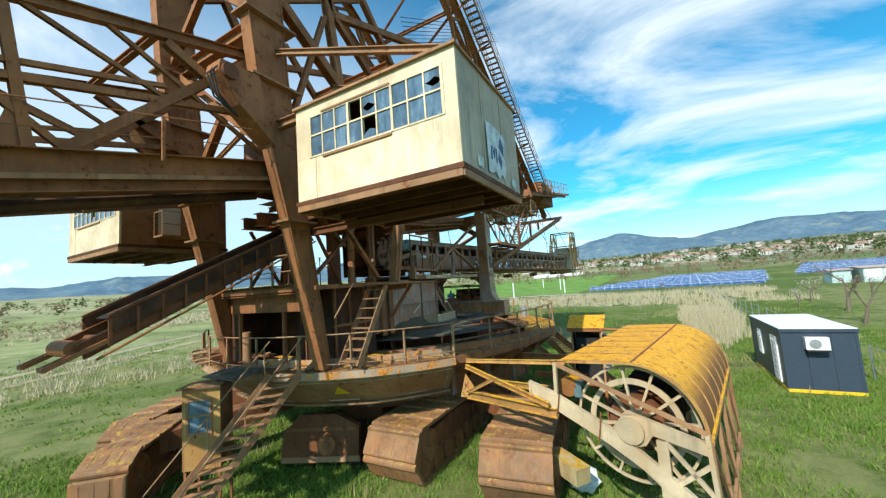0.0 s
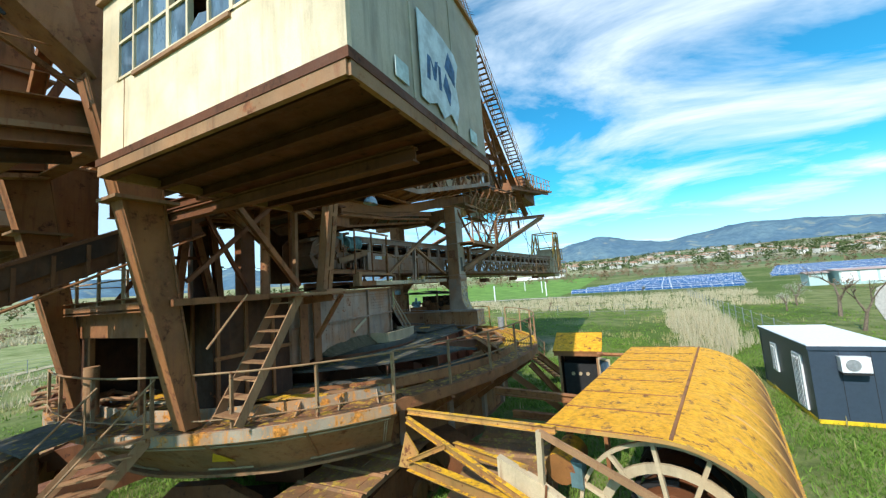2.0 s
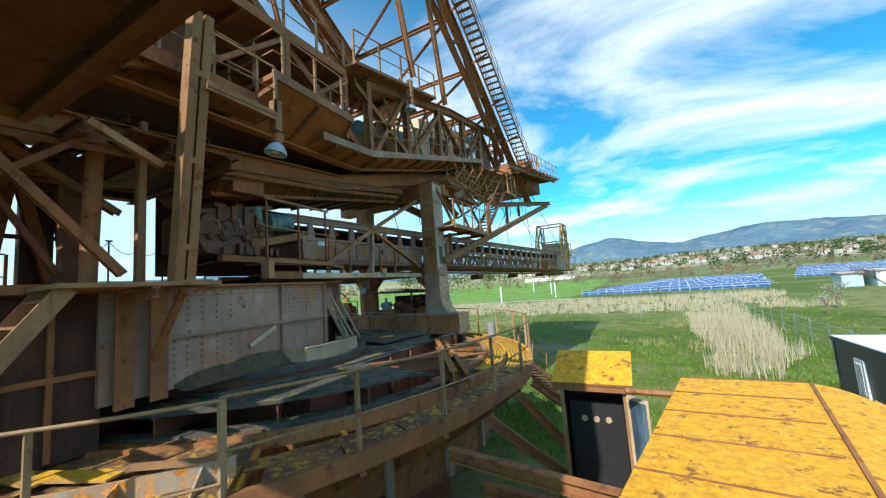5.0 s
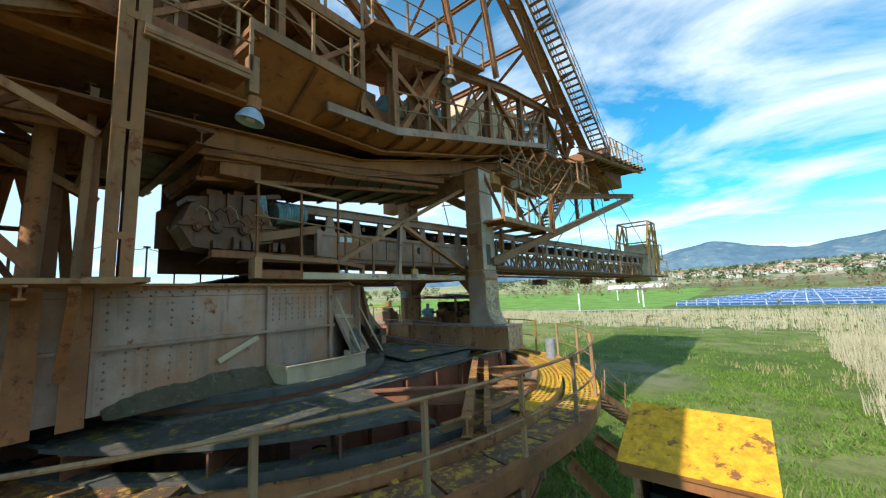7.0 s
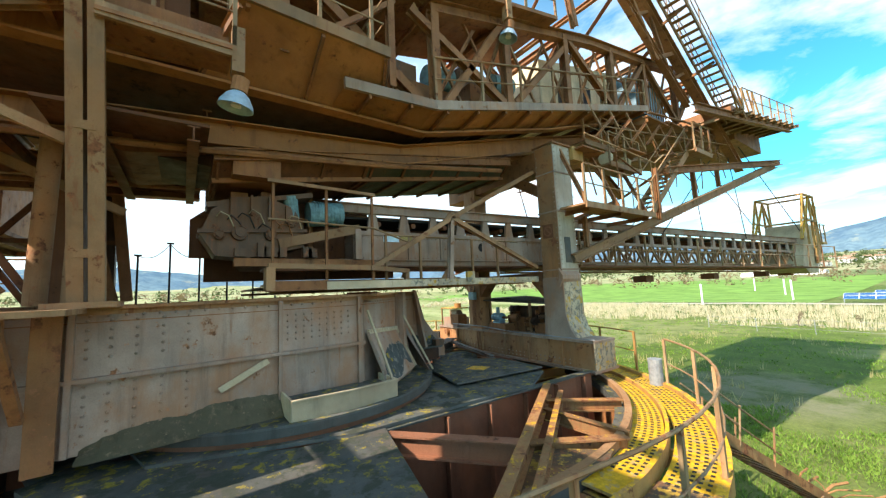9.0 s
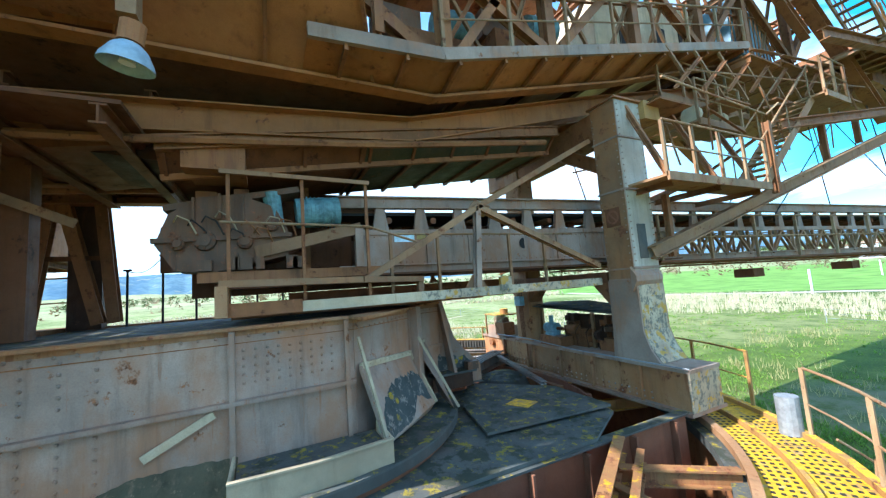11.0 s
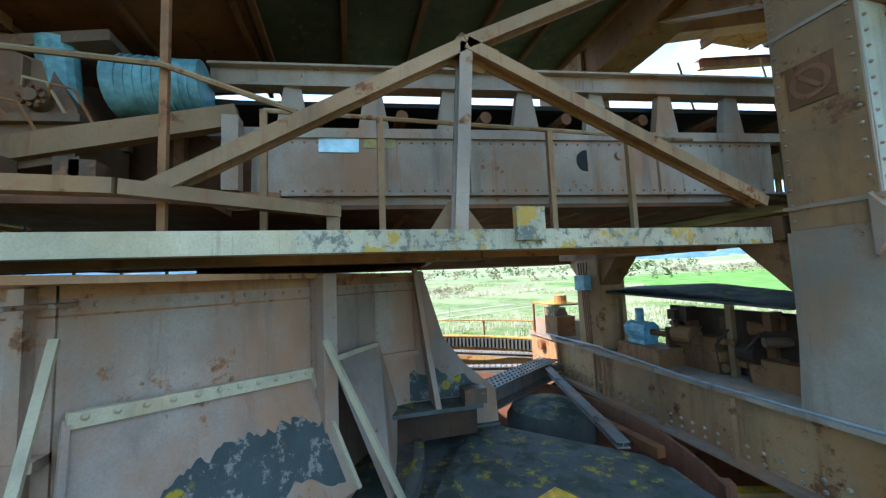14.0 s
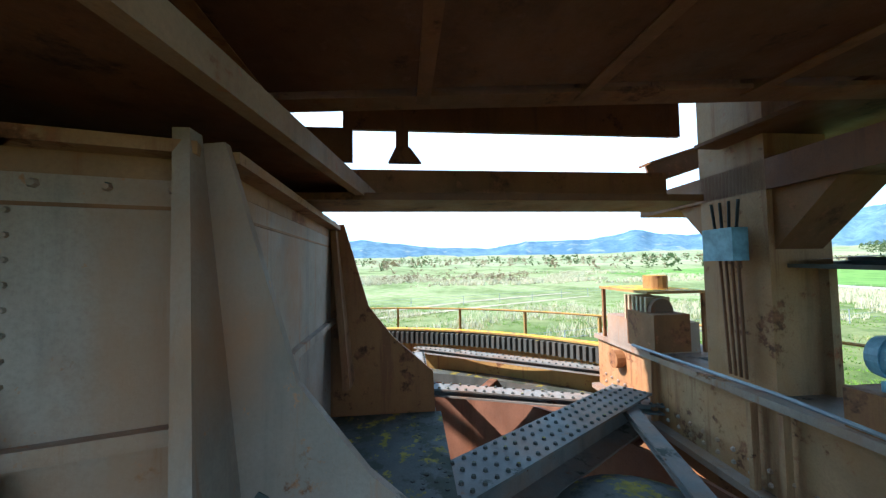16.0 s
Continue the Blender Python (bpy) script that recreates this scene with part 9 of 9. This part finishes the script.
    # upper gallery platform
    up = thing("upper_gallery", (-9.5, 18, 12.4), "brown upper gallery platform with railings", "platform")
    Geo().add([(-7.9, 15.6, 12.3), (-7.9, 20.6, 13.4), (-10.6, 20.6, 13.4), (-10.6, 15.6, 12.3), (-7.9, 15.6, 12.2), (-7.9, 20.6, 13.3), (-10.6, 20.6, 13.3), (-10.6, 15.6, 12.2)],
              [(0, 1, 2, 3), (4, 5, 6, 7), (0, 1, 5, 4), (1, 2, 6, 5), (2, 3, 7, 6), (3, 0, 4, 7)]).part("floor", BROWN, up)
    railing(up, [(-7.95, 15.6, 12.3), (-7.95, 20.6, 13.4)], 1.0, 1.3)
    # machines on the deck
    for y, z in ((16.2, 9.95), (18.3, 10.4)):
        w = thing("winch", (-10.2, y, z), "rusty winch with a teal motor on the upper deck", "winch", "deck winches")
        Geo().cyl((-9.4, y, z + 0.75), (-10.9, y, z + 0.75), 0.5, 18).part("drum", DARKBROWN, w, smooth=True)
        Geo().cyl((-9.0, y + 0.6, z + 1.0), (-9.0, y + 1.3, z + 1.1), 0.28, 16).part("motor", TEAL, w, smooth=True)
        Geo().box(-9.5, -8.7, y - 0.4, y + 1.4, z, z + 0.6).part("base", BROWN, w)
        Geo().box(-9.45, -8.95, y - 0.5, y + 0.3, z + 0.6, z + 1.15).part("gear_case", MACHINE, w)
    h = thing("deck_house", (-10.8, 21.5, 11.2), "cream weathered switch house on the upper deck", "machine house")
    Geo().add([(x, y, z) for x in (-9.3, -12.6) for y, z in ((21.4, 11.05), (25.8, 12.2), (25.8, 14.1), (21.4, 13.2))], [(0, 1, 2, 3), (4, 5, 6, 7), (0, 1, 5, 4), (1, 2, 6, 5), (2, 3, 7, 6), (3, 0, 4, 7)]).part("house_body", CREAM, h)
    for y in (22.3, 23.7, 24.9):
        z = 11.1 + 0.25 * (y - 21.4)
        Geo().box(-9.3, -9.26, y, y + 0.5, z + 0.6, z + 1.3).part("vent", BLACK, h)
    e = thing("blue_screen_house", (-9.2, 26, 12.3), "grey-blue sheet booth behind a wire screen", "booth")
    Geo().box(-10.6, -8.5, 25.95, 28.2, 12.3, 13.8).part("booth_body", plain("grey_blue_sheet", (0.14, 0.22, 0.27), 0.6, vary=0.4, scale=2), e)
    for i in range(12):
        y = 25.95 + 2.25 * i / 11
        Geo().beam((-8.45, y, 12.3), (-8.45, y, 13.8), 0.02, 0.03, (1, 0, 0)).part("screen_bar", BROWN, e)
    # counterweight gallery at the rear end
    r = thing("rear_gallery", (XC, 36, 12.5), "lichen-tinged rear gallery at the end of the counterweight arm", "platform")
    for x in (-7.0, -14.8):
        Geo().ibeam((x, 27, 12.0), (x, 41, 14.3), 0.22, 0.3).part("arm_beam", BROWN, r)
    for i in range(9):
        y = 31 + 10 * i / 8
        z = 12.66 + 0.164 * (y - 31) + 0.1
        Geo().ibeam((-6.6, y, z), (-15.2, y, z), 0.12, 0.16).part("cross_beam", BEAM, r)
    Geo().add([(-6.8, 31, 12.85), (-6.8, 41, 14.5), (-15, 41, 14.5), (-15, 31, 12.85)], [(0, 1, 2, 3)]).part("floor", BROWN, r)
    railing(r, [(-6.7, 31.5, 12.95), (-6.7, 41, 14.5), (-15, 41, 14.5)], 1.0, 1.5)
    for k in range(5):
        y = 31.5 + 0.8 * k
        Geo().beam((-6.9, y, 12.9 + 0.13 * k), (-6.9, y - 0.8, 14.0 + 0.13 * k), 0.06, 0.06, (1, 0, 0)).part("stair_bar", YELLOWISH, r)
    Geo().box(-13.5, -8.3, 36, 40.5, 13.2, 15.2).part("counterweight", BROWN, r)
    return t


SOFFIT = steel("orange_brown_soffit", (0.40, 0.168, 0.055), amount=0.4, seed=93)
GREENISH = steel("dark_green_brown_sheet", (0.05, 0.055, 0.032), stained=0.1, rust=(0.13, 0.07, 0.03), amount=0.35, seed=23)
make_upper_deck()


def make_backstay():
    t = thing("backstay_truss", (-9, 30, 11), "tall rusty lattice backstay with an inclined caged ladderway", "lattice mast")

    def line(y, dz=0.0):
        return 18.5 - 0.605 * (y - 22.4) + dz
    for x in (-7.9, -13.9):
        Geo().ibeam((x, 11.5, line(11.5)), (x, 34.5, line(34.5)), 0.34, 0.4).part("main_chord", BROWN, t)
        Geo().ibeam((x, 13, line(13, -1.7)), (x, 29, line(29, -1.5)), 0.22, 0.26).part("lower_chord", BROWN, t)
        n = 12
        for i in range(n):
            a, b = 13 + 16 * i / n, 13 + 16 * (i + 1) / n
            Geo().ibeam((x, a, line(a, -1.6 if i % 2 else -0.1)), (x, b, line(b, -0.1 if i % 2 else -1.6)), 0.12, 0.14, (1, 0, 0)).part("diagonal", BROWN, t)
        for y0, y1 in ((24, 26.5), (28, 26.5), (20, 21.4), (16.5, 18.85)):
            top = line(y0, -0.2)
            Geo().ibeam((x, y0, top), (x * 0.97 - 0.25, y1, 14.2 if y1 > 25 else 13.4), 0.16, 0.18, (1, 0, 0)).part("hanger", BROWN, t)
    for i in range(9):
        y = 13 + 2.4 * i
        Geo().ibeam((-7.9, y, line(y)), (-13.9, y, line(y)), 0.16, 0.2).part("cross_beam", BROWN, t)
        Geo().ibeam((-7.9, y, line(y)), (-13.9, y + 2.4, line(y + 2.4)), 0.1, 0.12).part("wind_brace", BROWN, t)
    # ladderway: stringers, treads, rails, wire sides
    lad = thing("ladderway", (-7.1, 24, 17), "steep steel ladderway with wire guard panels up the backstay", "stair")
    for x in (-7.55, -6.85):
        Geo().beam((x, 12.5, line(12.5, 0.25)), (x, 32.2, line(32.2, 0.25)), 0.05, 0.18).part("stringer", BEAM, lad)
    k = 64
    for i in range(k):
        y = 12.7 + 19.3 * i / (k - 1)
        Geo().box(-7.53, -6.87, y - 0.09, y + 0.09, line(y, 0.26), line(y, 0.285)).part("tread", BEAM, lad)
    for x in (-7.55, -6.85):
        for dz in (0.75, 1.25):
            Geo().tube([(x, 12.5, line(12.5, dz)), (x, 32.2, line(32.2, dz))], 0.018, 5).part("handrail", BEAM, lad)
        for i in range(21):
            y = 12.6 + 19.4 * i / 20
            Geo().beam((x, y, line(y, 0.2)), (x, y, line(y, 1.26)), 0.03, 0.03, (1, 0, 0)).part("post", BEAM, lad)
    for i in range(9):
        y = 13.2 + 2.3 * i
        Geo().beam((-7.9, y, line(y, -0.1)), (-6.9, y, line(y, 0.15)), 0.06, 0.1).part("bracket", BROWN, lad)
    return t


make_backstay()


def make_portal_stairs():
    """Landings and flights on the outer side of the near portal column."""
    t = thing("access_stairs", (-7.9, 24, 7.8), "rusty access stairs and landings beside the portal column", "stair")
    for y0, y1, z, x0, x1 in ((20.4, 24.0, 7.9, -8.2, -7.4), (27.2, 28.7, 10.55, -8.4, -7.2), (23.0, 24.9, 9.6, -8.9, -8.1), (22.5, 26.5, 10.4, -9.4, -8.6)):
        Geo().box(x0, x1, y0, y1, z, z + 0.05).part("landing", BEAM, t)
        Geo().beam((x1, y0, z), (x1, y1, z), 0.05, 0.16).part("landing_edge", BEAM, t)
        railing(t, [(x1, y0, z + 0.05), (x1, y1, z + 0.05)], 1.0, 1.0)
    stairs(t, (-7.8, 24.0, 7.95), (-7.8, 27.3, 10.55), 0.6, (1, 0, 0), 13, BEAM)
    Geo().tube([(-7.35, 20.5, 9.75), (-7.4, 24.3, 9.6), (-7.4, 25.0, 10.0)], 0.022).part("handrail", RAIL, t)
    for y in (20.8, 22.4, 24.0):
        Geo().ibeam((-7.6, y, 7.9), (-8.4, y, 9.8), 0.08, 0.1).part("hanger", BROWN, t)
        Geo().ibeam((-7.6, y, 7.85), (-9.0, y, 7.85), 0.08, 0.12).part("bearer", BROWN, t)
    Geo().ibeam((-8.2, 21.5, 7.8), (-8.2, 21.5, 6.5), 0.1, 0.12, (1, 0, 0)).part("hanger", BROWN, t)
    lamp = thing("bulkhead_light", (-8.6, 21.3, 9.6), "small rusty lantern glowing orange in the sun, below the deck", "lamp")
    Geo().box(-8.55, -8.2, 21.2, 21.7, 9.45, 9.85).part("cage", YELLOWISH, lamp)
    for y in (23.2, 24.3):
        Geo().cyl((-8.4, y, 9.9), (-8.4, y + 0.15, 9.9), 0.22, 14).part("sheave", WHITEBEAM, t)


make_portal_stairs()


def make_pillar():
    t = thing("twin_channel_column", (-8.35, 11.2, 5.9), "rusty double-channel column standing on the girder", "column")
    for dy in (-0.14, 0.14):
        Geo().ibeam((-8.35, 11.25 + dy * 0.62, 5.93), (-8.35, 11.5 + dy * 0.62, 10.6), 0.3, 0.12, (0, 1, 0)).part("channel", BEAM, t)
    for i in range(3):
        z = 6.5 + 1.5 * i
        Geo().box(-8.22, -8.19, 11.25 + 0.054 * (z - 5.97) - 0.1, 11.25 + 0.054 * (z - 5.97) + 0.1, z, z + 0.1).part("batten", BEAM, t)
    for s in (-1, 1):
        Geo().add([(-8.2, 11.25 + s * 0.02, 5.97), (-8.2, 11.25 + s * 0.17, 5.97), (-8.2, 11.5 + s * 0.17, 10.6), (-8.2, 11.5 + s * 0.02, 10.6), (-8.23, 11.25 + s * 0.02, 5.97), (-8.23, 11.25 + s * 0.17, 5.97), (-8.23, 11.5 + s * 0.17, 10.6), (-8.23, 11.5 + s * 0.02, 10.6)],
                  [(0, 1, 2, 3), (4, 5, 6, 7), (0, 1, 5, 4), (1, 2, 6, 5), (2, 3, 7, 6), (3, 0, 4, 7)]).part("flange_face", BEAM, t)
    Geo().box(-8.65, -8.05, 10.95, 11.6, 5.9, 5.97).part("foot", BEAM, t)
    for p, q, w in (((-8.5, 10.0, 8.45), (-8.5, 11.0, 8.0), 0.12), ((-8.5, 9.2, 9.1), (-8.5, 11.0, 9.9), 0.14)):
        Geo().ibeam(p, q, w, w, (1, 0, 0)).part("brace", BEAM, t)
    # the column leans outwards
    for ob in t.children:
        if not ob.name.startswith(("foot", "brace")):
            for v in ob.data.vertices:
                v.co.x += 0.17 * (v.co.z - 5.97) - 0.12
                v.co.y -= 0.075 * (v.co.z - 5.97) - 0.03
    pole = thing("orange_pole", (-9.9, 10.5, 5.9), "sunlit rusty tube column behind the tower", "column")
    Geo().cyl((-9.9, 10.5, 5.95), (-9.9, 10.56, 8.7), 0.13, 16).part("tube", RUSTBAND, pole, smooth=True)
    Geo().beam((-9.2, 10.95, 5.95), (-9.2, 11.0, 9.0), 0.1, 0.12, (1, 0, 0)).part("side_post", BEAM, pole)


make_pillar()


def make_floodlight():
    t = thing("deck_lamp", (-7.85, 12.78, 8.9), "blue-grey enamel deck lamp hanging from the platform", "lamp")
    g = Geo().ring((0, 0), [(0.04, 0.13), (0.07, 0.13), (0.15, 0.06), (0.215, -0.06), (0.23, -0.12), (0.215, -0.12), (0.195, -0.06), (0.13, 0.03), (0.04, 0.08)], 0, 360, 28)
    m = pose(-7.8, 12.78, 8.7, -8, 6, 0)
    g.v = [tuple(m @ Vector(p)) for p in g.v]
    g.part("shade", plain("blue_grey_enamel", (0.30, 0.40, 0.48), 0.35), t, smooth=True)
    g = Geo().cyl((0, 0, 0.12), (0, 0, 0.32), 0.11, 14)
    g.v = [tuple(m @ Vector(p)) for p in g.v]
    g.part("socket", BROWN, t)
    g = Geo().cyl((0, 0, 0.0), (0, 0, -0.09), 0.05, 12, 0.07)
    g.v = [tuple(m @ Vector(p)) for p in g.v]
    g.part("bulb", WHITE, t)
    Geo().box(-7.9, -7.7, 12.7, 12.86, 9.08, 9.75).part("hanger", BEAM, t)
    s = copy_thing(t, pose(-8.0, 18.6, 12.0))
    s.matrix_basis = pose(-8.0, 18.6, 12.3)


make_floodlight()


def make_tower_house():
    """Floors and sheet house between the tower and the upper deck."""
    t = thing("tower_house", (XC, 10, 9.9), "dark rusty sheet house and floor between tower and upper deck", "machine house")
    Geo().box(-13.4, -8.25, 7.6, 12.7, 9.92, 9.98).part("floor", BROWN, t)
    for y in (7.7, 8.7, 9.7, 10.7, 11.7, 12.6):
        Geo().ibeam((-13.4, y, 9.82), (-8.25, y, 9.82), 0.1, 0.2, t=0.015).part("floor_rib", BROWN, t)
    for x in (-8.25, -13.4):
        Geo().beam((x, 7.6, 9.86), (x, 12.7, 9.86), 0.08, 0.28).part("edge_beam", BROWN, t)
    Geo().box(-12.9, -9.3, 8.2, 12.2, 9.98, 11.55).part("house_body", DARKBROWN, t)
    for y in (8.6, 9.4, 10.2, 11.0, 11.8):
        Geo().box(-9.3, -9.24, y, y + 0.06, 9.98, 11.55).part("wall_stiffener", BROWN, t)
    railing(t, [(-8.3, 8.0, 9.98), (-8.3, 12.7, 9.98)], 1.0, 1.0)
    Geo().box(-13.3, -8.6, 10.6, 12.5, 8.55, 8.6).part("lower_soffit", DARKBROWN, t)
    Geo().ibeam((-13.0, 8.2, 8.5), (-13.0, 12.5, 8.62), 0.3, 0.42).part("side_girder", BROWN, t)
    for y in (8.8, 10.0, 11.2, 12.3):
        Geo().ibeam((-13.0, y, 8.42), (-8.6, y, 8.42), 0.16, 0.24).part("cross_beam", DARKBROWN, t)
    Geo().box(-9.5, -9.4, 11.0, 11.15, 5.95, 8.4).part("cable_duct", BROWN, t)
    g = thing("gallery_floor", (XC, 12, 12.1), "dark rusty gallery floor high beside the tower", "platform")
    Geo().box(-13.0, -8.3, 9.2, 15.6, 12.02, 12.08).part("floor", BROWN, g)
    for i in range(7):
        y = 9.3 + 1.03 * i
        Geo().ibeam((-13.0, y, 11.92), (-8.3, y, 11.92), 0.1, 0.18, t=0.015).part("floor_rib", BROWN, g)
    for x in (-8.3, -13.0):
        Geo().beam((x, 9.2, 12.0), (x, 15.6, 12.0), 0.07, 0.24).part("edge_beam", BROWN, g)
        for y in (9.3, 11.4, 13.5, 15.5):
            Geo().ibeam((x, y, 9.95), (x, y, 11.9), 0.14, 0.16, (1, 0, 0)).part("post", BROWN, g)
        for y in (9.3, 11.4, 13.5):
            Geo().ibeam((x, y, 10.0), (x, y + 2.1, 11.85), 0.1, 0.12, (1, 0, 0)).part("brace", BROWN, g)
    railing(g, [(-8.35, 9.3, 12.08), (-8.35, 15.6, 12.08)], 1.0, 1.1)


make_tower_house()


def make_deck_clutter():
    """Pipes, cable trays, boxes and hanging leads along the upper deck."""
    rnd = random.Random(33)
    for k in range(2):
        x = -10.6 - 1.2 * k
        t = thing("cable_run", (x, 12, 8.4), "dirty black cables and rusty pipes slung under the upper deck", "cables", "cable runs")
        for j in range(3):
            y0, y1 = rnd.uniform(8.5, 11), rnd.uniform(15, 21)
            z0, z1 = 8.62 + rnd.uniform(-0.05, 0.15), 8.95 + 0.13 * max(0, y1 - 16)
            pts = [(x + rnd.uniform(-0.15, 0.15), y0 + (y1 - y0) * i / 8, z0 + (z1 - z0) * i / 8 - 0.12 * math.sin(math.pi * (i % 2) * 0.5) * rnd.random()) for i in range(9)]
            Geo().tube(pts, rnd.choice((0.015, 0.02, 0.035)), 5).part("lead", rnd.choice((BLACK, BLACK, DARKBROWN)), t)
    br = thing("truss_bracing", (-8.4, 22, 11), "thin rusty secondary bracing and rails on the deck side", "bracing")
    for x in (-8.45, -13.35):
        for i in range(9):
            y = 16.6 + 1.35 * i
            z = float(np.interp(y, [16.5, 26.1, 31.8], [9.9, 12.3, 12.7]))
            zt = float(np.interp(y, [16.6, 22.7, 26.5, 31.5], [12.2, 13.7, 14.3, 15.2]))
            Geo().angle((x, y, z), (x, y + rnd.uniform(0.6, 1.5), zt), 0.07).part("angle", rnd.choice((BROWN, BEAM)), br)
            Geo().angle((x, y + 0.9, z + 0.1), (x, y - rnd.uniform(0.1, 0.6), zt), 0.06).part("angle", rnd.choice((BROWN, BEAM)), br)
            Geo().angle((x, y, (z + zt) / 2), (x, y + 1.3, (z + zt) / 2 + 0.3), 0.06).part("angle", BROWN, br)
    lo = thing("under_bracing", (-8.6, 25, 10), "thin rusty struts, rods and rails hanging below the deck arm", "bracing")
    for i in range(14):
        y = 21.3 + 0.85 * i
        z = float(np.interp(y, [21, 34], [9.4, 11.6]))
        x = rnd.choice((-7.9, -8.5, -9.2, -12.8))
        Geo().cyl((x, y, z + 0.6), (x + rnd.uniform(-0.3, 0.3), y + rnd.uniform(-0.5, 0.9), z - rnd.uniform(0.6, 1.6)), 0.022, 6).part("rod", rnd.choice((BROWN, BEAM)), lo)
        Geo().angle((x, y, z), (x, y + 1.4, z + rnd.uniform(-0.5, 0.6)), 0.06).part("angle", rnd.choice((BROWN, BEAM)), lo)
        if i % 3 == 0:
            Geo().box(-9.6, -7.9, y, y + 1.1, z + 0.3, z + 0.34).part("grating", BROWN, lo)


make_deck_clutter()


def make_inner_frame():
    """Posts, leaning strut and dark sheets between tower and drive, on the girder."""
    t = thing("inner_frame", (-11.5, 11, 5.9), "dark rusty posts, strut and sheets standing on the girder", "frame")
    Geo().box(-11.1, -10.8, 10.42, 10.86, 5.88, 8.6).part("box_post", DARKBROWN, t)
    Geo().box(-13.5, -13.2, 10.42, 10.95, 5.88, 8.8).part("far_post", SHADEDARK, t)
    Geo().ibeam((-11.0, 11.3, 7.6), (-10.2, 9.3, 8.5), 0.14, 0.18, (1, 0, 0)).part("knee_brace", BEAM, t)
    Geo().prism([(11.6, 8.75), (13.0, 8.8), (12.6, 8.35), (11.7, 8.42)], "x", -11.6, -9.9).part("hopper", SHADEDARK, t)
    # thin poles with sagging wire along the far edge
    ys = (11.35, 11.95, 12.55, 13.15, 13.75, 14.3)
    for i, y in enumerate(ys):
        h = (1.15, 1.45, 1.2, 1.4, 1.1, 1.3)[i]
        Geo().cyl((-13.2, y, 5.88), (-13.2, y, 5.88 + h), 0.022, 6).part("pole", BLACK, t)
        Geo().box(-13.22, -13.18, y - 0.07, y + 0.07, 5.86 + h, 5.9 + h).part("pole_cap", BLACK, t)
        if i:
            h0 = (1.15, 1.45, 1.2, 1.4, 1.1, 1.3)[i - 1]
            Geo().tube([(-13.2, ys[i - 1] + (y - ys[i - 1]) * k / 8, 5.86 + h0 + (h - h0) * k / 8 - 0.16 * math.sin(math.pi * k / 8)) for k in range(9)], 0.009, 5).part("wire", BLACK, t)


make_inner_frame()


def make_rear_soffit():
    """Underside plates and ribs of the arm behind the portal."""
    t = thing("arm_underside", (XC, 29, 12.2), "dark ribbed underside of the counterweight arm", "deck")
    for i in range(5):
        y, z = 25.6 + 1.7 * i, 11.75 + 0.2 * i
        Geo().box(-13.6, -8.0, y, y + 1.62, z, z + 0.05).part("plate", BROWN, t)
        Geo().ibeam((-13.6, y, z - 0.12), (-8.0, y, z - 0.12), 0.1, 0.2, t=0.015).part("rib", BROWN, t)
        Geo().angle((-8.0, y, z + 0.1), (-8.0, y + 1.6, z + 0.3), 0.1).part("edge_angle", BEAM, t)
    for i in range(10):
        y = 22.2 + 1.1 * i
        z = 10.2 + 0.16 * i
        Geo().angle((-8.1, y, z), (-8.1, y + 1.2, z + 1.0), 0.07).part("brace", BROWN, t)
        Geo().angle((-8.15, y + 1.1, z), (-8.15, y, z + 1.1), 0.06).part("brace", BEAM, t)
        Geo().tube([(-7.8, y, z + 0.3), (-7.8, y + 1.1, z + 0.46)], 0.02, 5).part("rail", BEAM, t)


make_rear_soffit()
